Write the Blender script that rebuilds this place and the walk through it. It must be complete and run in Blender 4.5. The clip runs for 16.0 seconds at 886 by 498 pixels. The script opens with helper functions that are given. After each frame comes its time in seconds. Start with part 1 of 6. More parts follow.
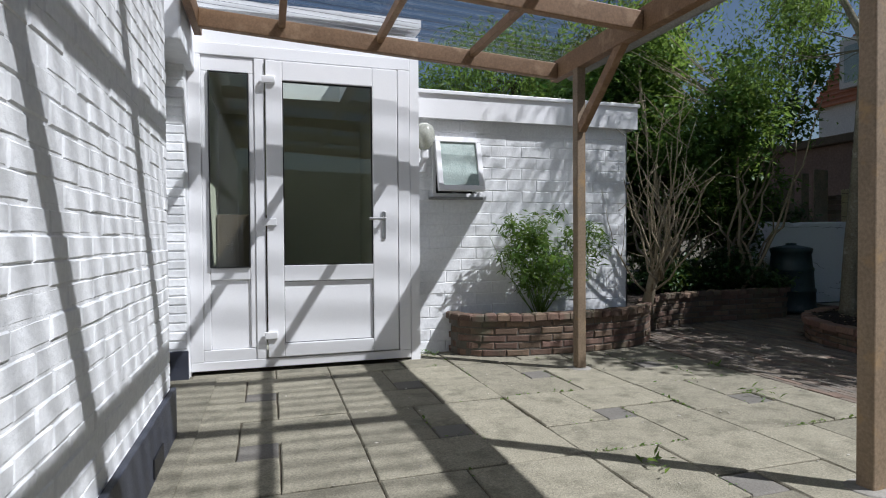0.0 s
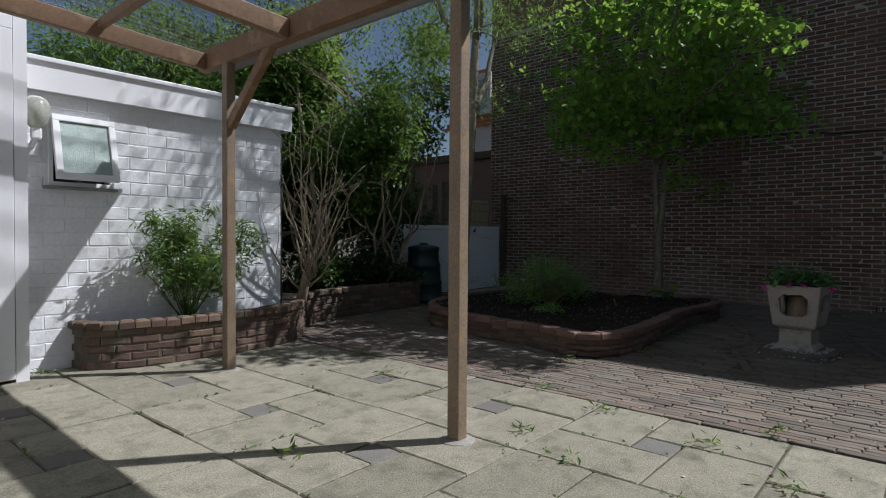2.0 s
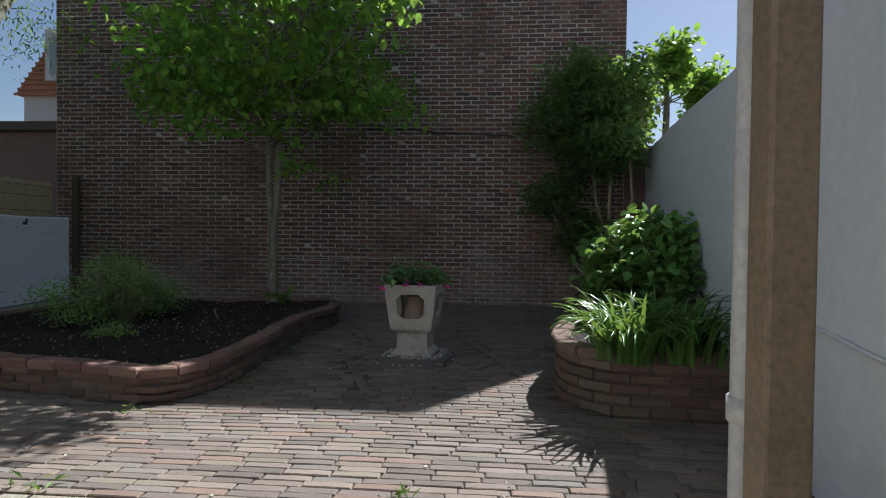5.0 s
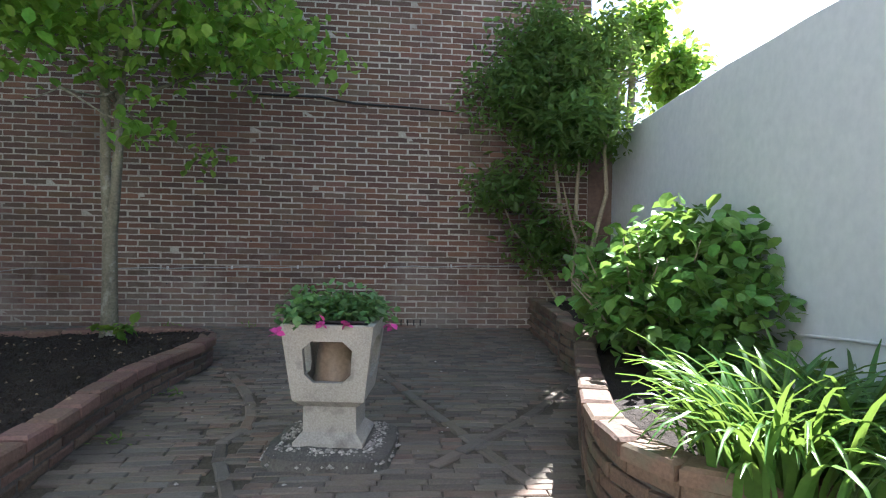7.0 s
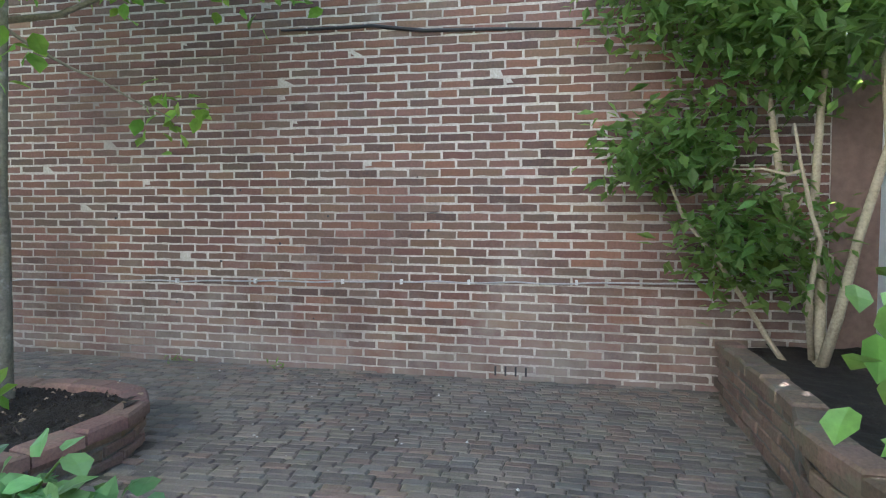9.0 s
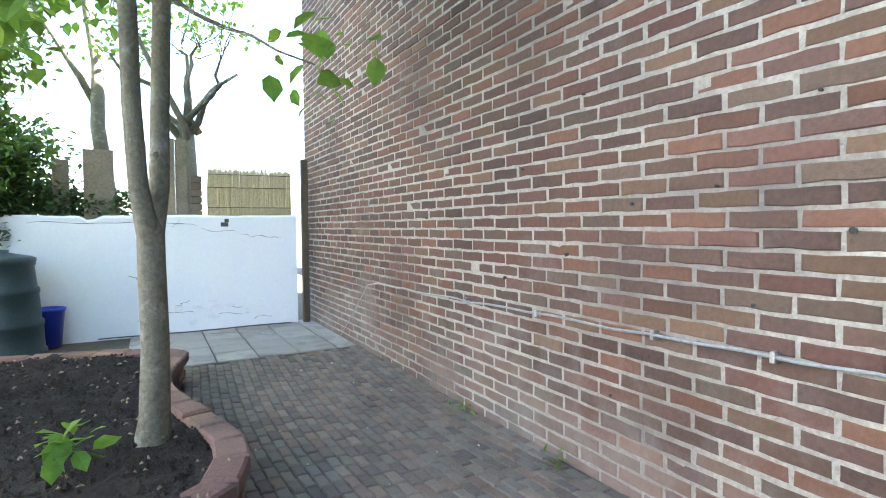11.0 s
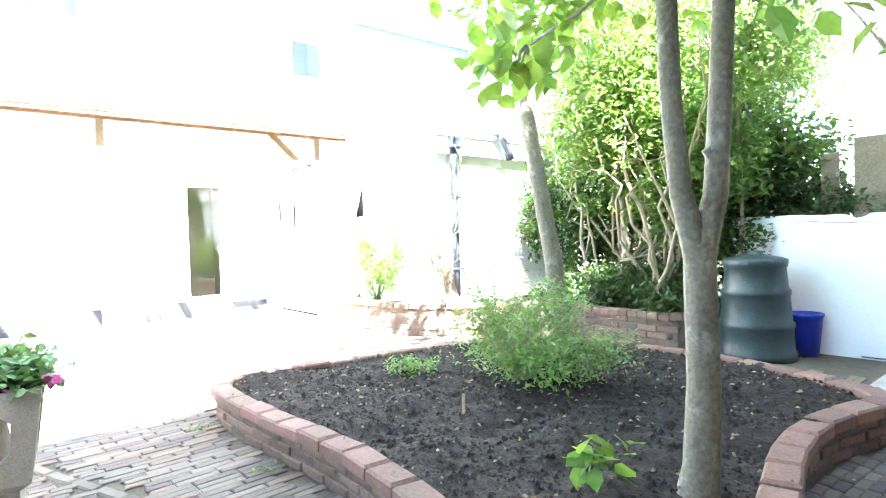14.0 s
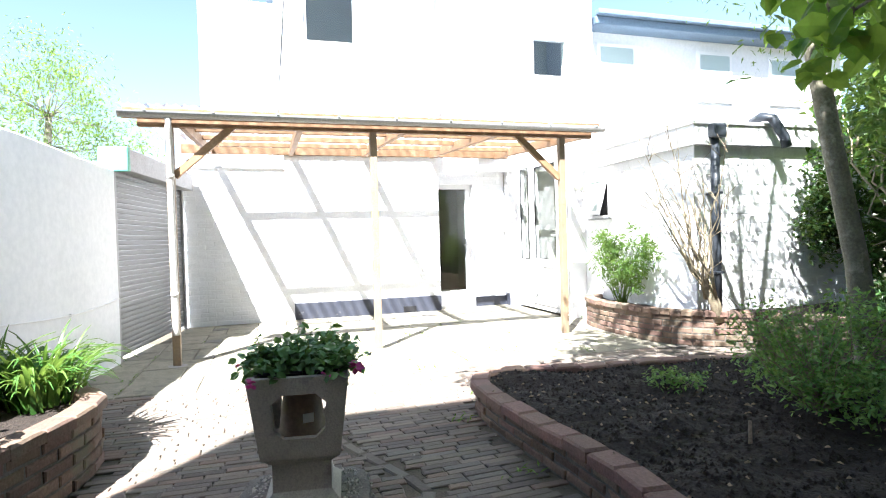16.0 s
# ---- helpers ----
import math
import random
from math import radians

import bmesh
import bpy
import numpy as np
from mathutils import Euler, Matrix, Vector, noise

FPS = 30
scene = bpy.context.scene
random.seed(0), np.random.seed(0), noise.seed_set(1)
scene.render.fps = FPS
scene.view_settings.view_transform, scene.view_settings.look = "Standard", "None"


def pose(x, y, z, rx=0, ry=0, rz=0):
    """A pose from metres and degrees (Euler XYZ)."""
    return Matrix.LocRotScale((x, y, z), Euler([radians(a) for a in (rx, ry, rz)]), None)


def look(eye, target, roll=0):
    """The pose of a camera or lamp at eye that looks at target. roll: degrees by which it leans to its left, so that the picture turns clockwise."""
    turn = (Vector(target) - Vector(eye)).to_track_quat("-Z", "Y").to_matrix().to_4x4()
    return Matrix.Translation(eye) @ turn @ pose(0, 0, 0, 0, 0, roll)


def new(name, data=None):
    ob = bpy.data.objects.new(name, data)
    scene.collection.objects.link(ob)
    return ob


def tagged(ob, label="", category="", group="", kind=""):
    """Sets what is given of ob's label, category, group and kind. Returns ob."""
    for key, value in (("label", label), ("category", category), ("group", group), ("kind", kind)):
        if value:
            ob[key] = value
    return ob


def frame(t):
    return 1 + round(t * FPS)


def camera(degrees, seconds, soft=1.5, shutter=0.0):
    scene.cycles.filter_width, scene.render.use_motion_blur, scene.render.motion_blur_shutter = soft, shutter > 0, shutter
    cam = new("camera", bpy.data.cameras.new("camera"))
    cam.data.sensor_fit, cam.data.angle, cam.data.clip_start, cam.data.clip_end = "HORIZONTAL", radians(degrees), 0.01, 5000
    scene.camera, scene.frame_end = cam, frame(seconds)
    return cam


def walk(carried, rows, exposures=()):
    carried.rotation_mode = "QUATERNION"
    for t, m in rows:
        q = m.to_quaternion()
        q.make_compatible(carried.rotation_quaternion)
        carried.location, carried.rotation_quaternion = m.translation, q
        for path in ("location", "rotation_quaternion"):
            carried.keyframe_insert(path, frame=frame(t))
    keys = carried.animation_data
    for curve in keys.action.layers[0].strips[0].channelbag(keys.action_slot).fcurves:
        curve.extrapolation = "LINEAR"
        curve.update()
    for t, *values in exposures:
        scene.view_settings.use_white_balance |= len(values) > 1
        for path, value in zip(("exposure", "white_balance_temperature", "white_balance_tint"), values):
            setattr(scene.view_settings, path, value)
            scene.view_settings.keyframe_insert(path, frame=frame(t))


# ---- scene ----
cam = camera(76.0, 16.0, soft=1.1)
PATH = [
    (0, (0.231, 0.473, 0.983), (0.816, 2.385, 0.945), -0.4),
    (0.5, (0.247, 0.438, 1.007), (1.063, 2.263, 0.959), -0.1),
    (1, (0.281, 0.417, 0.989), (1.33, 2.119, 0.946), 0.0),
    (1.5, (0.294, 0.37, 0.991), (1.587, 1.895, 0.947), 0.2),
    (2, (0.311, 0.346, 0.995), (1.832, 1.645, 0.949), 0.4),
    (2.5, (0.362, 0.346, 0.986), (2.033, 1.444, 0.944), 0.5),
    (3, (0.505, 0.372, 0.969), (2.301, 1.251, 0.931), 0.7),
    (3.5, (0.686, 0.426, 0.966), (2.57, 1.096, 0.93), 0.7),
    (4, (0.92, 0.503, 0.96), (2.86, 0.991, 0.923), 0.7),
    (4.5, (1.19, 0.558, 0.959), (3.171, 0.835, 0.922), 0.6),
    (4.7, (1.338, 0.566, 0.953), (3.324, 0.793, 0.915), 0.6),
    (6.8, (3.065, 0.922, 0.957), (5.059, 0.764, 0.929), 1.1),
    (7, (3.25, 0.9, 0.965), (5.242, 0.723, 0.938), 1.1),
    (7.5, (3.732, 0.813, 0.966), (5.723, 0.624, 0.937), 1.1),
    (8, (4.208, 0.714, 0.957), (6.203, 0.576, 0.928), 0.8),
    (8.2, (4.411, 0.667, 0.964), (6.408, 0.56, 0.936), 0.8),
    (10.3, (6.944, 0.25, 1.041), (8.294, 1.723, 0.958), -0.2),
    (10.5, (7.117, 0.33, 1.046), (8.347, 1.905, 0.964), -0.2),
    (11, (7.532, 0.497, 1.05), (8.45, 2.272, 0.968), -0.5),
    (11.5, (7.877, 0.65, 1.048), (8.382, 2.583, 0.966), -0.9),
    (12, (8.152, 0.823, 1.06), (8.217, 2.82, 0.984), -0.9),
    (12.5, (8.332, 0.94, 1.064), (7.803, 2.868, 0.999), -1.2),
    (13, (8.368, 1.065, 1.058), (7.37, 2.798, 1.001), -1.4),
    (13.5, (8.408, 1.124, 1.077), (7.111, 2.646, 1.025), -1.5),
    (14, (8.401, 1.148, 1.09), (6.863, 2.425, 1.043), -1.7),
    (14.5, (8.365, 1.131, 1.103), (6.648, 2.156, 1.06), -1.7),
    (15, (8.292, 1.096, 1.107), (6.485, 1.952, 1.069), -1.6),
    (15.5, (8.261, 1.06, 1.118), (6.386, 1.757, 1.08), -1.6),
    (16, (8.259, 1.04, 1.124), (6.345, 1.619, 1.089), -1.6),
]
EXPOSURES = [(0, 0.3), (1.5, 0.08), (3, 0.15), (4.7, 0.75), (6.8, 2.6), (7.5, 3.1), (8.2, 3.6), (10.5, 4.5), (11.5, 4.65), (12.5, 4.95), (13.5, 5.55), (14.5, 5.55), (15.2, 4.65), (16, 3.0)]
walk(cam, [(t, look(e, g, r)) for t, e, g, r in PATH], [(t, stops, 6150 if t < 9 else 6350, 10) for t, stops in EXPOSURES])

# ---- daylight ----
SUN_AZ, SUN_EL = radians(-37.5), radians(51.5)
sun_dir = Vector((math.cos(SUN_AZ) * math.cos(SUN_EL), math.sin(SUN_AZ) * math.cos(SUN_EL), math.sin(SUN_EL)))
sun_lamp = bpy.data.lights.new("sun", "SUN")
sun_lamp.energy, sun_lamp.angle, sun_lamp.color = 5.0, radians(0.55), (1.0, 0.985, 0.985)
sun = new("sun", sun_lamp)
sun.matrix_world = look(sun_dir * 50, (0, 0, 0))
world = bpy.data.worlds.new("sky")
scene.world = world
world.use_nodes = True
sky = world.node_tree.nodes.new("ShaderNodeTexSky")
sky.sky_type, sky.sun_disc = "NISHITA", False
sky.sun_elevation, sky.sun_rotation = SUN_EL, math.pi / 2 - SUN_AZ
world.node_tree.links.new(sky.outputs[0], world.node_tree.nodes["Background"].inputs[0])
world.node_tree.nodes["Background"].inputs[1].default_value = 0.05


# ---- materials ----
def mat(name, a, b=None, rough=0.8, scale=6.0, fine=60.0, bump=0.3, depth=0.01, metal=0.0, rand=0.0, island=0.0, translucent=0.0, hue=0.0,
        stain=None, stain_scale=1.2, stain_lo=0.52, stain_hi=0.68, spec=0.4, bump_scale=None, palette=None, grain=1.0, bloom=None):
    """Two-scale coloured surface: a to b by broad and fine noise, random shade per piece or island, optional stain colour and relief; bloom: pale salts that rise from the foot of a wall."""
    m = bpy.data.materials.new(name)
    m.use_nodes = True
    nt = m.node_tree
    nd, lk = nt.nodes, nt.links
    p = nd["Principled BSDF"]
    b = b or tuple(c * 0.75 for c in a)
    geo = nd.new("ShaderNodeNewGeometry")
    pos = geo.outputs["Position"]

    def noise_tex(sc, detail=4, rough_=0.6):
        n = nd.new("ShaderNodeTexNoise")
        n.inputs["Scale"].default_value, n.inputs["Detail"].default_value, n.inputs["Roughness"].default_value = sc, detail, rough_
        lk.new(pos, n.inputs["Vector"])
        return n.outputs[0]

    def mix(f, c1, c2, kind="MIX"):
        x = nd.new("ShaderNodeMix")
        x.data_type, x.blend_type = "RGBA", kind
        for v, k in ((f, 0), (c1, 6), (c2, 7)):
            if isinstance(v, (int, float)):
                x.inputs[k].default_value = v
            elif isinstance(v, tuple):
                x.inputs[k].default_value = (*v, 1)
            else:
                lk.new(v, x.inputs[k])
        return x.outputs[2]

    def ramp(v, lo, hi):
        r = nd.new("ShaderNodeMapRange")
        r.inputs[1].default_value, r.inputs[2].default_value = lo, hi
        lk.new(v, r.inputs[0])
        return r.outputs[0]

    big, small = noise_tex(scale), noise_tex(fine, 3)
    col = mix(ramp(big, 0.3, 0.7), a, b)
    col = mix(0.5, col, mix(ramp(small, 0.3, 0.7), tuple(min(1, c * (1 + 0.18 * grain)) for c in a), tuple(c * max(0.2, 1 - 0.28 * grain) for c in b)))
    if stain:
        col = mix(ramp(noise_tex(stain_scale, 6, 0.65), stain_lo, stain_hi), col, stain)
    if rand or island:
        if rand:
            oi = nd.new("ShaderNodeObjectInfo").outputs["Random"]
        else:
            oi = geo.outputs["Random Per Island"]
        k = rand or island
        if palette:
            w0 = nd.new("ShaderNodeTexWhiteNoise")
            w0.noise_dimensions = "1D"
            lk.new(oi, w0.inputs["W"])
            cr = nd.new("ShaderNodeValToRGB")
            cr.color_ramp.interpolation = "CONSTANT"
            for i, c in enumerate(palette):
                e = cr.color_ramp.elements[i] if i < 2 else cr.color_ramp.elements.new(i / len(palette))
                e.position, e.color = i / len(palette), (*c, 1)
            lk.new(w0.outputs[0], cr.inputs[0])
            col = mix(0.55, col, cr.outputs[0])
        hsv = nd.new("ShaderNodeHueSaturation")
        r = nd.new("ShaderNodeMapRange")
        r.inputs[3].default_value, r.inputs[4].default_value = 1 - k, 1 + k
        lk.new(oi, r.inputs[0])
        lk.new(r.outputs[0], hsv.inputs["Value"])
        if hue:
            w = nd.new("ShaderNodeTexWhiteNoise")
            w.noise_dimensions = "1D"
            lk.new(oi, w.inputs["W"])
            r2 = nd.new("ShaderNodeMapRange")
            r2.inputs[3].default_value, r2.inputs[4].default_value = 0.5 - hue, 0.5 + hue
            lk.new(w.outputs[0], r2.inputs[0])
            lk.new(r2.outputs[0], hsv.inputs["Hue"])
        lk.new(col, hsv.inputs["Color"])
        col = hsv.outputs[0]
    if bloom:
        sep = nd.new("ShaderNodeSeparateXYZ")
        lk.new(pos, sep.inputs[0])
        low = nd.new("ShaderNodeMapRange")
        low.inputs[1].default_value, low.inputs[2].default_value, low.inputs[3].default_value, low.inputs[4].default_value = 0.1, 1.1, 0.2, -0.12
        lk.new(sep.outputs[2], low.inputs[0])
        add = nd.new("ShaderNodeMath")
        lk.new(noise_tex(1.7, 7, 0.7), add.inputs[0])
        lk.new(low.outputs[0], add.inputs[1])
        amt = nd.new("ShaderNodeMath")
        amt.operation = "MULTIPLY"
        amt.inputs[1].default_value = 0.55
        lk.new(ramp(add.outputs[0], 0.5, 0.78), amt.inputs[0])
        col = mix(amt.outputs[0], col, bloom)
    lk.new(col, p.inputs["Base Color"])
    p.inputs["Metallic"].default_value = metal
    p.inputs["Specular IOR Level"].default_value = spec
    rr = nd.new("ShaderNodeMapRange")
    rr.inputs[3].default_value, rr.inputs[4].default_value = max(0.02, rough - 0.12), min(1, rough + 0.1)
    lk.new(small, rr.inputs[0])
    lk.new(rr.outputs[0], p.inputs["Roughness"])
    if bump:
        bn = nd.new("ShaderNodeBump")
        bn.inputs["Strength"].default_value, bn.inputs["Distance"].default_value = bump, depth
        lk.new(noise_tex(bump_scale or fine, 5, 0.65), bn.inputs["Height"])
        lk.new(bn.outputs[0], p.inputs["Normal"])
    if translucent:
        tr = nd.new("ShaderNodeBsdfTranslucent")
        lk.new(mix(0.5, col, (0.32, 0.44, 0.07), "MIX"), tr.inputs[0])
        ms = nd.new("ShaderNodeMixShader")
        ms.inputs[0].default_value = translucent
        lk.new(p.outputs[0], ms.inputs[1])
        lk.new(tr.outputs[0], ms.inputs[2])
        lk.new(ms.outputs[0], nd["Material Output"].inputs[0])
    return m


def clear_mat(name, tint=(0.9, 0.95, 0.95), gloss=0.06, rough=0.02, light_stripes=0.0):
    """Thin clear sheet: lets light through and reflects by Fresnel."""
    m = bpy.data.materials.new(name)
    m.use_nodes = True
    nd, lk = m.node_tree.nodes, m.node_tree.links
    nd.remove(nd["Principled BSDF"])
    tr, gl, ms, fr = nd.new("ShaderNodeBsdfTransparent"), nd.new("ShaderNodeBsdfGlossy"), nd.new("ShaderNodeMixShader"), nd.new("ShaderNodeLayerWeight")
    tr.inputs[0].default_value = (*tint, 1)
    gl.inputs["Roughness"].default_value = rough
    fr.inputs[0].default_value = 0.5
    pw, ml = nd.new("ShaderNodeMath"), nd.new("ShaderNodeMapRange")
    pw.operation = "POWER"
    pw.inputs[1].default_value = 4.0
    ml.inputs[3].default_value, ml.inputs[4].default_value = gloss, 0.95
    lk.new(fr.outputs["Facing"], pw.inputs[0])
    lk.new(pw.outputs[0], ml.inputs[0])
    # tint bands painted in for the light and shade that the corrugation throws
    if light_stripes:
        geo, wv, mx = nd.new("ShaderNodeNewGeometry"), nd.new("ShaderNodeTexWave"), nd.new("ShaderNodeMix")
        wv.bands_direction = "Y"
        wv.inputs["Scale"].default_value, wv.inputs["Distortion"].default_value, wv.inputs["Detail"].default_value = light_stripes, 0.5, 2
        wv.inputs["Detail Scale"].default_value = 0.6
        lk.new(geo.outputs["Position"], wv.inputs["Vector"])
        mx.data_type = "RGBA"
        mx.inputs[6].default_value, mx.inputs[7].default_value = (*(c * 0.6 for c in tint), 1), (*tint, 1)
        lk.new(wv.outputs[1], mx.inputs[0])
        lk.new(mx.outputs[2], tr.inputs[0])
    lk.new(ml.outputs[0], ms.inputs[0])
    lk.new(tr.outputs[0], ms.inputs[1])
    lk.new(gl.outputs[0], ms.inputs[2])
    lk.new(ms.outputs[0], nd["Material Output"].inputs[0])
    return m


WALL_TONES = [(0.152, 0.074, 0.053), (0.2, 0.1, 0.056), (0.104, 0.062, 0.05), (0.16, 0.084, 0.064), (0.08, 0.053, 0.045), (0.176, 0.108, 0.064), (0.128, 0.077, 0.058), (0.152, 0.068, 0.05), (0.12, 0.088, 0.067)]
PAVER_TONES = [(0.165, 0.135, 0.107), (0.22, 0.178, 0.14), (0.12, 0.1, 0.085), (0.2, 0.128, 0.095), (0.16, 0.147, 0.13), (0.095, 0.08, 0.068), (0.18, 0.15, 0.115)]
M = {
    "white_brick": mat("white_painted_brick", (0.80, 0.81, 0.82), (0.74, 0.75, 0.77), 0.6, 3, 45, 0.5, 0.006, rand=0.03, stain=(0.66, 0.66, 0.66), stain_scale=2.5, stain_lo=0.6, stain_hi=0.75, bump_scale=30, grain=0.4),
    "white_brick_rest": mat("white_painted_brick_joined", (0.80, 0.81, 0.82), (0.74, 0.75, 0.77), 0.6, 3, 45, 0.5, 0.006, island=0.03, stain=(0.66, 0.66, 0.66), stain_scale=2.5, stain_lo=0.6, stain_hi=0.75, bump_scale=30, grain=0.4),
    "white_joint": mat("white_painted_mortar", (0.80, 0.81, 0.82), (0.74, 0.75, 0.77), 0.75, 4, 50, 0.6, 0.006, grain=0.4),
    "render": mat("white_rendered_plaster", (0.76, 0.77, 0.79), (0.68, 0.70, 0.73), 0.75, 1.6, 18, 0.16, 0.006, stain=(0.62, 0.64, 0.66), stain_scale=1.5, stain_lo=0.58, stain_hi=0.8, bump_scale=14, grain=0.25),
    "low_render": mat("whitewashed_render", (0.82, 0.84, 0.86), (0.76, 0.78, 0.81), 0.85, 1.2, 40, 0.12, 0.006, stain=(0.72, 0.73, 0.72), stain_scale=1.5, stain_lo=0.7, stain_hi=0.9, bump_scale=6, grain=0.1),
    "upvc": mat("white_plastic_frame", (0.78, 0.78, 0.79), (0.75, 0.75, 0.77), 0.35, 2, 80, 0.05, 0.001, grain=0.06),
    "gasket": mat("black_rubber", (0.02, 0.02, 0.022), None, 0.6, 20, 100, 0.1),
    "steel": mat("brushed_steel", (0.55, 0.55, 0.55), None, 0.35, 10, 120, 0.05, metal=0.9),
    "plinth": mat("blue_black_tar_paint", (0.035, 0.04, 0.06), (0.06, 0.065, 0.08), 0.55, 6, 60, 0.5, 0.006, stain=(0.2, 0.2, 0.2), stain_scale=5, stain_lo=0.62, stain_hi=0.75),
    "timber": mat("brown_stained_timber", (0.265, 0.156, 0.084), (0.165, 0.096, 0.05), 0.6, 5, 70, 0.3, 0.003, rand=0.2, stain=(0.34, 0.225, 0.135), stain_scale=6, stain_lo=0.55, stain_hi=0.7, grain=0.6),
    "post": mat("weathered_post_timber", (0.27, 0.2, 0.135), (0.16, 0.117, 0.076), 0.65, 5, 70, 0.35, 0.003, rand=0.12, stain=(0.3, 0.2, 0.1), stain_scale=7, stain_lo=0.55, stain_hi=0.7, grain=0.6),
    "brick": mat("dark_red_brown_brick", (0.152, 0.078, 0.055), (0.084, 0.05, 0.04), 0.85, 17, 60, 0.8, 0.006, rand=0.22, hue=0.008, palette=WALL_TONES, stain=(0.24, 0.19, 0.165), stain_scale=2.2, stain_lo=0.6, stain_hi=0.78, grain=1.5, bump_scale=45, bloom=(0.31, 0.275, 0.245)),
    "brick_rest": mat("dark_red_brown_brick_joined", (0.152, 0.078, 0.055), (0.084, 0.05, 0.04), 0.85, 17, 60, 0.8, 0.006, island=0.22, hue=0.008, palette=WALL_TONES, stain=(0.24, 0.19, 0.165), stain_scale=2.2, stain_lo=0.6, stain_hi=0.78, grain=1.5, bump_scale=45, bloom=(0.31, 0.275, 0.245)),
    "mortar": mat("grey_lime_mortar", (0.5, 0.455, 0.395), (0.34, 0.3, 0.255), 0.95, 14, 70, 0.9, 0.01, stain=(0.2, 0.175, 0.155), stain_scale=0.9, stain_lo=0.47, stain_hi=0.66),
    "bed_brick": mat("weathered_bed_brick", (0.18, 0.115, 0.082), (0.115, 0.08, 0.06), 0.9, 12, 80, 0.6, 0.006, rand=0.3, hue=0.015, stain=(0.12, 0.115, 0.08), stain_scale=4, stain_lo=0.52, stain_hi=0.7),
    "cap_brick": mat("red_coping_brick", (0.22, 0.125, 0.095), (0.16, 0.1, 0.078), 0.85, 12, 80, 0.5, 0.005, rand=0.22, hue=0.012, stain=(0.17, 0.12, 0.09), stain_scale=5, stain_lo=0.55, stain_hi=0.7),
    "slab": mat("washed_concrete_slab", (0.3, 0.277, 0.212), (0.19, 0.175, 0.13), 0.9, 9, 110, 1.0, 0.006, rand=0.13, stain=(0.115, 0.108, 0.078), stain_scale=5.5, stain_lo=0.5, stain_hi=0.74, grain=1.7),
    "small_slab": mat("dark_filler_tile", (0.17, 0.16, 0.14), (0.13, 0.12, 0.11), 0.9, 6, 120, 0.5, 0.004, rand=0.1),
    "tile": mat("pale_grey_paving_tile", (0.36, 0.34, 0.31), (0.28, 0.265, 0.24), 0.9, 6, 120, 0.5, 0.004, rand=0.12, stain=(0.2, 0.19, 0.16), stain_scale=3, stain_lo=0.52, stain_hi=0.7),
    "paver": mat("worn_clinker_paver", (0.2, 0.166, 0.132), (0.115, 0.095, 0.078), 0.9, 11, 110, 0.6, 0.005, rand=0.12, hue=0.006, palette=PAVER_TONES, stain=(0.09, 0.075, 0.06), stain_scale=1.1, stain_lo=0.5, stain_hi=0.68, grain=1.6),
    "paver_rest": mat("worn_clinker_paver_joined", (0.2, 0.166, 0.132), (0.115, 0.095, 0.078), 0.9, 11, 110, 0.6, 0.005, island=0.12, hue=0.006, palette=PAVER_TONES, stain=(0.09, 0.075, 0.06), stain_scale=1.1, stain_lo=0.5, stain_hi=0.68, grain=1.6),
    "joint_soil": mat("joint_sand_and_moss", (0.12, 0.1, 0.07), (0.055, 0.048, 0.034), 1.0, 14, 90, 0.7, 0.01),
    "bed_mortar": mat("dirty_bed_mortar", (0.15, 0.13, 0.11), (0.09, 0.082, 0.068), 0.95, 9, 80, 0.6, 0.006, stain=(0.07, 0.07, 0.05), stain_scale=3, stain_lo=0.5, stain_hi=0.7),
    "soil": mat("dark_garden_compost", (0.035, 0.024, 0.017), (0.016, 0.011, 0.008), 1.0, 10, 55, 1.0, 0.03, stain=(0.06, 0.042, 0.028), stain_scale=22, stain_lo=0.6, stain_hi=0.7, bump_scale=35),
    "chip": mat("pale_wood_chip", (0.3, 0.22, 0.15), (0.16, 0.11, 0.07), 0.9, 20, 90, 0.3, island=0.4),
    "ground": mat("bare_ground", (0.10, 0.085, 0.06), (0.07, 0.065, 0.045), 1.0, 0.5, 20, 0.5, 0.02),
    "concrete": mat("cast_concrete_planter", (0.44, 0.415, 0.36), (0.34, 0.32, 0.28), 0.9, 9, 130, 0.7, 0.004, stain=(0.2, 0.19, 0.165), stain_scale=6, stain_lo=0.56, stain_hi=0.72),
    "pebble_mix": mat("pebble_concrete", (0.15, 0.14, 0.12), (0.1, 0.09, 0.08), 0.9, 12, 90, 0.8, 0.01),
    "pebble": mat("pale_pebble", (0.45, 0.42, 0.37), (0.25, 0.23, 0.2), 0.7, 20, 90, 0.2, island=0.45),
    "pot": mat("tan_plastic_pot", (0.27, 0.2, 0.135), (0.22, 0.16, 0.11), 0.5, 6, 60, 0.1),
    "bark": mat("smooth_grey_green_bark", (0.2, 0.184, 0.13), (0.11, 0.098, 0.066), 0.85, 7, 60, 0.6, 0.006, stain=(0.32, 0.31, 0.26), stain_scale=9, stain_lo=0.56, stain_hi=0.7),
    "twig": mat("pale_dry_twig", (0.34, 0.29, 0.2), (0.23, 0.185, 0.12), 0.85, 12, 70, 0.4, 0.004),
    "dark_bark": mat("dark_brown_bark", (0.11, 0.085, 0.055), (0.07, 0.05, 0.035), 0.9, 10, 60, 0.6, 0.006),
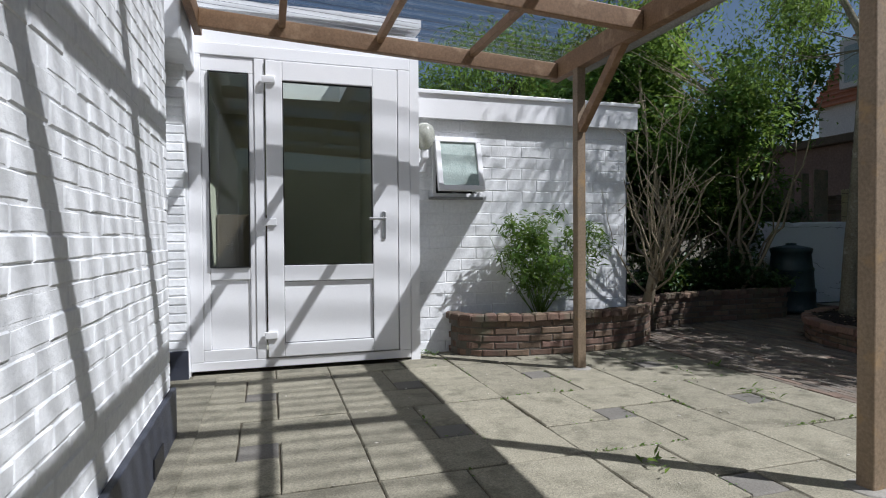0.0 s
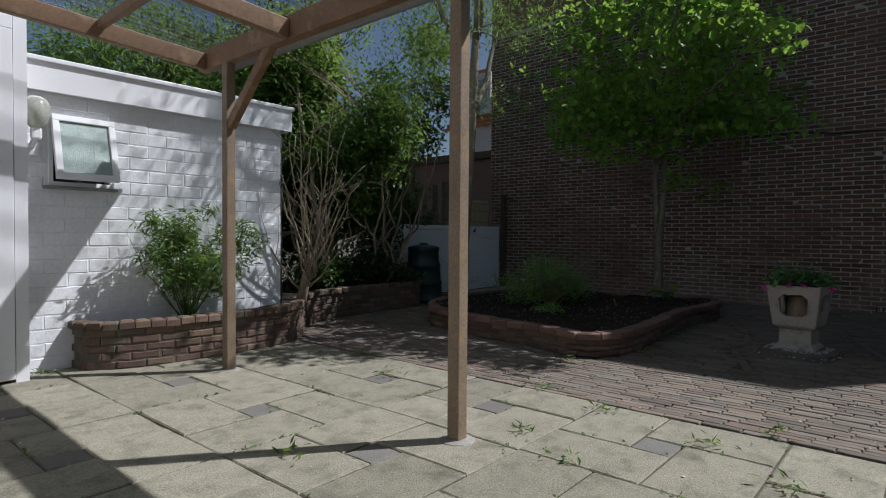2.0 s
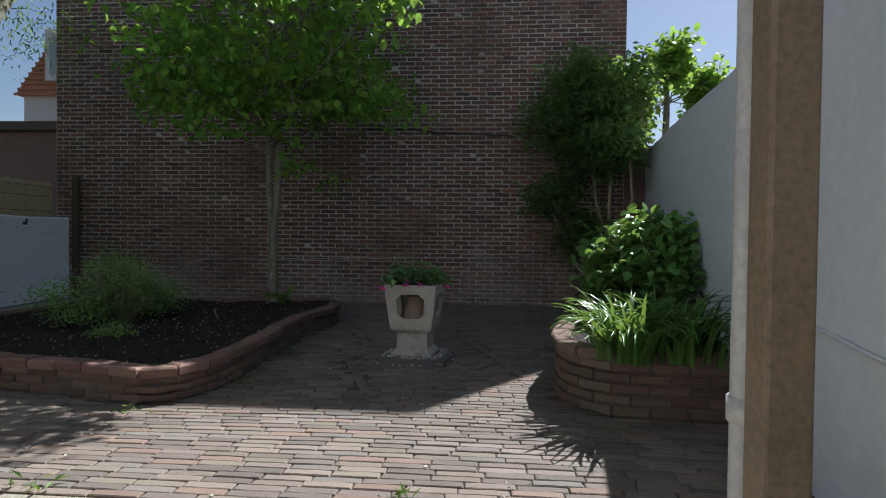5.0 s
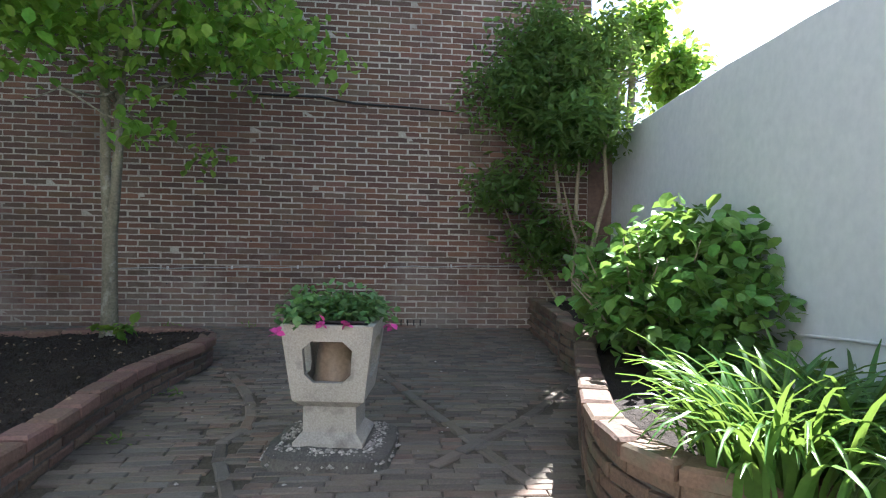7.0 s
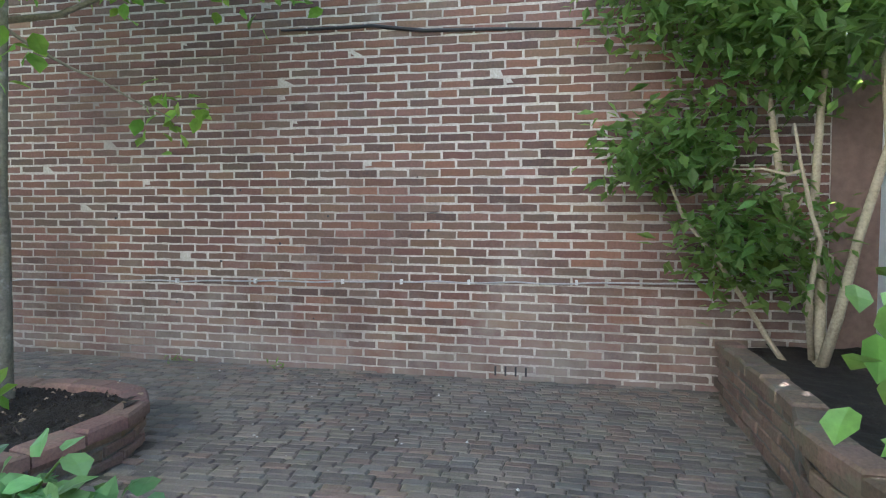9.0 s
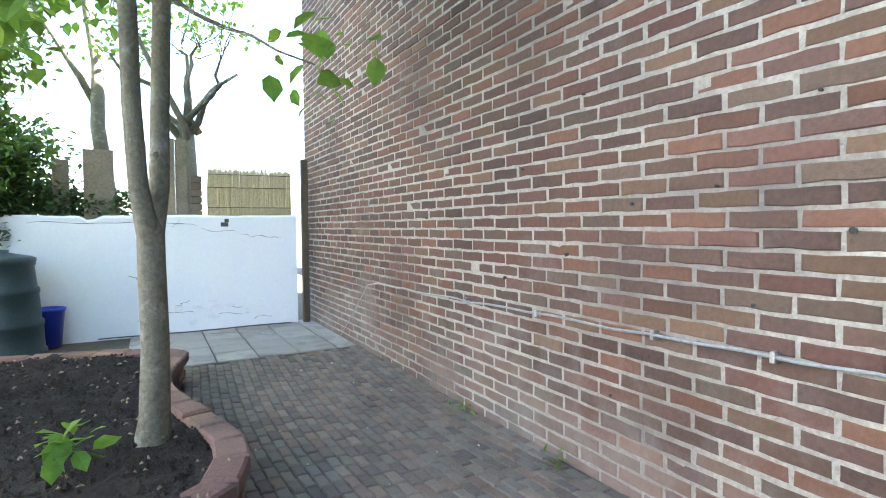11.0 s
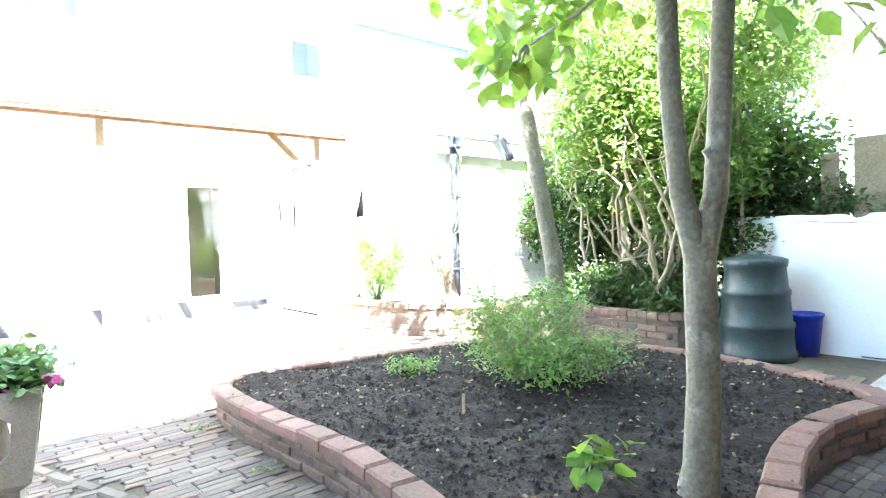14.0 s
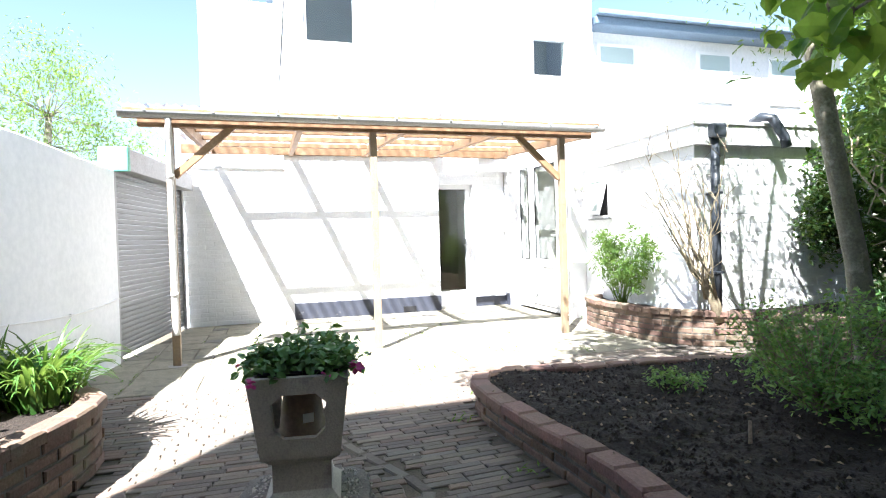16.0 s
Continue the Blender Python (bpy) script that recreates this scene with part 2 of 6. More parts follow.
    "leaf_dark": mat("dark_glossy_leaf", (0.035, 0.085, 0.022), (0.022, 0.055, 0.016), 0.45, 8, 40, 0, island=0.4, hue=0.02, translucent=0.22),
    "leaf_hedge": mat("evergreen_hedge_leaf", (0.07, 0.155, 0.033), (0.036, 0.09, 0.022), 0.4, 8, 40, 0, island=0.55, hue=0.03, translucent=0.42),
    "leaf_mid": mat("mid_green_leaf", (0.11, 0.2, 0.055), (0.065, 0.13, 0.037), 0.5, 8, 40, 0, island=0.4, hue=0.025, translucent=0.55),
    "leaf_lime": mat("young_lime_green_leaf", (0.16, 0.32, 0.045), (0.11, 0.24, 0.035), 0.5, 8, 40, 0, island=0.35, hue=0.025, translucent=0.58),
    "leaf_pot": mat("bedding_plant_leaf", (0.12, 0.25, 0.085), (0.07, 0.165, 0.055), 0.5, 8, 40, 0, island=0.4, hue=0.02, translucent=0.22),
    "leaf_broad": mat("broad_hydrangea_leaf", (0.14, 0.28, 0.06), (0.085, 0.2, 0.045), 0.4, 8, 40, 0, island=0.35, hue=0.02, translucent=0.3),
    "blade": mat("strap_leaf_green", (0.085, 0.19, 0.04), (0.05, 0.13, 0.028), 0.35, 8, 40, 0, rand=0.3, hue=0.02, translucent=0.3),
    "leaf_feather": mat("feathery_yellow_green_leaf", (0.2, 0.34, 0.09), (0.13, 0.25, 0.07), 0.6, 8, 40, 0, island=0.35, hue=0.025, translucent=0.35),
    "petal": mat("magenta_petal", (0.62, 0.06, 0.33), (0.5, 0.03, 0.25), 0.6, 20, 60, 0, island=0.2, translucent=0.2),
    "zinc": mat("grey_zinc_gutter", (0.32, 0.32, 0.32), (0.24, 0.24, 0.24), 0.5, 6, 60, 0.1, metal=0.3),
    "pipe_grey": mat("pale_grey_plastic_pipe", (0.5, 0.49, 0.47), (0.42, 0.41, 0.39), 0.45, 6, 60, 0.05),
    "conduit_grey": mat("dull_grey_cable_sheath", (0.34, 0.34, 0.34), (0.25, 0.25, 0.25), 0.6, 6, 60, 0.1, stain=(0.45, 0.44, 0.42), stain_scale=9),
    "pipe_dark": mat("dark_blue_grey_pipe", (0.05, 0.06, 0.075), (0.035, 0.042, 0.05), 0.45, 6, 60, 0.1),
    "alu": mat("brushed_aluminium_slat", (0.2, 0.205, 0.21), (0.16, 0.165, 0.17), 0.5, 3, 80, 0.05, metal=0.2),
    "green": mat("mint_green_painted_metal", (0.13, 0.42, 0.30), (0.1, 0.36, 0.26), 0.45, 4, 50, 0.05),
    "bin": mat("dark_green_plastic_bin", (0.028, 0.05, 0.05), (0.02, 0.035, 0.036), 0.45, 5, 60, 0.15, stain=(0.07, 0.085, 0.08), stain_scale=5, stain_lo=0.58, stain_hi=0.75),
    "blue": mat("bright_blue_plastic", (0.02, 0.05, 0.45), None, 0.4, 5, 60, 0.05),
    "board": mat("grey_weathered_board", (0.25, 0.21, 0.15), (0.17, 0.14, 0.1), 0.85, 6, 60, 0.5, 0.004, rand=0.2, stain=(0.12, 0.13, 0.08), stain_scale=5),
    "reed": mat("straw_reed", (0.56, 0.46, 0.27), (0.42, 0.33, 0.18), 0.85, 10, 60, 0.2, island=0.35),
    "roof_tile": mat("orange_clay_roof_tile", (0.42, 0.17, 0.09), (0.32, 0.12, 0.07), 0.8, 5, 40, 0.4, island=0.25),
    "far_wall": mat("pale_far_masonry", (0.55, 0.53, 0.5), (0.45, 0.43, 0.4), 0.85, 2, 20, 0.2),
    "far_brick": mat("brown_far_masonry", (0.2, 0.13, 0.1), (0.15, 0.1, 0.08), 0.9, 2, 20, 0.3),
    "inside": mat("olive_beige_inside_wall", (0.62, 0.62, 0.5), (0.56, 0.56, 0.45), 0.8, 2, 40, 0.1, grain=0.2),
    "inside_white": mat("white_inside_ceiling", (0.75, 0.75, 0.72), None, 0.8, 2, 40, 0.1, grain=0.1),
    "blue_trim": mat("grey_blue_eaves_board", (0.13, 0.19, 0.26), (0.1, 0.15, 0.21), 0.6, 3, 40, 0.1),
    "globe": None, "frost": None, "glass": None, "poly": None,
}
M["glass"] = clear_mat("window_glass", (0.84, 0.88, 0.86), rough=0.01)
M["poly"] = clear_mat("clear_corrugated_plastic", (0.98, 0.985, 0.99), rough=0.08, light_stripes=2.07)
M["globe"] = mat("ribbed_opal_globe", (0.72, 0.72, 0.66), (0.6, 0.6, 0.55), 0.2, 8, 60, 0.3, 0.002, bump_scale=50, translucent=0.25)
M["frost"] = mat("frosted_privacy_glass", (0.36, 0.43, 0.40), (0.28, 0.36, 0.34), 0.3, 30, 90, 0.8, 0.004)


# ---- mesh helpers ----
def gz(x):
    """Level of the paving, which rises gently towards the brick wall."""
    return max(0.0, 0.016 * (x - 4.0))


def mesh_of(name, verts, faces, material, smooth=False):
    me = bpy.data.meshes.new(name)
    me.from_pydata([tuple(v) for v in verts], [], [tuple(f) for f in faces])
    me.materials.append(material)
    if smooth:
        me.polygons.foreach_set("use_smooth", [True] * len(me.polygons))
    me.update()
    return me


def thing(name, base, label, category, group="", kind=""):
    """An empty at its base, which parents the parts."""
    ob = new(name)
    ob.matrix_basis = Matrix.Translation(base)
    return tagged(ob, label, category, group, kind)


def adopt(ob, parent):
    ob.parent = parent
    if parent.parent is None:
        ob.matrix_parent_inverse = parent.matrix_basis.inverted()
    return ob


def part(name, bm, material, parent, label="", smooth=False):
    """Links a bmesh, or a mesh made before, as one object under a thing or part; its vertices are in world metres."""
    if isinstance(bm, bmesh.types.BMesh):
        me = bpy.data.meshes.new(name)
        bm.to_mesh(me)
        bm.free()
        me.materials.append(material)
        if smooth:
            me.polygons.foreach_set("use_smooth", [True] * len(me.polygons))
    else:
        me = bm
    ob = new(name, me)
    if name in ("crown", "foliage", "twigs", "blades", "stems", "branches", "leaves"):
        ob["kind"] = "stuff"
    if parent is not None:
        adopt(ob, parent)
    return tagged(ob, label)


def box(x0, x1, y0, y1, z0, z1, bevel=0.0, bm=None, turn=None):
    """A box with rounded edges, in world metres; turn: a matrix laid on it afterwards."""
    bm = bm or bmesh.new()
    m = Matrix.Translation(((x0 + x1) / 2, (y0 + y1) / 2, (z0 + z1) / 2)) @ Matrix.Diagonal((x1 - x0, y1 - y0, z1 - z0, 1))
    vs = bmesh.ops.create_cube(bm, size=1, matrix=m)["verts"]
    if turn is not None:
        bmesh.ops.transform(bm, matrix=turn, verts=vs)
    if bevel:
        es = list({e for v in vs for e in v.link_edges})
        bmesh.ops.bevel(bm, geom=es, offset=bevel, segments=2, affect="EDGES", profile=0.5)
    return bm


def beam(a, b, w, h, bevel=0.006, bm=None, up=(0, 0, 1)):
    """A timber of width w and height h from a to b."""
    a, b = Vector(a), Vector(b)
    d = b - a
    x = d.normalized()
    y = Vector(up).cross(x).normalized()
    z = x.cross(y)
    m = Matrix((x, y, z)).transposed().to_4x4()
    m.translation = (a + b) / 2
    return box(-d.length / 2, d.length / 2, -w / 2, w / 2, -h / 2, h / 2, bevel, bm, m)


def tube(points, radii, sides=8, closed_ends=True):
    """Vertices and faces of a tapered tube through the points."""
    pts = [Vector(p) for p in points]
    vs, fs = [], []
    ref = Vector((0.37, 0.21, 0.9)).normalized()
    for i, p in enumerate(pts):
        d = (pts[min(i + 1, len(pts) - 1)] - pts[max(i - 1, 0)]).normalized()
        u = d.cross(ref)
        u = (u if u.length > 0.05 else d.cross(Vector((1, 0, 0)))).normalized()
        v = d.cross(u)
        for k in range(sides):
            ang = 2 * math.pi * k / sides
            vs.append(p + (u * math.cos(ang) + v * math.sin(ang)) * radii[i])
    for i in range(len(pts) - 1):
        for k in range(sides):
            n = (k + 1) % sides
            fs.append((i * sides + k, i * sides + n, (i + 1) * sides + n, (i + 1) * sides + k))
    if closed_ends:
        fs.append(tuple(range(sides))[::-1])
        fs.append(tuple((len(pts) - 1) * sides + k for k in range(sides)))
    return vs, fs


def tubes(name, lines, material, sides=8):
    vs, fs = [], []
    for pts, radii in lines:
        v, f = tube(pts, radii, sides)
        o = len(vs)
        vs += v
        fs += [tuple(i + o for i in q) for q in f]
    return mesh_of(name, vs, fs, material, True)


def lathe(profile, centre, sides=24):
    """A turned shape from (radius, z) pairs about an upright axis."""
    vs, fs = [], []
    for r, z in profile:
        for k in range(sides):
            a = 2 * math.pi * k / sides
            vs.append((centre[0] + r * math.cos(a), centre[1] + r * math.sin(a), centre[2] + z))
    for i in range(len(profile) - 1):
        for k in range(sides):
            n = (k + 1) % sides
            fs.append((i * sides + k, i * sides + n, (i + 1) * sides + n, (i + 1) * sides + k))
    return vs, fs


def smooth_line(pts, step=0.1, closed=False):
    """A Catmull-Rom line through plan points, cut into about equal steps."""
    pts = [Vector((*p, 0)) if len(p) == 2 else Vector(p) for p in pts]
    n = len(pts)
    fine = []
    for i in range(n if closed else n - 1):
        p0, p1, p2, p3 = [pts[j % n] if closed else pts[min(max(j, 0), n - 1)] for j in (i - 1, i, i + 1, i + 2)]
        for k in range(12):
            t = k / 12
            fine.append(0.5 * (2 * p1 + (p2 - p0) * t + (2 * p0 - 5 * p1 + 4 * p2 - p3) * t * t + (3 * p1 - p0 - 3 * p2 + p3) * t ** 3))
    fine.append(pts[0] if closed else pts[-1])
    out, left = [fine[0]], step
    for a, b in zip(fine, fine[1:]):
        d = (b - a).length
        pos = 0.0
        while d - pos >= left:
            pos += left
            out.append(a.lerp(b, pos / d))
            left = step
        left -= d - pos
    return out


# piece: a block with a chamfered outer face; the face looks along +z of its own axes
def piece_mesh(name, l, h, d, material, chamfer=0.004, seed=0, ragged=0.0018):
    """A brick or paver: face up, chamfered, with slightly ragged edges."""
    r = random.Random(seed)
    vs, c = [], chamfer
    rim = [(-1, -1), (-0.3, -1), (0.35, -1), (1, -1), (1, 1), (0.3, 1), (-0.35, 1), (-1, 1)]
    n = len(rim)
    wob = [(r.uniform(-ragged, ragged), r.uniform(-ragged, ragged)) for _ in rim]
    for z, k in ((-d, 0), (-c, 0), (0, c)):
        for (sx, sy), (wx, wy) in zip(rim, wob):
            f = 0 if z == -d else 1
            kx = k * 1.5 if abs(sx) == 1 else 0
            vs.append((sx * l / 2 - math.copysign(kx, sx) + wx * f, sy * (h / 2 - k) + wy * f, z + r.uniform(-0.0009, 0.0009) * f))
    fs = [tuple(range(2 * n, 3 * n))]
    for o in (0, n):
        for k in range(n):
            m = (k + 1) % n
            fs.append((o + k, o + m, o + n + m, o + n + k))
    return mesh_of(name, vs, fs, material)


def lay(pieces, parent, name, meshes, rest_mesh_material, near, limit=300, rest_name="", tilt=0.004):
    """pieces: (matrix, length scale, mesh index). Those for which near() holds become parts, up to the limit; the rest are joined."""
    r = random.Random(len(pieces))
    vs, fs, made = [], [], 0
    for m, sx, k in pieces:
        m = m @ Matrix.Translation((0, 0, r.uniform(-tilt, tilt))) @ Euler((r.uniform(-1, 1) * tilt * 3, r.uniform(-1, 1) * tilt, 0)).to_matrix().to_4x4()
        if made < limit and near(m.translation):
            ob = new(name, meshes[k])
            ob.parent = parent
            ob.matrix_parent_inverse = parent.matrix_basis.inverted() if parent.parent is None else Matrix()
            ob.matrix_basis = m @ Matrix.Diagonal((sx, 1, 1, 1))
            made += 1
        else:
            o = len(vs)
            mm = m @ Matrix.Diagonal((sx, 1, 1, 1))
            vs += [mm @ v.co for v in meshes[k].vertices]
            fs += [tuple(i + o for i in p.vertices) for p in meshes[k].polygons]
    if vs:
        ob = part(rest_name or name + "_field", mesh_of(rest_name or name, vs, fs, rest_mesh_material), rest_mesh_material, parent)
        ob["kind"] = "stuff"


def axes(origin, u, n):
    """Axes of a wall: u along it, n out of it, z up; a piece's face looks along n."""
    u, n = Vector(u).normalized(), Vector(n).normalized()
    m = Matrix((u, n.cross(u), n)).transposed().to_4x4()
    m.translation = origin
    return m


def bond(frame_m, length, height, bl, bh, joint, skip=(), seed=1, wobble=0.002):
    """Running bond over a wall; skip: (u0, u1, v0, v1) openings."""
    r = random.Random(seed)
    out = []
    for j in range(int(height / bh)):
        v = (j + 0.5) * bh
        u = -(j % 2) * bl / 2 - r.random() * 0.02
        while u < length:
            a, b = max(u, 0), min(u + bl, length)
            u += bl
            for s0, s1, t0, t1 in skip:
                if t0 < v < t1:
                    if a >= s0 and b <= s1:
                        a = b
                    elif a < s0 < b:
                        b = s0
                    elif a < s1 < b:
                        a = s1
            w = b - a - joint
            if w > 0.02:
                p = frame_m @ Vector(((a + b) / 2, v + r.uniform(-1, 1) * wobble, 0))
                m = frame_m.copy()
                m.translation = p
                out.append((m, w / (bl - joint), r.randrange(4)))
    return out


# ---- leaves ----
LEAF = {
    "small": ([(0, 0, 0), (0.45, 0.24, 0.05), (1, 0, -0.06), (0.45, -0.24, 0.05)], [(0, 2, 1), (0, 3, 2)]),
    "long": ([(0, 0, 0), (0.4, 0.13, 0.03), (1, 0, -0.12), (0.4, -0.13, 0.03)], [(0, 2, 1), (0, 3, 2)]),
    "broad": ([(0, 0, 0), (0.22, 0.3, 0.05), (0.6, 0.36, 0.04), (1, 0, -0.14), (0.6, -0.36, 0.04), (0.22, -0.3, 0.05), (0.5, 0, 0)],
              [(0, 6, 1), (1, 6, 2), (2, 6, 3), (3, 6, 4), (4, 6, 5), (5, 6, 0)]),
}


def leaf_mesh(name, spots, size, material, kind="small", droop=0.3, seed=0, outward=None):
    """One mesh of many leaves at the spots, each turned at random, more or less level and drooping."""
    rs = np.random.RandomState(seed)
    tv, tf = LEAF[kind]
    tv = np.array(tv)
    spots = np.asarray(spots, float)
    n = len(spots)
    yaw = rs.uniform(0, 2 * np.pi, n)
    if outward is not None:
        d = spots[:, :2] - np.asarray(outward)[:2]
        yaw = np.arctan2(d[:, 1], d[:, 0]) + rs.normal(0, 0.8, n)
    pitch, roll = rs.normal(droop, 0.45, n), rs.normal(0, 0.5, n)
    cy, sy, cp, sp, cr, sr = np.cos(yaw), np.sin(yaw), np.cos(pitch), np.sin(pitch), np.cos(roll), np.sin(roll)
    rx = np.zeros((n, 3, 3)); rx[:, 0, 0] = 1; rx[:, 1, 1] = cr; rx[:, 1, 2] = -sr; rx[:, 2, 1] = sr; rx[:, 2, 2] = cr
    ry = np.zeros((n, 3, 3)); ry[:, 1, 1] = 1; ry[:, 0, 0] = cp; ry[:, 0, 2] = sp; ry[:, 2, 0] = -sp; ry[:, 2, 2] = cp
    rz = np.zeros((n, 3, 3)); rz[:, 2, 2] = 1; rz[:, 0, 0] = cy; rz[:, 0, 1] = -sy; rz[:, 1, 0] = sy; rz[:, 1, 1] = cy
    rot = rz @ ry @ rx
    sc = size * rs.uniform(0.6, 1.25, n)
    v = np.einsum("nij,kj->nki", rot, tv) * sc[:, None, None] + spots[:, None, :]
    k = len(tv)
    f = (np.array(tf)[None] + (np.arange(n) * k)[:, None, None]).reshape(-1, 3)
    return mesh_of(name, v.reshape(-1, 3).tolist(), f.tolist(), material)


def clumps(blobs, count, clump, per, seed=0, shell=0.5):
    """Leaf spots in loose clumps inside ellipsoids (centre, radii); shell: how far they keep to the outside."""
    rs = np.random.RandomState(seed)
    out = []
    vol = np.array([b[1][0] * b[1][1] * b[1][2] for b in blobs]) ** 0.7
    for (c, r), share in zip(blobs, vol / vol.sum()):
        m = max(1, int(count * share))
        d = rs.normal(0, 1, (m, 3))
        d /= np.linalg.norm(d, axis=1)[:, None]
        rad = (shell + (1 - shell) * rs.rand(m)) ** 0.8 * rs.uniform(0.75, 1.12, m)
        cc = np.array(c) + d * rad[:, None] * np.array(r)
        out.append((cc[:, None, :] + rs.normal(0, clump, (m, per, 3)) * np.array([1, 1, 0.7])).reshape(-1, 3))
    return np.concatenate(out)


def wander(a, b, n, wob, seed):
    """Points of a bent line from a to b."""
    rs = np.random.RandomState(seed)
    a, b = np.array(a, float), np.array(b, float)
    pts = [a + (b - a) * t for t in np.linspace(0, 1, n + 1)]
    off = np.cumsum(rs.normal(0, wob, (n + 1, 3)), axis=0)
    off -= np.linspace(0, 1, n + 1)[:, None] * off[-1]
    return [tuple(p + o) for p, o in zip(pts, off)]


# ---- ground and paving ----
ground = part("ground", box(-400, 400, -400, 400, -0.6, -0.06), M["ground"], None)
tagged(ground, "bare brown ground reaching to the horizon", "ground", kind="structure")


def sheet(name, x0, x1, y0, y1, drop, material, label, category):
    """A bed of joint sand that follows the rise of the paving."""
    xs = [x0, min(max(4.0, x0), x1), x1]
    vs = [(x, y, gz(x) - drop) for x in xs for y in (y0, y1)] + [(x, y, -0.2) for x in xs for y in (y0, y1)]
    fs = [(0, 2, 3, 1), (2, 4, 5, 3), (6, 7, 9, 8), (8, 9, 11, 10), (0, 1, 7, 6), (4, 10, 11, 5), (0, 6, 8, 2), (2, 8, 10, 4), (1, 3, 9, 7), (3, 5, 11, 9)]
    return tagged(part(name, mesh_of(name, vs, fs, material), material, None), label, category, kind="structure")


patio = sheet("pavement_patio", -0.55, 3.51, -0.8, 5.2, 0.012, M["joint_soil"], "patio of weathered concrete slabs with mossy joints", "patio")
clinker = sheet("pavement_clinker", 3.51, 9.2, -1.5, 7.0, 0.010, M["joint_soil"], "garden paving of worn brown clinker bricks", "paving")


def right_y(x):
    """Inner face of the white boundary wall."""
    return -0.10 - 0.142 * x


def up_axes(x, y, turn=0.0):
    """Axes of a flat-lying piece on the paving; its length runs along y."""
    m = pose(x, y, gz(x), 0, 0, 90 + turn)
    return m


# patio slabs: strips along y, 0.4 wide, with slabs of uneven length and small dark fillers
slab_meshes = {}


def slab_mesh(l, w, key, material):
    if (l, w, key) not in slab_meshes:
        slab_meshes[l, w, key] = piece_mesh("slab", l, w, 0.05, material, 0.006, len(slab_meshes))
    return slab_meshes[l, w, key]


rnd = random.Random(5)
EDGES = []
GX, GY, KX, KY = 0.95, 0.955, 0.95, 0.955
for bi in range(-1, 4):
    for bj in range(-2, 6):
        ox, oy = 0.17 - 0.5 * KX + bi * GX, 0.355 - 0.5 * KY + bj * GY
        for x0, x1, y0, y1 in ((0, 0.6, 0, 0.4), (0.6, 1, 0, 0.6), (0.4, 1, 0.6, 1), (0, 0.4, 0.4, 1), (0.4, 0.6, 0.4, 0.6)):
            a, b, c, d = ox + x0 * KX, ox + x1 * KX, oy + y0 * KY, oy + y1 * KY
            a, b = max(a, -0.47), min(b, 3.508)
            d = min(d, 4.90 if (a + b) / 2 < 1.36 else 5.15)
            if b - a < 0.06 or d - c < 0.06 or (c + d) / 2 < right_y((a + b) / 2) - 0.1:
                continue
            small = x1 - x0 < 0.3 and y1 - y0 < 0.3
            l, w = round(d - c - 0.008, 3), round(b - a - 0.008, 3)
            ob = new("slab", slab_mesh(l, w, "s" if small else "b", M["small_slab"] if small else M["slab"]))
            ob.matrix_basis = up_axes((a + b) / 2, (c + d) / 2, rnd.uniform(-0.5, 0.5)) @ pose(0, 0, rnd.uniform(-0.004, 0.004), rnd.uniform(-0.5, 0.5), rnd.uniform(-0.4, 0.4))
            adopt(ob, patio)
            EDGES += [((a, c), (b, c)), ((a, c), (a, d))]

# beds: plan lines of their outer faces
BED1 = [(1.70, 5.15), (1.73, 4.97), (1.95, 4.82), (2.4, 4.73), (3.0, 4.74), (3.45, 4.86), (3.72, 5.08), (3.9, 5.35), (4.3, 5.62), (4.9, 5.72), (5.5, 5.66), (6.0, 5.62), (6.12, 5.75)]
BED2 = [(6, 5.02), (5.4, 4.86), (4.98, 4.45), (4.78, 3.8), (4.68, 3.1), (4.56, 2.5), (4.72, 2.3), (5.1, 2.22), (5.7, 2.24), (6.3, 2.27), (6.9, 2.22), (7.4, 2.16), (7.72, 2.32), (7.82, 2.7), (7.74, 3.1), (7.63, 3.5), (7.6, 3.95), (7.7, 4.35), (7.68, 4.56), (7.3, 4.78), (6.7, 4.95)]
BED3 = [(4.62, right_y(4.62) - 0.3), (4.6, -0.3), (4.66, 0.0), (4.9, 0.17), (5.25, 0.17), (5.7, 0.05), (6.2, -0.1), (6.58, -0.23), (6.76, -0.37), (7.0, -0.36), (7.35, -0.34), (7.6, -0.42), (8.0, -0.44), (8.45, -0.46), (9.0, -0.48)]


def inside(poly, x, y):
    hit = False
    for (x0, y0), (x1, y1) in zip(poly, poly[1:] + poly[:1]):
        if (y0 > y) != (y1 > y) and x < (x1 - x0) * (y - y0) / (y1 - y0) + x0:
            hit = not hit
    return hit


line1, line2, line3 = smooth_line(BED1, 0.05), smooth_line(BED2, 0.05, True), smooth_line(BED3, 0.05)
POLY1 = [(p.x, p.y) for p in line1] + [(6.3, 5.8), (6.3, 7.6), (3.5, 7.6), (3.5, 5.16)]
POLY2 = [(p.x, p.y) for p in line2]
POLY3 = [(p.x, p.y) for p in line3] + [(9.05, right_y(9.05) - 0.05), (4.62, right_y(4.62) - 0.05)]
BEDS = (POLY1, POLY2, POLY3)

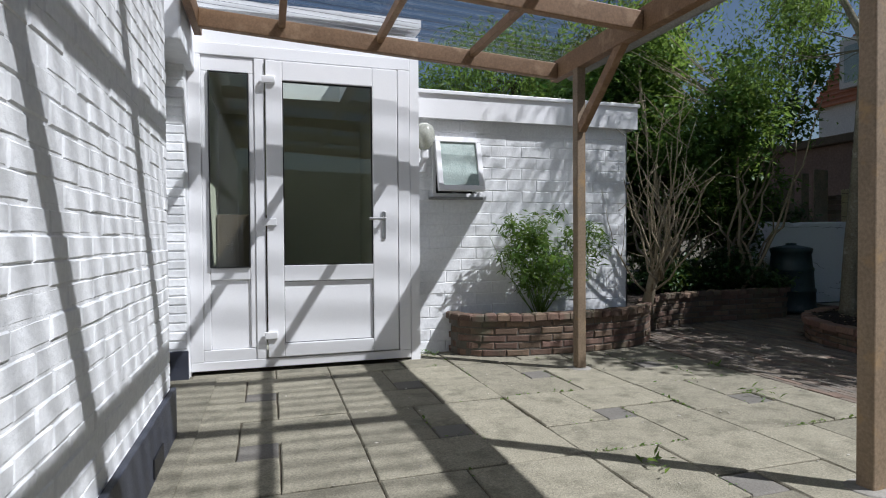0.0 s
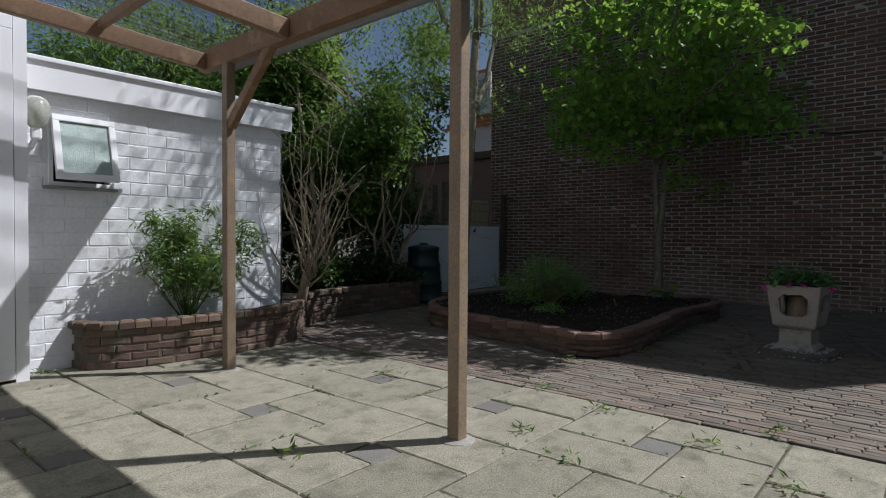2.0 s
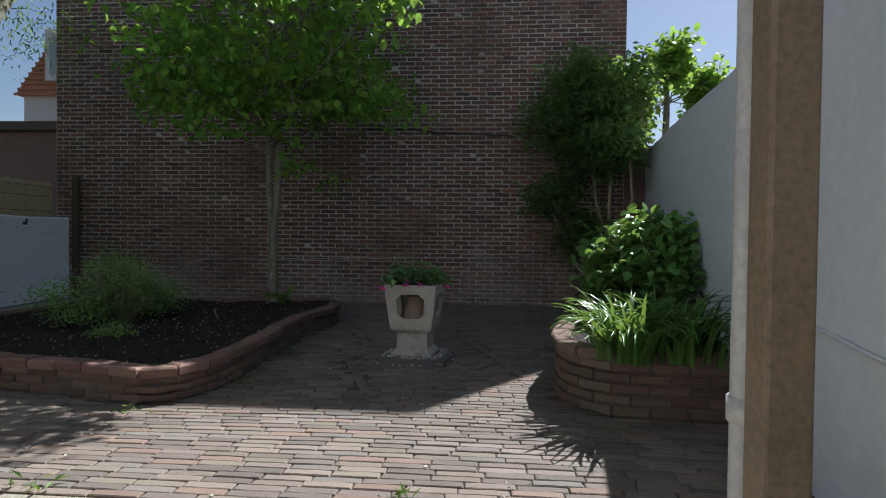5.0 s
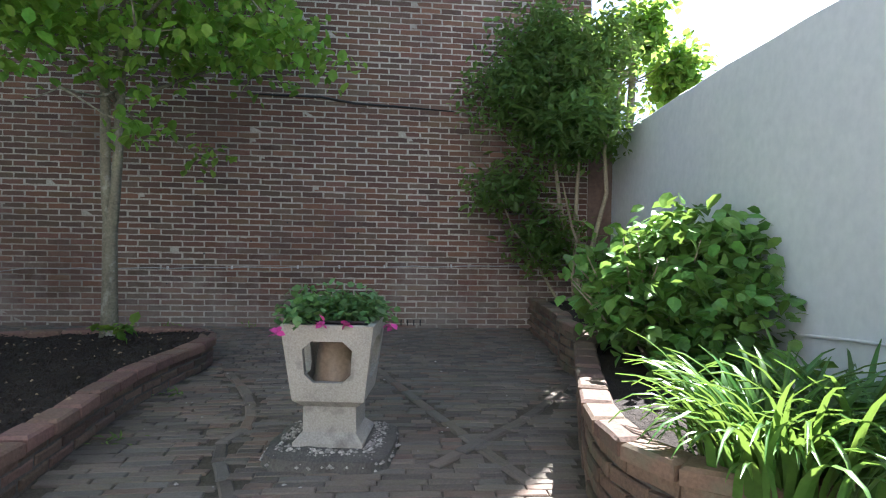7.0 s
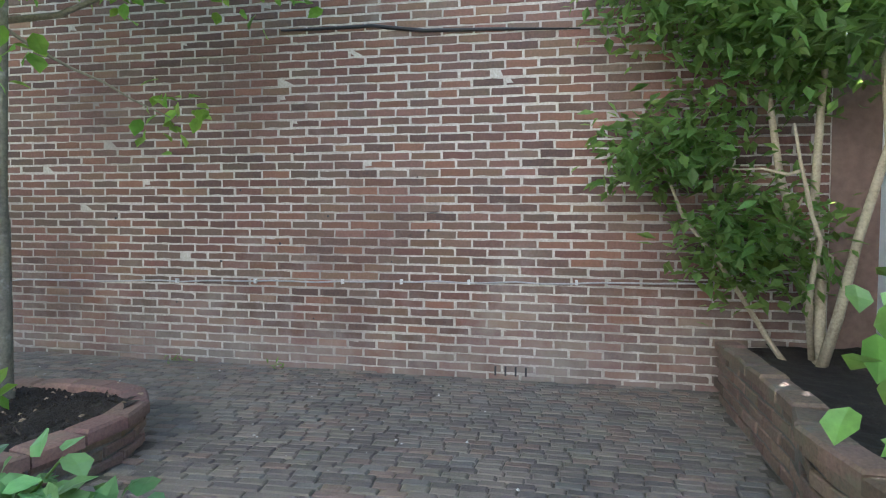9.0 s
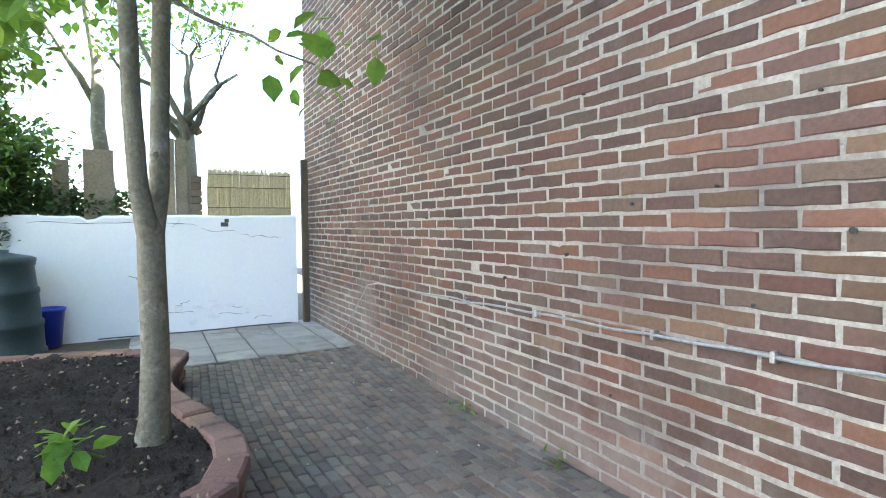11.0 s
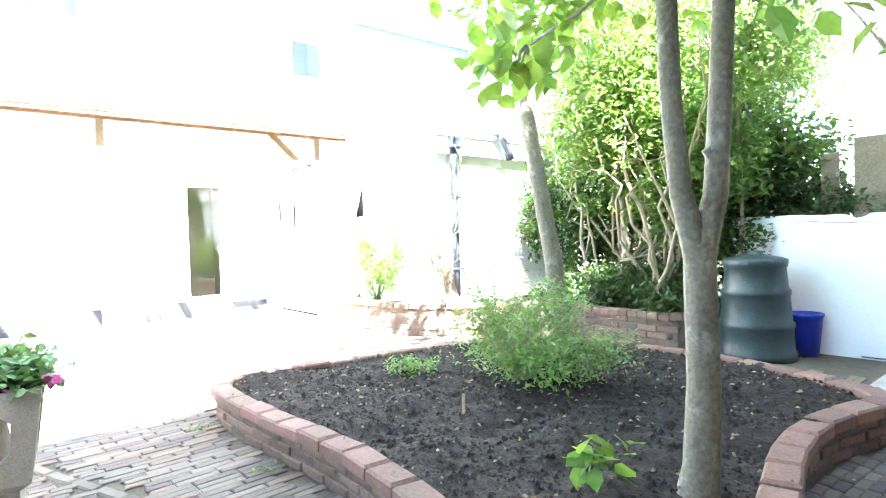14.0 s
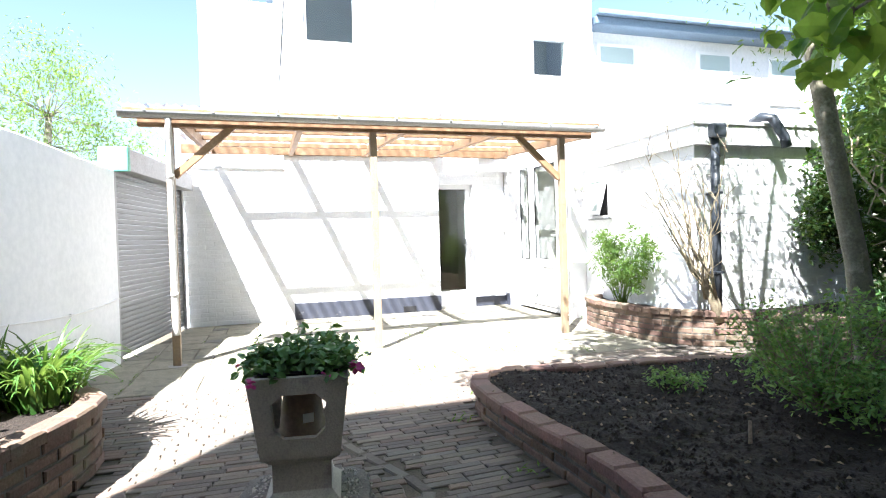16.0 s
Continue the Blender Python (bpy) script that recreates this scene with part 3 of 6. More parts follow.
# lines of the soldier strips let into the clinker
STRIPS = [smooth_line(p, 0.2) for p in ([(7.3, 1.0), (6.39, 0.69), (5.98, 0.545), (5.3, 0.3)], [(6.87, -0.25), (6.29, 0.116), (5.92, 0.44), (5.5, 0.8)], [(7.2, 2.0), (6.68, 1.743), (6.15, 1.6), (5.87, 1.66), (5.56, 1.555), (5.18, 1.41), (4.8, 1.28)], [(6.05, 1.78), (6.13, 1.45)])]
STRIP_SPOTS = [(a.x + (b.x - a.x) * k / 4, a.y + (b.y - a.y) * k / 4) for ln in STRIPS for a, b in zip(ln, ln[1:]) for k in range(4)]

# clinker pavers on edge, rows along y, with a few soldier strips
paver_meshes = [piece_mesh("paver", 0.194, 0.047, 0.05, M["paver"], 0.0035, i) for i in range(4)]
pieces = []
rnd = random.Random(8)
short_meshes = [piece_mesh("paver", 0.104, 0.047, 0.05, M["paver"], 0.0045, 30 + i, 0.003) for i in range(4)]
paver_meshes += short_meshes
for i in range(int((9.1 - 3.512) / 0.0505)):
    px = 3.512 + (i + 0.5) * 0.0505
    y = -1.3 - rnd.random() * 0.2
    while y < 5.6:
        short = px > 7.3
        cy = y + (0.055 if short else 0.1)
        y += 0.11 if short else 0.2
        bend = 0.05 * math.sin(cy * 1.3 + 0.4) * min(1, max(0, (px - 3.7)))
        qx = px + bend
        if cy < right_y(qx) + 0.08 or any(inside(p, qx, cy) for p in BEDS) or (cy > 4.88 and qx > 7.3) or qx > 9.025:
            continue
        if math.hypot(qx - 5.82, cy - 1.143) < 0.2:
            continue
        if any(abs(qx - u) < 0.05 for u, v in STRIP_SPOTS if abs(cy - v) < (0.07 if short else 0.11)):
            # cut pavers fill up to the strip
            for hy in (cy,) if short else (cy - 0.05, cy + 0.05):
                if all(math.hypot(qx - u, hy - v) > 0.052 for u, v in STRIP_SPOTS):
                    pieces.append((up_axes(qx, hy, rnd.uniform(-0.5, 0.5)), 1.0, 4 + rnd.randrange(4)))
            continue
        pieces.append((up_axes(qx, cy, rnd.uniform(-0.5, 0.5) - 3.6 * math.cos(cy * 1.3 + 0.4) * min(1, max(0, px - 3.7))), 1.0, rnd.randrange(4) + (4 if short else 0)))
lay(pieces, clinker, "paver", paver_meshes, M["paver_rest"], lambda p: 3.66 < p.x < 4.6 and 0.3 < p.y < 2.2 or 6.6 < p.x < 7.6 and 0.2 < p.y < 0.9, 300, "paver_field", 0.0025)
# diagonal soldier strips let into the clinker
strip_mesh = piece_mesh("strip_paver", 0.192, 0.06, 0.05, M["paver"], 0.008, 9)
for ln in STRIPS:
    for a, b in zip(ln, ln[1:]):
        ob = new("strip_paver", strip_mesh)
        ob.matrix_basis = pose((a.x + b.x) / 2, (a.y + b.y) / 2, gz(a.x) + 0.002 + rnd.uniform(-0.004, 0.004), 0, 0, math.degrees(math.atan2(b.y - a.y, b.x - a.x)))
        adopt(ob, clinker)

# square tiles at the far end
tile_path = sheet("pavement_tiles", 7.35, 9.02, 4.90, 6.42, 0.006, M["joint_soil"], "strip of pale grey square paving tiles by the low wall", "paving")
tile_mesh = piece_mesh("tile", 0.29, 0.29, 0.04, M["tile"], 0.004, 3)
for i in range(6):
    for j in range(5):
        cx, cy = 7.5 + i * 0.3, 5.06 + j * 0.3
        ob = new("tile", tile_mesh)
        ob.matrix_basis = pose(cx, cy, gz(cx) + 0.006, rnd.uniform(-0.6, 0.6), rnd.uniform(-0.6, 0.6), rnd.choice([0, 90, 180, 270]))
        if i == 5:
            ob.matrix_basis = pose(8.935, cy, gz(8.9) + 0.006) @ Matrix.Diagonal((0.52, 1, 1, 1))
        adopt(ob, tile_path)

# ---- brick building along the far side ----
BX, B_Y0, B_Y1, B_TOP = 9.03, -1.12, 6.62, 7.1
wall_brick = tagged(part("wall_brick", box(BX + 0.003, BX + 0.4, B_Y0, B_Y1, -0.1, B_TOP), M["mortar"], None),
                    "tall old wall of dark red-brown bricks with pale joints", "brick wall", kind="structure")
# unseen overhang, added only to give the building's ground shadow its outline
upper = tagged(part("wall_brick_upper", box(BX + 0.01, BX + 0.4, -2.45, B_Y0 - 0.002, 4.7, B_TOP), M["far_brick"], None), "unseen overhanging block added to shape the brick building's shadow", "brick wall", kind="structure")
tagged(part("wall_brick_low", box(BX + 0.01, BX + 0.25, -1.75, B_Y0 - 0.002, -0.1, 2.16), M["far_brick"], None), "low brick wall between the building and the white wall", "brick wall", kind="structure")
wall_back = tagged(part("wall_brick_side", box(BX + 0.41, BX + 6.0, B_Y0 + 0.3, B_Y1, -0.1, B_TOP), M["far_brick"], None), "side of the dark brick building", "brick wall", kind="structure")
brick_meshes = [piece_mesh("brick", 0.1975, 0.0468, 0.03, M["brick"], 0.0035, 20 + i, 0.0028) for i in range(4)]
wall_axes = axes((BX, B_Y1, 0.0), (0, -1, 0), (-1, 0, 0))
pieces = bond(wall_axes, B_Y1 - B_Y0, 4.7, 0.2097, 0.0574, 0.0122, seed=3)
lay(pieces, wall_brick, "brick", brick_meshes, M["brick_rest"], lambda p: 1.5 < p.y < 3.1 and 0.45 < p.z < 2.1, 300, "brick_field", 0.0025)
part("brick_top_field", mesh_of("brick_top", *[(lambda vs, fs: (vs, fs))([(BX + 0.002, y, z) for y, z in ((B_Y0, 4.71), (B_Y1, 4.71), (B_Y1, B_TOP), (B_Y0, B_TOP))], [(0, 1, 2, 3)])][0], M["far_brick"]), M["far_brick"], wall_brick)
def cyl_plug(y, z, r):
    """A small round plug, a little proud of the brick face."""
    bm = bmesh.new()
    bmesh.ops.create_cone(bm, cap_ends=True, segments=8, radius1=r, radius2=r * 0.7, depth=0.012, matrix=pose(BX - 0.002, y, z, 0, 90, 0))
    return bm


# an open bed joint, vents at the foot and a grey conduit with clips
crack_line = [(BX - 0.004, 2.3, 2.39), (BX - 0.004, 2.1, 2.385), (BX - 0.004, 1.65, 2.384), (BX - 0.004, 1.3, 2.333), (BX - 0.004, 0.83, 2.317), (BX - 0.004, 0.3, 2.29)]
part("open_joint", tubes("open_joint", [(crack_line, [0.006, 0.011, 0.014, 0.014, 0.012, 0.005])], M["gasket"], 5), None, wall_brick, "dark open crack in a bed joint")
for i in range(4):
    part("vent_slot", box(BX - 0.006, BX + 0.002, 0.60 + i * 0.065, 0.612 + i * 0.065, 0.1, 0.16), M["gasket"], wall_brick, "dark air slot between bricks")
rnd = random.Random(31)
for y, z in ((1.33, 1.38), (1.62, 1.16), (1.95, 1.12), (2.3, 0.93), (1.5, 0.82), (2.05, 0.42), (2.6, 1.3), (1.25, 1.03), (3.1, 0.5), (2.75, 0.8), (3.6, 1.1), (2.2, 1.55)):
    part("wall_plug", cyl_plug(y, z, rnd.uniform(0.005, 0.011)), M["gasket"], wall_brick, "small plugged screw hole")
conduit = thing("cable_conduit", (BX, 2.0, 0.66), "grey cable conduit clipped along the brick wall", "cable")
rnd = random.Random(3)
cps = [(BX - 0.02, y, 0.718 - 0.021 * y + rnd.uniform(-0.007, 0.007)) for y in np.linspace(-0.5, 4.4, 30)] + [(BX - 0.02, 4.62, 0.6), (BX - 0.02, 4.95, 0.36), (BX - 0.03, 5.3, 0.1)]
part("conduit", tubes("conduit", [(cps, [0.0055] * 30 + [0.004] * 3)], M["conduit_grey"], 6), None, conduit)
for y in (0.3, 0.98, 1.43, 1.84, 2.48, 3.09):
    part("clip", box(BX - 0.028, BX, y - 0.008, y + 0.008, 0.703 - 0.021 * y, 0.735 - 0.021 * y, 0.003), M["steel"], conduit)

# ---- low whitewashed wall, post, planks and reed screen at the end of the garden ----
def low_y(x):
    return 6.30 + 0.07 * (8.87 - x)


rnd = random.Random(11)
vs, fs = [], []
n = 44
for i in range(n + 1):
    xx = 6.1 + (8.86 - 6.1) * i / n
    top = 1.17 + 0.006 * math.sin(i * 0.31) + rnd.uniform(-0.004, 0.004) - (0.03 if 14 < i < 17 else 0)
    for dy, z in ((0, -0.1), (0, 0.35), (0.006, 0.8), (0.0, top - 0.02), (0.02, top), (0.2, top - 0.01), (0.2, -0.1)):
        vs.append((xx, low_y(xx) + dy, z))
for i in range(n):
    for k in range(6):
        fs.append((i * 7 + k, (i + 1) * 7 + k, (i + 1) * 7 + k + 1, i * 7 + k + 1))
fs += [tuple(range(7)), tuple(n * 7 + k for k in range(7))[::-1]]
wall_low = tagged(part("wall_low", mesh_of("wall_low", vs, fs, M["low_render"]), None, None), "low whitewashed rendered wall with cracks along its top", "garden wall", kind="structure")
for k, (xa, za, xb, zb) in enumerate(((6.6, 1.09, 7.45, 1.11), (7.5, 1.085, 7.95, 1.065), (7.72, 1.06, 7.78, 1.13), (8.0, 1.05, 8.3, 1.0), (8.3, 1.0, 8.72, 0.955), (7.6, 0.27, 7.9, 0.25), (8.05, 0.2, 8.4, 0.21), (7.72, 0.33, 7.86, 0.36), (8.2, 0.3, 8.32, 0.28), (7.4, 0.18, 7.62, 0.16), (8.42, 0.15, 8.6, 0.17), (7.35, 0.62, 7.52, 0.52))):
    ln = [(x, low_y(x) - 0.001, z) for x, _, z in wander((xa, 0, za), (xb, 0, zb), 9, 0.011, 60 + k)]
    part("crack", tubes("crack", [(ln, [0.0008] + [rnd.uniform(0.0009, 0.0026) for _ in range(8)] + [0.0006])], M["gasket"], 4), None, wall_low, "thin dark crack")
for k in range(16):
    x, z = rnd.uniform(7.5, 8.6), rnd.uniform(0.14, 0.34)
    w, h = rnd.uniform(0.02, 0.06), rnd.uniform(0.01, 0.025)
    rim = [(x + w * math.cos(a) * rnd.uniform(0.6, 1.3), low_y(x) - 0.001, z + h * math.sin(a) * rnd.uniform(0.6, 1.3)) for a in np.linspace(0, 6.28, 11)[:-1]]
    cap_ = [(x + (p[0] - x) * 0.7, low_y(x) - 0.007, z + (p[2] - z) * 0.7) for p in rim]
    part("plaster_flake", mesh_of("flake", rim + cap_, [tuple(range(10, 20))] + [(q, (q + 1) % 10, 10 + (q + 1) % 10, 10 + q) for q in range(10)], M["low_render"]), None, wall_low, "loose whitewashed plaster flake")
for x, w, z0, z1 in ((8.18, 0.035, 1.06, 1.1), (8.2, 0.02, 1.1, 1.135)):
    part("broken_spot", box(x - w, x + w, low_y(x) - 0.003, low_y(x) + 0.02, z0, z1, 0.004), M["bed_mortar"], wall_low, "small dark spot where the plaster has broken off")
corner_post = thing("fence_post", (8.93, 6.27, 0.08), "dark wooden post between low wall and brick wall", "post")
part("post", box(8.905, 8.965, 6.22, 6.30, 0.05, 1.73, 0.006), M["dark_bark"], corner_post)
reed_screen = thing("reed_screen", (8.4, 6.6, 1.0), "straw-coloured reed mat screen above the low wall", "screen")
lines = []
for i in range(190):
    xx = 8.05 + i * 0.0043
    h = 1.62 + rnd.uniform(-0.02, 0.03)
    lines.append(([(xx, 6.56 + rnd.uniform(-0.006, 0.006), 0.9), (xx + rnd.uniform(-0.004, 0.004), 6.56 + rnd.uniform(-0.006, 0.006), h)], [0.0062, 0.0058]))
for line in lines:
    part("reed", tubes("reed", [line], M["reed"], 4), None, reed_screen)
for z in (1.25, 1.45, 1.58):
    part("binding_wire", tubes("wire", [([(8.05, 6.548, z), (8.87, 6.548, z)], [0.003, 0.003])], M["gasket"], 4), None, reed_screen)
pillar = thing("brick_pillar", (7.97, 6.6, 0.9), "short grey brick pillar behind the low wall", "pillar")
for k in range(8):
    part("brick", box(7.9, 8.0, 6.52, 6.7, 1.02 + k * 0.068, 1.08 + k * 0.068, 0.004), M["bed_brick"], pillar)
for xx, w, top, yy in ((7.13, 0.245, 1.78, 6.62), (7.465, 0.12, 1.86, 6.63), (7.69, 0.155, 1.92, 6.61), (7.825, 0.11, 1.915, 6.63), (6.83, 0.13, 1.68, 6.66)):
    plank = thing("fence_plank", (xx, yy, 0.0), "upright weathered grey fence plank", "plank", "planks behind the low wall")
    part("board", box(xx - w / 2, xx + w / 2, yy, yy + 0.025, 0.0, top, 0.004, turn=None), M["board"], plank)

# ---- white boundary wall with a roller shutter ----
def strip_wall(name, x0, x1, top, thick, label, steps=30):
    vs, fs = [], []
    rr = random.Random(int(x0 * 10) + 3)
    for i in range(steps + 1):
        xx = x0 + (x1 - x0) * i / steps
        t = top + 0.03 * xx + rr.uniform(-0.006, 0.006) + 0.01 * math.sin(xx * 2.1)
        for dy, z in ((0, -0.1), (0.004, 0.5), (0.0, 1.2), (0, t - 0.015), (-0.02, t), (-thick, t), (-thick, -0.1)):
            vs.append((xx, right_y(xx) + dy, z))
    for i in range(steps):
        for k in range(6):
            fs.append((i * 7 + k, i * 7 + k + 1, (i + 1) * 7 + k + 1, (i + 1) * 7 + k))
    fs += [tuple(range(7))[::-1], tuple(steps * 7 + k for k in range(7))]
    return tagged(part(name, mesh_of(name, vs, fs, M["render"]), None, None), label, "garden wall", kind="structure")


wall_right = strip_wall("wall_right", 2.08, 9.7, 1.83, 0.22, "white rendered boundary wall with stains and an uneven top")
shutter = thing("roller_shutter", (0.95, right_y(0.95), 0), "closed aluminium roller shutter with a green-ended housing", "roller shutter")
ang = math.degrees(math.atan(-0.142))
sm = pose(0.95, right_y(0.95) - 0.04, 0, 0, 0, ang)
slat = None
for k in range(35):
    z = 0.04 + k * 0.053
    vs, fs = [], []
    for i, (dy, dz) in enumerate(((-0.006, 0.0), (0.004, 0.008), (0.008, 0.026), (0.004, 0.045), (-0.006, 0.052))):
        for xx in (-1.06, 1.06):
            vs.append((xx, dy, dz))
    for i in range(4):
        fs.append((i * 2, i * 2 + 1, i * 2 + 3, i * 2 + 2))
    if slat is None:
        slat = mesh_of("slat", vs, fs, M["alu"])
    ob = new("slat", slat)
    ob.matrix_basis = sm @ Matrix.Translation((0, 0, z))
    adopt(ob, shutter)
for xx in (-1.09, 1.09):
    part("guide_rail", box(xx - 0.03, xx + 0.03, -0.03, 0.03, 0, 1.9, 0.004, turn=sm), M["zinc"], shutter)
housing = part("housing", box(-1.14, 1.06, -0.1, 0.16, 1.88, 2.1, 0.01, turn=sm), M["zinc"], shutter, "grey metal shutter housing")
part("end_cap", box(1.062, 1.13, -0.11, 0.17, 1.87, 2.11, 0.012, turn=sm), M["green"], housing, "mint green end cap")
wall_cable = thing("wall_cable", (5.0, right_y(5.0), 0.6), "white cable clipped along the boundary wall", "cable")
cl = [(xx, right_y(xx) + 0.012, 0.6 + 0.05 * math.sin(xx * 1.7) - 0.02 * (xx - 5)) for xx in np.linspace(2.1, 8.2, 40)]
part("cable", tubes("cable", [(cl, [0.007] * 40)], M["upvc"], 5), None, wall_cable)
for i in (6, 12, 18, 24, 30):
    c = cl[i]
    part("clip", box(c[0] - 0.012, c[0] + 0.012, c[1] - 0.015, c[1] + 0.012, c[2] - 0.014, c[2] + 0.014, 0.003), M["upvc"], wall_cable)

# ---- house ----
HX, HXN, HY = -0.47, -0.25, 3.56  # set-back plane with the back door, main plane of the wall, and where the step between them stands
HOUSE_TOP = 6.6
# ground floor wall, with the back door's opening, then the upper storey
hw = bmesh.new()
for y0, y1, z0, z1 in ((-0.35, HY, -0.1, 2.2), (1.25, 1.58, 2.2, HOUSE_TOP), (2.37, HY, 2.2, HOUSE_TOP), (1.58, 2.37, 2.2, 4.045), (1.58, 2.37, 5.2, HOUSE_TOP)):
    box(HX - 0.28, HXN - 0.003, y0, y1, z0, z1, bm=hw)
for y0, y1, z0, z1 in ((4.21, 4.76, -0.1, 2.2), (3.57, 4.21, 2.02, 2.2), (3.57, 4.21, -0.1, 0.05), (HY, 5.345, 2.2, HOUSE_TOP),
                      (6.04, 6.5, 2.2, HOUSE_TOP), (5.345, 6.04, 2.2, 3.82), (5.345, 6.04, 4.52, HOUSE_TOP)):
    box(HX - 0.28, HX - 0.003, y0, y1, z0, z1, bm=hw)
wall_house = tagged(part("wall_house", hw, M["white_joint"], None), "white-painted brick rear wall of the house", "house wall", kind="structure")
wb_meshes = [piece_mesh("brick", 0.2115, 0.0585, 0.03, M["white_brick"], 0.005, 40 + i) for i in range(4)]
pieces = bond(axes((HXN, -0.35, 0.0), (0, 1, 0), (1, 0, 0)), HY + 0.35, 2.2, 0.213, 0.0625, 0.0015, (), 7, 0.003)
pieces += bond(axes((HXN, 1.25, 2.2), (0, 1, 0), (1, 0, 0)), HY - 1.25, 1.0, 0.213, 0.0625, 0.0015, (), 9, 0.003)
pieces += bond(axes((HX, HY, 0.0), (0, 1, 0), (1, 0, 0)), 4.75 - HY, 3.2, 0.213, 0.0625, 0.0015, [(0.01, 0.65, 0.0, 2.02)], 8, 0.003)
lay(pieces, wall_house, "brick", wb_meshes, M["white_brick_rest"], lambda p: 1.9 < p.y < 3.5 and 0.3 < p.z < 2.2, 300, "brick_field", 0.003)
plinth = tagged(part("plinth", box(HXN + 0.001, HXN + 0.028, 1.34, HY, -0.02, 0.25, 0.006), M["plinth"], None), "blue-black tarred plinth along the house wall", "plinth", kind="structure")
plinth_b = tagged(part("plinth_end", box(HX + 0.001, HX + 0.028, 4.22, 4.755, -0.02, 0.17, 0.006), M["plinth"], None), "blue-black tarred plinth beside the door", "plinth", kind="structure")
vent = thing("air_brick", (HXN + 0.03, 3.1, 0.1), "dark air vent in the plinth", "vent")
part("grille", box(HXN + 0.028, HXN + 0.036, 2.95, 3.15, 0.03, 0.11, 0.003), M["gasket"], vent)
step = tagged(part("step_ledge", box(HX + 0.03, -0.13, 1.2, 4.75, -0.05, 0.012, 0.004), M["slab"], None), "low concrete ledge along the house wall", "ledge", kind="structure")


def glazed(name, x, y0, y1, z0, z1, label, fr=0.06, glass="glass", kind="structure", mat_name="upvc"):
    """A framed window set in a wall that faces +x."""
    w = tagged(new(name), label, "window", kind=kind)
    w.matrix_basis = Matrix.Translation((x, (y0 + y1) / 2, z0))
    for a, b, c, d in ((y0, y1, z0, z0 + fr), (y0, y1, z1 - fr, z1), (y0, y0 + fr, z0 + fr, z1 - fr), (y1 - fr, y1, z0 + fr, z1 - fr)):
        part("window_frame", box(x - 0.05, x + 0.02, a, b, c, d, 0.004), M[mat_name], w)
    pane = part("pane", box(x - 0.02, x - 0.012, y0 + fr - 0.005, y1 - fr + 0.005, z0 + fr - 0.005, z1 - fr + 0.005), M[glass], w)
    pane.visible_shadow = False
    return w


glazed("window_1", HXN - 0.06, 1.58, 2.37, 4.045, 5.2, "upper white-framed window reflecting blue sky", 0.05)
glazed("window_2", HX - 0.06, 5.345, 6.04, 3.82, 4.52, "small upper white-framed window reflecting the sky", 0.045)
for y0, y1, z0, z1 in ((1.4, 2.9, 3.6, 5.6), (5.1, 6.4, 3.4, 5.2)):
    tagged(part("wall_room_back", box(HX - 1.6, HX - 1.5, y0, y1, z0, z1), M["inside"], None), "dim room wall behind an upper window", "inner wall", kind="structure")
door_1 = tagged(new("door_1"), "white-framed glazed back door of the house, closed", "door", kind="structure")
door_1.matrix_basis = Matrix.Translation((HX, 4.03, 0.05))
for a, b, c, d in ((3.57, 4.21, 1.935, 2.02), (3.57, 3.65, 0.05, 1.935), (4.13, 4.21, 0.05, 1.935), (3.65, 4.13, 0.05, 0.27)):
    part("door_frame", box(HX - 0.21, HX - 0.13, a, b, c, d, 0.005), M["upvc"], door_1)
part("pane", box(HX - 0.18, HX - 0.17, 3.645, 4.135, 0.265, 1.94), M["glass"], door_1).visible_shadow = False
part("door_handle", beam((HX - 0.1, 4.17, 1.02), (HX - 0.1, 4.07, 1.02), 0.018, 0.018, 0.005), M["steel"], door_1, "steel lever handle")
hall = bmesh.new()
for b in ((HX - 3.0, HX - 2.9, 3.0, 4.9, 0, 2.4), (HX - 3.0, HX - 0.29, 2.9, 3.0, 0, 2.4), (HX - 3.0, HX - 0.29, 4.9, 5.0, 0, 2.4), (HX - 3.0, HX - 0.29, 2.9, 5.0, -0.05, 0.04), (HX - 3.0, HX - 0.29, 2.9, 5.0, 2.4, 2.5)):
    box(*b, bm=hall)
tagged(part("wall_hall", hall, M["inside"], None), "dim hallway seen through the back door", "inner wall", kind="structure")
roof_house = tagged(part("roof_house", box(HX - 5.0, HX + 0.25, 1.1, 6.6, HOUSE_TOP, HOUSE_TOP + 0.2, 0.01), M["blue_trim"], None), "flat roof edge of the house", "roof", kind="structure")
body = bmesh.new()
for b in ((HX - 5.0, HX - 4.8, -0.35, 6.5, -0.1, HOUSE_TOP), (HX - 5.0, HX - 0.28, 1.25, 1.45, 2.2, HOUSE_TOP), (HX - 5, HX - 0.28, -0.35, 1.25, 2.2, 2.3), (HX - 5.0, HX - 0.28, 6.4, 6.6, 0, HOUSE_TOP), (HX - 5.0, HX - 0.28, -0.35, -0.2, 0, 2.2)):
    box(*b, bm=body)
tagged(part("wall_house_body", body, M["render"], None), "white side walls of the house", "house wall", kind="structure")
coping = tagged(part("trim_coping", box(HX - 0.3, HXN + 0.03, -0.36, 1.24, 2.2, 2.24, 0.006), M["render"], None), "white coping on the low part of the house wall", "coping", kind="structure")

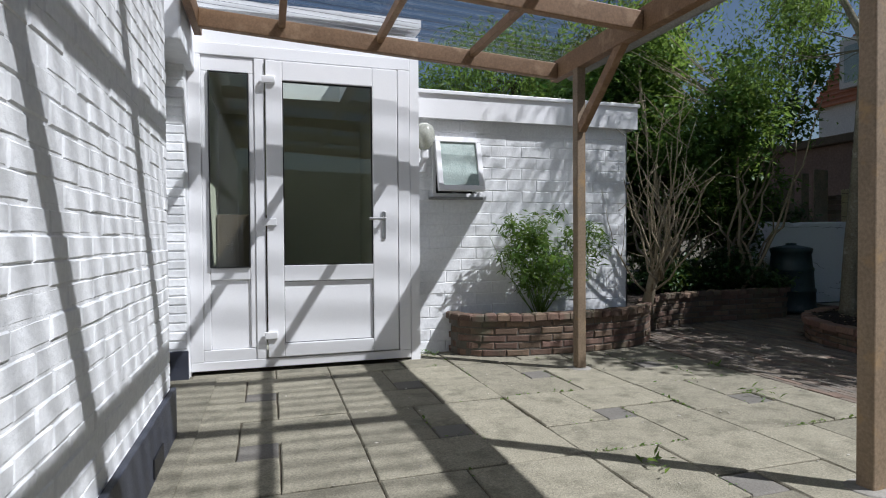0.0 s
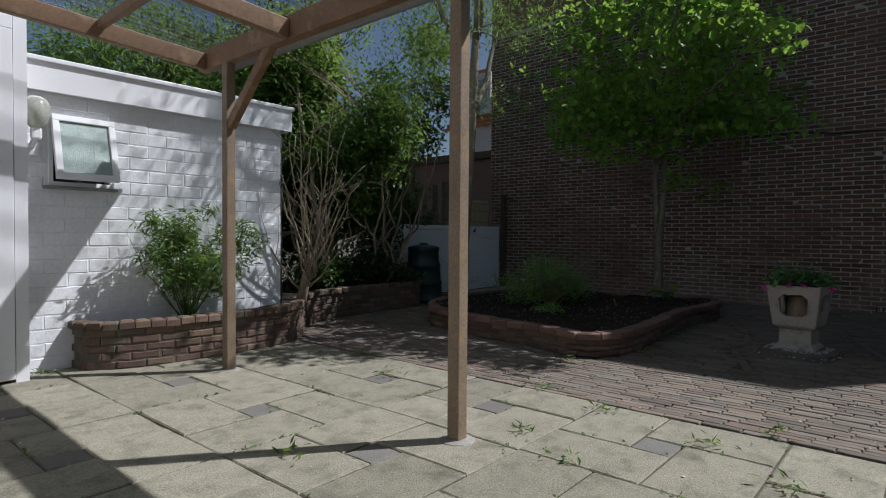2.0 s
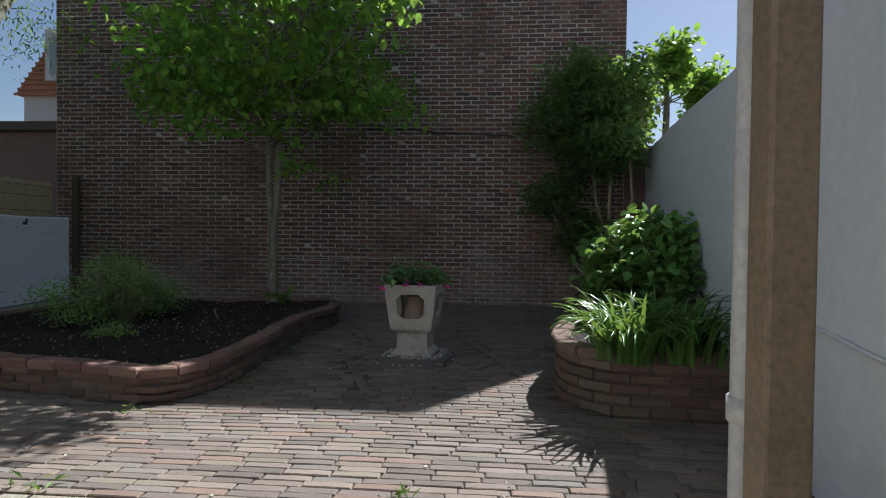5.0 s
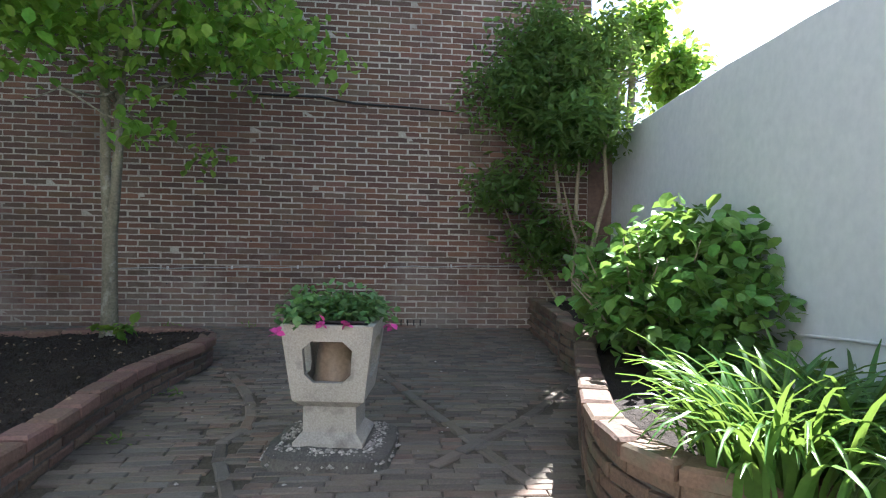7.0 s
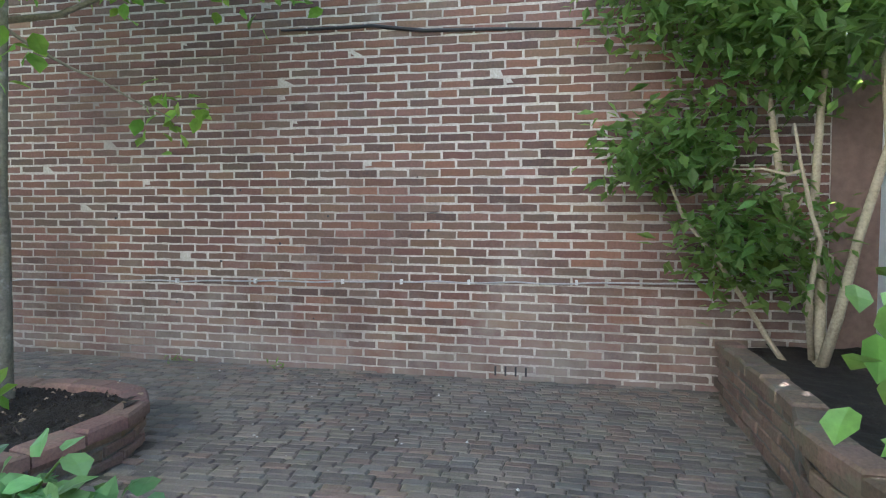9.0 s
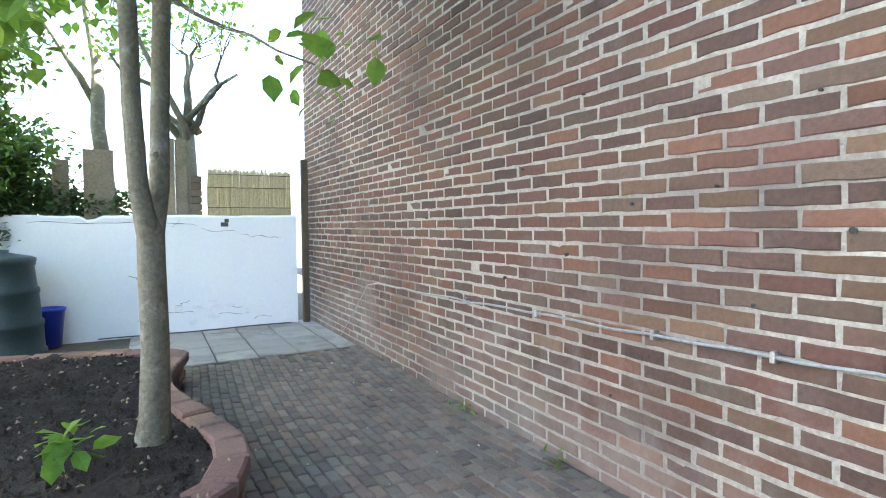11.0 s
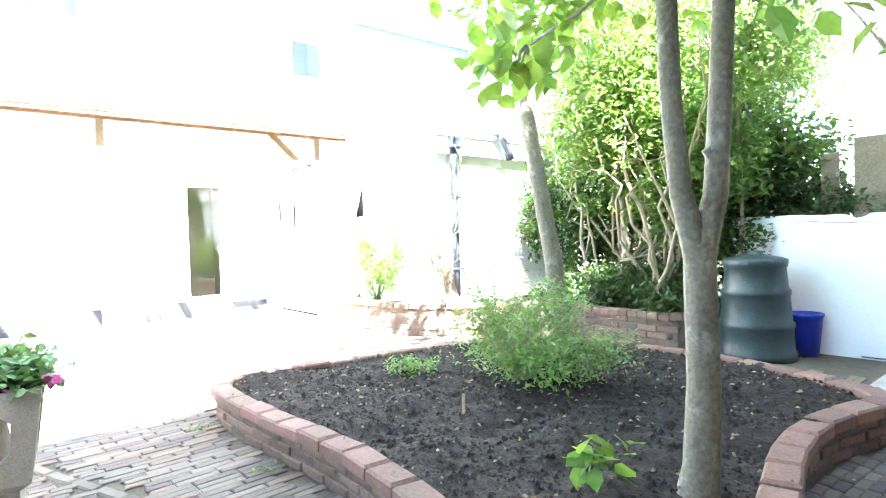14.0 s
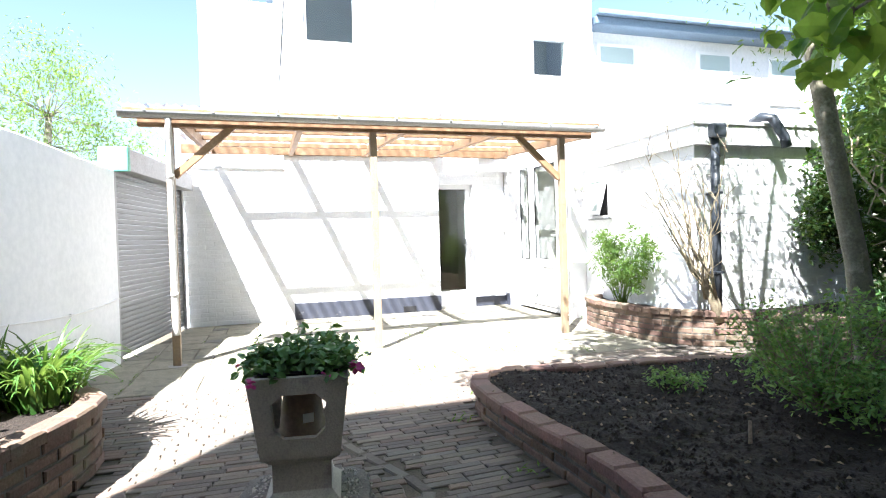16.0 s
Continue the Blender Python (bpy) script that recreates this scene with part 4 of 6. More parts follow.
edge_cable = thing("house_cable", (HXN, 1.27, 3.3), "thin dark cable running up the house wall", "cable")
part("cable", tubes("cable", [([(HXN + 0.008, 1.17, 2.3), (HXN + 0.008, 1.22, 3.4), (HXN + 0.008, 1.30, 4.4), (HXN + 0.008, 1.36, 5.6)], [0.008] * 4)], M["gasket"], 5), None, edge_cable)
# pier and lintel beside the kitchen door
pier = tagged(part("wall_pier", box(HX - 0.006, -0.325, 4.775, 5.0, -0.05, 2.22), M["white_joint"], None), "white-painted brick pier beside the door", "pier", kind="structure")
pier_meshes = [piece_mesh("brick", 0.14, 0.0575, 0.02, M["white_brick"], 0.007, 60 + i) for i in range(4)]
pa = axes((HX, 4.765, 0.22), (1, 0, 0), (0, -1, 0))
lay([(pa @ Matrix.Translation((0.075, 0.03 + j * 0.0625, 0)), 1.0, j % 4) for j in range(31)], pier, "brick", pier_meshes, M["white_brick_rest"], lambda p: True, 100, "", 0.003)
part("plinth_foot", box(HX, -0.318, 4.755, 4.775, -0.02, 0.21, 0.004), M["plinth"], pier, "blue-black tarred foot")
lintel = tagged(part("trim_lintel", box(HX + 0.002, -0.27, 4.25, 5.0, 2.2, 2.75, 0.012), M["render"], None), "white painted lintel block over the pier", "lintel", kind="structure")

# ---- extension with the glazed plastic door and its sidelight ----
EY = 4.94
door_2 = tagged(new("door_2"), "white plastic kitchen door with a tall pane and a sidelight, closed", "door", kind="structure")
door_2.matrix_basis = Matrix.Translation((0.5, EY, 0))
for nm, x0, x1, z0, z1, y0, y1 in (
        ("outer_frame", -0.325, 1.32, 0.02, 0.085, -0.012, 0.07), ("outer_frame", -0.325, 1.32, 2.33, 2.42, -0.012, 0.07), ("outer_frame", -0.325, -0.235, 0.085, 2.33, -0.012, 0.07),
        ("outer_frame", 1.225, 1.32, 0.085, 2.33, -0.012, 0.07), ("mullion", 0.135, 0.205, 0.085, 2.33, -0.010, 0.07),
        ("sidelight_rail", -0.235, 0.135, 2.215, 2.33, 0.0, 0.06), ("sidelight_rail", -0.183, 0.093, 0.685, 0.775, 0.0, 0.06), ("sidelight_rail", -0.235, 0.135, 0.085, 0.17, 0.0, 0.06),
        ("sidelight_stile", -0.235, -0.185, 0.17, 2.215, 0.0, 0.06), ("sidelight_stile", 0.095, 0.135, 0.17, 2.215, 0.0, 0.06), ("sidelight_panel", -0.185, 0.095, 0.17, 0.685, 0.018, 0.045)):
    part(nm, box(x0, x1, EY + y0, EY + y1, z0, z1, 0.005), M["upvc"], door_2)
leaf = part("door_leaf", box(0.215, 0.335, EY - 0.028, EY + 0.045, 0.095, 2.32, 0.006), M["upvc"], door_2)
for x0, x1, z0, z1, y0, y1 in ((1.015, 1.215, 0.095, 2.32, -0.028, 0.045), (0.335, 1.015, 2.175, 2.32, -0.028, 0.045), (0.335, 1.015, 0.665, 0.785, -0.028, 0.045), (0.335, 1.015, 0.095, 0.195, -0.028, 0.045)):
    part("leaf_rail", box(x0, x1, EY + y0, EY + y1, z0, z1, 0.006), M["upvc"], leaf)
part("leaf_panel", box(0.335, 1.015, EY - 0.006, EY + 0.03, 0.195, 0.665, 0.002), M["upvc"], leaf, "plain white lower panel")
for x0, x1, z0, z1 in ((0.335, 1.015, 0.785, 2.175), (-0.185, 0.095, 0.775, 2.215)):
    g = 0.008
    for a, b, c, d in ((x0, x1, z0, z0 + g), (x0, x1, z1 - g, z1), (x0, x0 + g, z0 + g, z1 - g), (x1 - g, x1, z0 + g, z1 - g)):
        part("gasket", box(a, b, EY - 0.018, EY + 0.0, c, d), M["gasket"], door_2, "black rubber gasket")
    part("pane", box(x0 + 0.002, x1 - 0.002, EY + 0.002, EY + 0.012, z0 + 0.002, z1 - 0.002), M["glass"], door_2).visible_shadow = False
# black strips paint the shadow line round the panel; no groove is cut
for a, b, c, d in ((0.335, 1.015, 0.196, 0.2), (0.335, 1.015, 0.661, 0.664), (0.336, 0.339, 0.2, 0.66), (1.011, 1.014, 0.2, 0.66)):
    part("shadow_gap", box(a, b, EY - 0.009, EY - 0.005, c, d), M["gasket"], leaf, "dark strip standing in for the shaded edge round the panel")
for z in (0.27, 1.12, 2.18):
    hinge = part("hinge", box(0.19, 0.285, EY - 0.05, EY - 0.024, z - 0.035, z + 0.02, 0.006), M["upvc"], door_2, "white plastic hinge")
handle = part("handle_plate", box(1.085, 1.115, EY - 0.04, EY - 0.028, 0.98, 1.2, 0.005), M["steel"], leaf, "brushed steel handle plate")
hb = beam((1.1, EY - 0.075, 1.14), (0.975, EY - 0.078, 1.14), 0.02, 0.02, 0.006)
beam((1.1, EY - 0.03, 1.14), (1.1, EY - 0.085, 1.14), 0.02, 0.02, 0.005, hb)
part("door_handle", hb, M["steel"], leaf, "steel lever handle")
ext = bmesh.new()
for b in ((-0.33, 1.36, EY - 0.0, EY + 0.1, 2.424, 2.6), (1.325, 1.40, EY + 0.0, 8.2, -0.1, 2.6), (-0.33, 1.4, 8.1, 8.2, -0.1, 2.6), (-0.46, -0.33, 5.0, 8.2, -0.1, 2.6)):
    box(*b, bm=ext)
tagged(part("wall_extension", ext, M["upvc"], None), "white walls of the kitchen extension", "wall", kind="structure")
rooms = bmesh.new()
for b in ((-0.325, -0.31, 5.06, 8.1, 0.1, 2.5), (1.30, 1.322, 5.06, 8.1, 0.1, 2.5), (-0.31, 1.30, 7.4, 7.5, 0.1, 2.5), (-0.31, 1.30, 5.06, 7.4, 0.0, 0.08)):
    box(*b, bm=rooms)
tagged(part("wall_kitchen", rooms, M["inside"], None), "olive-beige kitchen walls seen through the glass", "inner wall", kind="structure")
cl_ = bmesh.new()
for b in ((-0.325, 1.322, 5.06, 5.7), (-0.325, 1.322, 6.5, 7.5), (-0.325, 0.25, 5.7, 6.5), (0.95, 1.322, 5.7, 6.5)):
    box(*b, 2.42, 2.66, bm=cl_)
tagged(part("ceiling", cl_, M["inside_white"], None), "white kitchen ceiling with a square rooflight", "ceiling", kind="structure")
rf_ = bmesh.new()
for b in ((-0.47, 1.42, EY - 0.02, 5.7), (-0.47, 1.42, 6.5, 8.2), (-0.47, 0.25, 5.7, 6.5), (0.95, 1.42, 5.7, 6.5)):
    box(*b, 2.664, 2.74, bm=rf_)
tagged(part("roof_extension", rf_, M["render"], None), "flat roof of the kitchen extension", "roof", kind="structure")
sw = thing("kitchen_unit", (-0.05, 7.35, 0.1), "dark kitchen unit against the inner wall", "kitchen unit")
part("cabinet", box(-0.3, 0.28, 6.9, 7.39, 0.085, 1.25, 0.008), M["dark_bark"], sw)
part("switch_plate", box(0.1, 0.18, 7.385, 7.398, 1.42, 1.5, 0.004), M["inside_white"], sw, "pale switch plate")

# ---- white shed ----
SY, SX0, SX1 = 5.16, 1.402, 3.50
shed = bmesh.new()
WX0, WX1, WZ0, WZ1 = 1.57, 2.0, 1.34, 1.85
for b in ((SX0, WX0, SY + 0.003, SY + 0.16, -0.1, 2.05), (WX1, SX1 - 0.003, SY + 0.003, SY + 0.16, -0.1, 2.05), (WX0, WX1, SY + 0.003, SY + 0.16, -0.1, WZ0), (WX0, WX1, SY + 0.003, SY + 0.16, WZ1, 2.05),
          (SX1 - 0.16, SX1 - 0.003, SY + 0.162, 7.6, -0.1, 2.05), (SX0, SX1 - 0.003, 7.45, 7.6, -0.1, 2.05)):
    box(*b, bm=shed)
wall_shed = tagged(part("wall_shed", shed, M["white_joint"], None), "white-painted block shed with a flat roof", "shed wall", kind="structure")
sb_meshes = [piece_mesh("block", 0.2885, 0.0965, 0.03, M["white_brick"], 0.005, 80 + i) for i in range(4)]
pieces = bond(axes((SX0, SY, 0.0), (1, 0, 0), (0, -1, 0)), SX1 - SX0, 2.0, 0.29, 0.1, 0.0015, [(WX0 - SX0, WX1 - SX0, WZ0, WZ1)], 4, 0.002)
lay(pieces, wall_shed, "block", sb_meshes, M["white_brick_rest"], lambda p: True, 200, "block_field", 0.002)
pieces = bond(axes((SX1, SY, 0.0), (0, 1, 0), (1, 0, 0)), 2.4, 2.0, 0.29, 0.1, 0.0015, (), 6, 0.002)
lay(pieces, wall_shed, "block", sb_meshes, M["white_brick_rest"], lambda p: True, 100, "block_side_field", 0.002)
fas = bmesh.new()
for b in ((SX0 - 0.03, SX1 + 0.08, SY - 0.07, SY - 0.045, 2.0, 2.2), (SX1 + 0.055, SX1 + 0.08, SY - 0.044, 7.7, 2.0, 2.2), (SX0 - 0.03, SX1 + 0.054, SY - 0.044, 7.7, 2.06, 2.19)):
    box(*b, bm=fas)
fascia = tagged(part("trim_fascia", fas, M["upvc"], None), "white fascia boards round the flat shed roof", "fascia", kind="structure")
trim_b = bmesh.new()
for b in ((SX0 - 0.03, SX1 + 0.1, SY - 0.09, SY - 0.02, 2.2, 2.235), (SX1 + 0.03, SX1 + 0.1, SY - 0.018, 7.7, 2.2, 2.235)):
    box(*b, 0.006, bm=trim_b)
tagged(part("trim_roof_edge", trim_b, M["upvc"], None), "white metal roof edge strip of the shed", "roof edge", kind="structure")
win3 = tagged(new("window_3"), "small white top-hung window with frosted glass, tilted open", "window", kind="structure")
win3.matrix_basis = Matrix.Translation((1.785, SY, WZ0))
for a, b, c, d in ((WX0, WX1, WZ0, WZ0 + 0.03), (WX0, WX1, WZ1 - 0.03, WZ1), (WX0, WX0 + 0.03, WZ0 + 0.03, WZ1 - 0.03), (WX1 - 0.03, WX1, WZ0 + 0.03, WZ1 - 0.03)):
    part("window_frame", box(a, b, SY - 0.02, SY + 0.06, c, d, 0.004), M["upvc"], win3)
tilt = Matrix.Translation((0, SY - 0.022, WZ1 - 0.01)) @ pose(0, 0, 0, -15) @ Matrix.Translation((0, -(SY - 0.022), -(WZ1 - 0.01)))
for a, b, c, d in ((WX0 + 0.01, WX1 - 0.01, WZ0 + 0.02, WZ0 + 0.065), (WX0 + 0.01, WX1 - 0.01, WZ1 - 0.055, WZ1 - 0.01), (WX0 + 0.01, WX0 + 0.055, WZ0 + 0.065, WZ1 - 0.055), (WX1 - 0.055, WX1 - 0.01, WZ0 + 0.065, WZ1 - 0.055)):
    part("sash", box(a, b, SY - 0.06, SY - 0.022, c, d, 0.004, turn=tilt), M["upvc"], win3)
part("pane", box(WX0 + 0.05, WX1 - 0.05, SY - 0.045, SY - 0.037, WZ0 + 0.06, WZ1 - 0.05, turn=tilt), M["frost"], win3, "frosted glass pane")
part("window_sill", box(WX0 - 0.03, WX1 + 0.02, SY - 0.05, SY + 0.02, WZ0 - 0.025, WZ0 - 0.002, 0.004), M["zinc"], win3)
# black sheet stands in for the unlit inside of the shed
part("inside_dark", box(WX0 + 0.03, WX1 - 0.03, SY + 0.1, SY + 0.15, WZ0 + 0.03, WZ1 - 0.03), M["gasket"], win3)
lamp = thing("wall_lamp", (1.47, SY, 1.68), "outdoor wall lamp with a ribbed clear globe", "lamp")
vs, fs = lathe([(0.0, 0.0), (0.035, 0.0), (0.06, 0.03), (0.085, 0.09), (0.088, 0.14), (0.07, 0.19), (0.035, 0.215), (0.0, 0.22)], (1.47, SY - 0.13, 1.72), 20)
part("globe", mesh_of("globe", vs, fs, M["globe"], True), None, lamp, "ribbed clear glass globe")
lb = box(1.44, 1.50, SY - 0.16, SY - 0.1, 1.64, 1.72, 0.012)
beam((1.47, SY - 0.13, 1.66), (1.47, SY - 0.0, 1.6), 0.035, 0.035, 0.008, lb)
part("holder", lb, M["upvc"], lamp, "white plastic lamp holder")
part("wall_plate", box(1.42, 1.52, SY - 0.02, SY + 0.002, 1.54, 1.64, 0.01), M["upvc"], lamp)
vs, fs = lathe([(0.02, 0), (0.022, 0.08), (0.01, 0.1), (0.0, 0.1)], (1.47, SY - 0.13, 1.725), 10)
part("bulb", mesh_of("bulb", vs, fs, M["upvc"], True), None, lamp)
down = thing("drainpipe", (3.6, 5.47, 0.3), "dark blue-grey rainwater pipe with a hopper on the shed corner", "drainpipe")
part("pipe", tubes("pipe", [([(3.585, 5.34, 0.25), (3.585, 5.34, 2.12)], [0.042, 0.042])], M["pipe_dark"], 14), None, down)
part("hopper", box(3.52, 3.67, 5.26, 5.42, 2.06, 2.2, 0.02), M["pipe_dark"], down)
for z in (0.7, 1.5):
    part("bracket", box(3.5, 3.635, 5.29, 5.39, z, z + 0.025, 0.005), M["pipe_dark"], down)
elbow = thing("vent_pipe", (3.6, 5.9, 2.2), "short bent dark vent pipe at the shed roof edge", "vent pipe")
part("pipe", tubes("bent", [([(3.45, 5.95, 2.26), (3.58, 5.95, 2.3), (3.66, 6.0, 2.27), (3.69, 6.12, 2.08), (3.68, 6.16, 1.98)], [0.05] * 5)], M["pipe_dark"], 12), None, elbow)

# ---- pergola ----
PX = 2.45
POSTS = (0.165, 2.075, 4.235)
RAFTERS = (0.27, 1.35, 2.40, 3.45, 4.52)


def roof_z(x):
    """Underside level of the sheeting."""
    return 2.56 - 0.054 * (x + 0.47)


pergola = thing("pergola", (PX, 2.2, 0), "lean-to pergola of brown timber with clear corrugated sheeting", "pergola")
for y in POSTS:
    post = part("post", box(PX - 0.035, PX + 0.035, y - 0.035, y + 0.035, 0.0, 2.24, 0.006), M["post"], pergola, "weathered square timber post")
    vs, fs = lathe([(0.0, 0.008), (0.05, 0.01), (0.085, 0.004), (0.10, -0.01)], (PX, y, 0.0), 12)
    part("mortar_foot", mesh_of("mortar_foot", vs, fs, M["tile"]), None, post, "smear of pale mortar")
part("main_beam", beam((PX, -0.1, 2.31), (PX, 4.62, 2.31), 0.07, 0.15), M["timber"], pergola)
part("ledger", beam((HXN + 0.027, -0.1, 2.46), (HXN + 0.027, 4.74, 2.46), 0.05, 0.13), M["timber"], pergola)
for y in RAFTERS:
    part("rafter", beam((HXN + 0.053, y, roof_z(HXN) - 0.11), (PX - 0.04, y, roof_z(PX) - 0.11), 0.06, 0.12), M["timber"], pergola)
for x in (0.33, 1.0, 1.7):
    for a, b in zip(RAFTERS, RAFTERS[1:]):
        part("purlin", beam((x, a + 0.032, roof_z(x) - 0.075), (x, b - 0.032, roof_z(x) - 0.075), 0.045, 0.06), M["timber"], pergola)
for y, s in ((POSTS[2], -1), (POSTS[0], 1)):
    part("brace", beam((PX, y + s * 0.03, 1.78), (PX, y + s * 0.58, 2.28), 0.055, 0.07), M["timber"], pergola)
for y in RAFTERS[1:]:
    part("bracket", box(PX - 0.1, PX - 0.036, y + 0.031, y + 0.035, 2.26, 2.37), M["zinc"], pergola, "galvanised joist hanger")
vs, fs = [], []
ny, nx = 380, 3
for i in range(ny + 1):
    y = -0.22 + (4.72 + 0.22) * i / ny
    for k in range(nx + 1):
        x = HXN + 0.005 + (2.64 - HXN) * k / nx
        vs.append((x, y, roof_z(x) + 0.012 + 0.008 * math.sin(y * 2 * math.pi / 0.076)))
for i in range(ny):
    for k in range(nx):
        a = i * (nx + 1) + k
        fs.append((a, a + 1, a + nx + 2, a + nx + 1))
part("corrugated_sheet", mesh_of("corrugated_sheet", vs, fs, M["poly"], True), None, pergola, "clear corrugated plastic sheet")
gutter = thing("gutter", (2.62, 2.2, 2.25), "grey half-round gutter on brackets along the pergola", "gutter")
vs, fs = [], []
for y in (-0.22, 4.68):
    for k in range(9):
        a = math.pi + math.pi * k / 8
        vs.append((2.64 + 0.055 * math.cos(a), y, 2.335 + 0.055 * math.sin(a)))
    for k in range(9):
        a = 2 * math.pi - math.pi * k / 8
        vs.append((2.64 + 0.05 * math.cos(a), y, 2.335 + 0.05 * math.sin(a)))
for k in range(17):
    fs.append((k, k + 1, 18 + k + 1, 18 + k))
fs += [(17, 0, 18, 35), tuple(range(9)), tuple(range(18, 27))[::-1]]
part("trough", mesh_of("trough", vs, fs, M["zinc"], True), None, gutter)
part("back_board", beam((2.565, -0.2, 2.335), (2.565, 4.66, 2.335), 0.02, 0.1, 0.003), M["timber"], gutter)
for y in np.linspace(0.0, 4.55, 9):
    part("bracket", box(2.575, 2.705, y - 0.012, y + 0.012, 2.335, 2.345, 0.002), M["pipe_grey"], gutter, "pale gutter bracket")
spout = thing("downpipe", (2.53, 0.2, 0.3), "pale grey plastic downpipe fixed to the pergola post", "downpipe")
part("pipe", tubes("downpipe", [([(2.64, 0.185, 2.29), (2.62, 0.182, 2.2), (2.535, 0.175, 2.08), (2.525, 0.172, 1.95), (2.525, 0.172, 0.36), (2.535, 0.18, 0.3)], [0.03] * 6)], M["pipe_grey"], 14), None, spout)
for z in (0.66, 1.75):
    part("clip", tubes("pipe_clip", [([(2.525, 0.172, z), (2.525, 0.172, z + 0.04)], [0.035, 0.035])], M["pipe_grey"], 14), None, spout)


# ---- brick-edged beds ----
def bed(name, pts, height, courses, cap, closed, soil_poly, soil_z, label, bl=0.2, thick=0.1):
    """A retaining edge of bricks laid along a bent line, with a coping and soil behind it."""
    b = tagged(new(name), label, "flower bed", kind="structure")
    r = random.Random(len(pts))
    brick = piece_mesh("edge_brick", bl - 0.011, height / courses - 0.009, thick, M["bed_brick"], 0.005, 5, 0.003)
    coping = piece_mesh("coping_brick", 0.2 - 0.008 if cap != "short" else 0.098, thick + 0.02, 0.055, M["cap_brick" if cap == "long" else "bed_brick"], 0.01, 6)
    ctr = sum((Vector(p + (0,)) for p in soil_poly), Vector()) / len(soil_poly)
    for j in range(courses):
        ln = smooth_line(pts, bl, closed)
        if j % 2:
            fine = smooth_line(pts, bl / 2, closed)
            ln = fine[1::2]
        for a, c in zip(ln, ln[1:]):
            d = (c - a).normalized()
            n = Vector((d.y, -d.x, 0))
            mid = (a + c) / 2
            if inside(soil_poly, mid.x + n.x * 0.05, mid.y + n.y * 0.05):
                n = -n
            ob = new("edge_brick", brick)
            m = axes((mid.x, mid.y, gz(mid.x) + (j + 0.5) * height / courses), Vector((0, 0, 1)).cross(n), n)
            ob.matrix_basis = m @ pose(0, 0, r.uniform(-0.006, 0.004), r.uniform(-1, 1), r.uniform(-1.5, 1.5), r.uniform(-0.8, 0.8))
            adopt(ob, b)
    ln = smooth_line(pts, 0.2 if cap != "short" else 0.105, closed)
    back = []
    for a, c in zip(ln, ln[1:]):
        d = (c - a).normalized()
        n = Vector((d.y, -d.x, 0))
        mid = (a + c) / 2
        if inside(soil_poly, mid.x + n.x * 0.05, mid.y + n.y * 0.05):
            n = -n
        q = mid - n * (thick / 2 - 0.01)
        ob = new("coping_brick", coping)
        ob.matrix_basis = pose(q.x, q.y, gz(q.x) + height + 0.05 + r.uniform(-0.004, 0.006), r.uniform(-2, 2), r.uniform(-2, 2), math.degrees(math.atan2(d.y, d.x)) + r.uniform(-2, 2))
        adopt(ob, b)
        back.append((mid - n * 0.009, mid - n * (thick * 0.9)))
    vs, fs = [], []
    for o, i in back:
        z = gz(o.x)
        vs += [(o.x, o.y, -0.1), (o.x, o.y, z + height + 0.005), (i.x, i.y, z + height + 0.005), (i.x, i.y, -0.1)]
    k = len(back)
    for q in range(k if closed else k - 1):
        for s in range(3):
            a, c = q * 4 + s, ((q + 1) % k) * 4 + s
            fs.append((a, c, c + 1, a + 1))
    part("core", mesh_of("core", vs, fs, M["bed_mortar"]), None, b, "mortar core of the edge")
    return b


def soil(name, poly, z, label, seed=0, bumpy=0.03):
    """A heaped surface of compost inside a plan outline."""
    xs, ys = [p[0] for p in poly], [p[1] for p in poly]
    st = 0.06
    vs, fs, idx = [], [], {}
    for i in range(int((max(xs) - min(xs)) / st) + 1):
        for j in range(int((max(ys) - min(ys)) / st) + 1):
            x, y = min(xs) + i * st, min(ys) + j * st
            if inside(poly, x, y):
                h = noise.noise(Vector((x * 3.1, y * 3.1, seed))) * bumpy + noise.noise(Vector((x * 14, y * 14, seed))) * bumpy * 0.5
                idx[i, j] = len(vs)
                vs.append((x, y, gz(x) + z + h))
    for (i, j), a in idx.items():
        if (i + 1, j) in idx and (i, j + 1) in idx and (i + 1, j + 1) in idx:
            fs.append((a, idx[i + 1, j], idx[i + 1, j + 1], idx[i, j + 1]))
    ob = part(name, mesh_of(name, vs, fs, M["soil"], True), None, None)
    return tagged(ob, label, "soil", kind="structure")


bed("bed_shed", BED1, 0.30, 5, "short", False, POLY1, 0.25, "raised bed of weathered red bricks against the shed")
bed("bed_kidney", BED2, 0.15, 3, "long", True, POLY2, 0.17, "kidney-shaped bed edged with weathered bricks and red coping")
bed("bed_side", BED3, 0.30, 5, "flat", False, POLY3, 0.26, "raised brick bed along the white boundary wall")
soil("soil_shed_bed", POLY1, 0.30, "dark compost in the shed bed", 1)
soil("soil_kidney_bed", POLY2, 0.18, "bare dark compost with scattered wood chips", 2, 0.045)
soil("soil_side_bed", POLY3, 0.30, "dark compost in the side bed", 3)
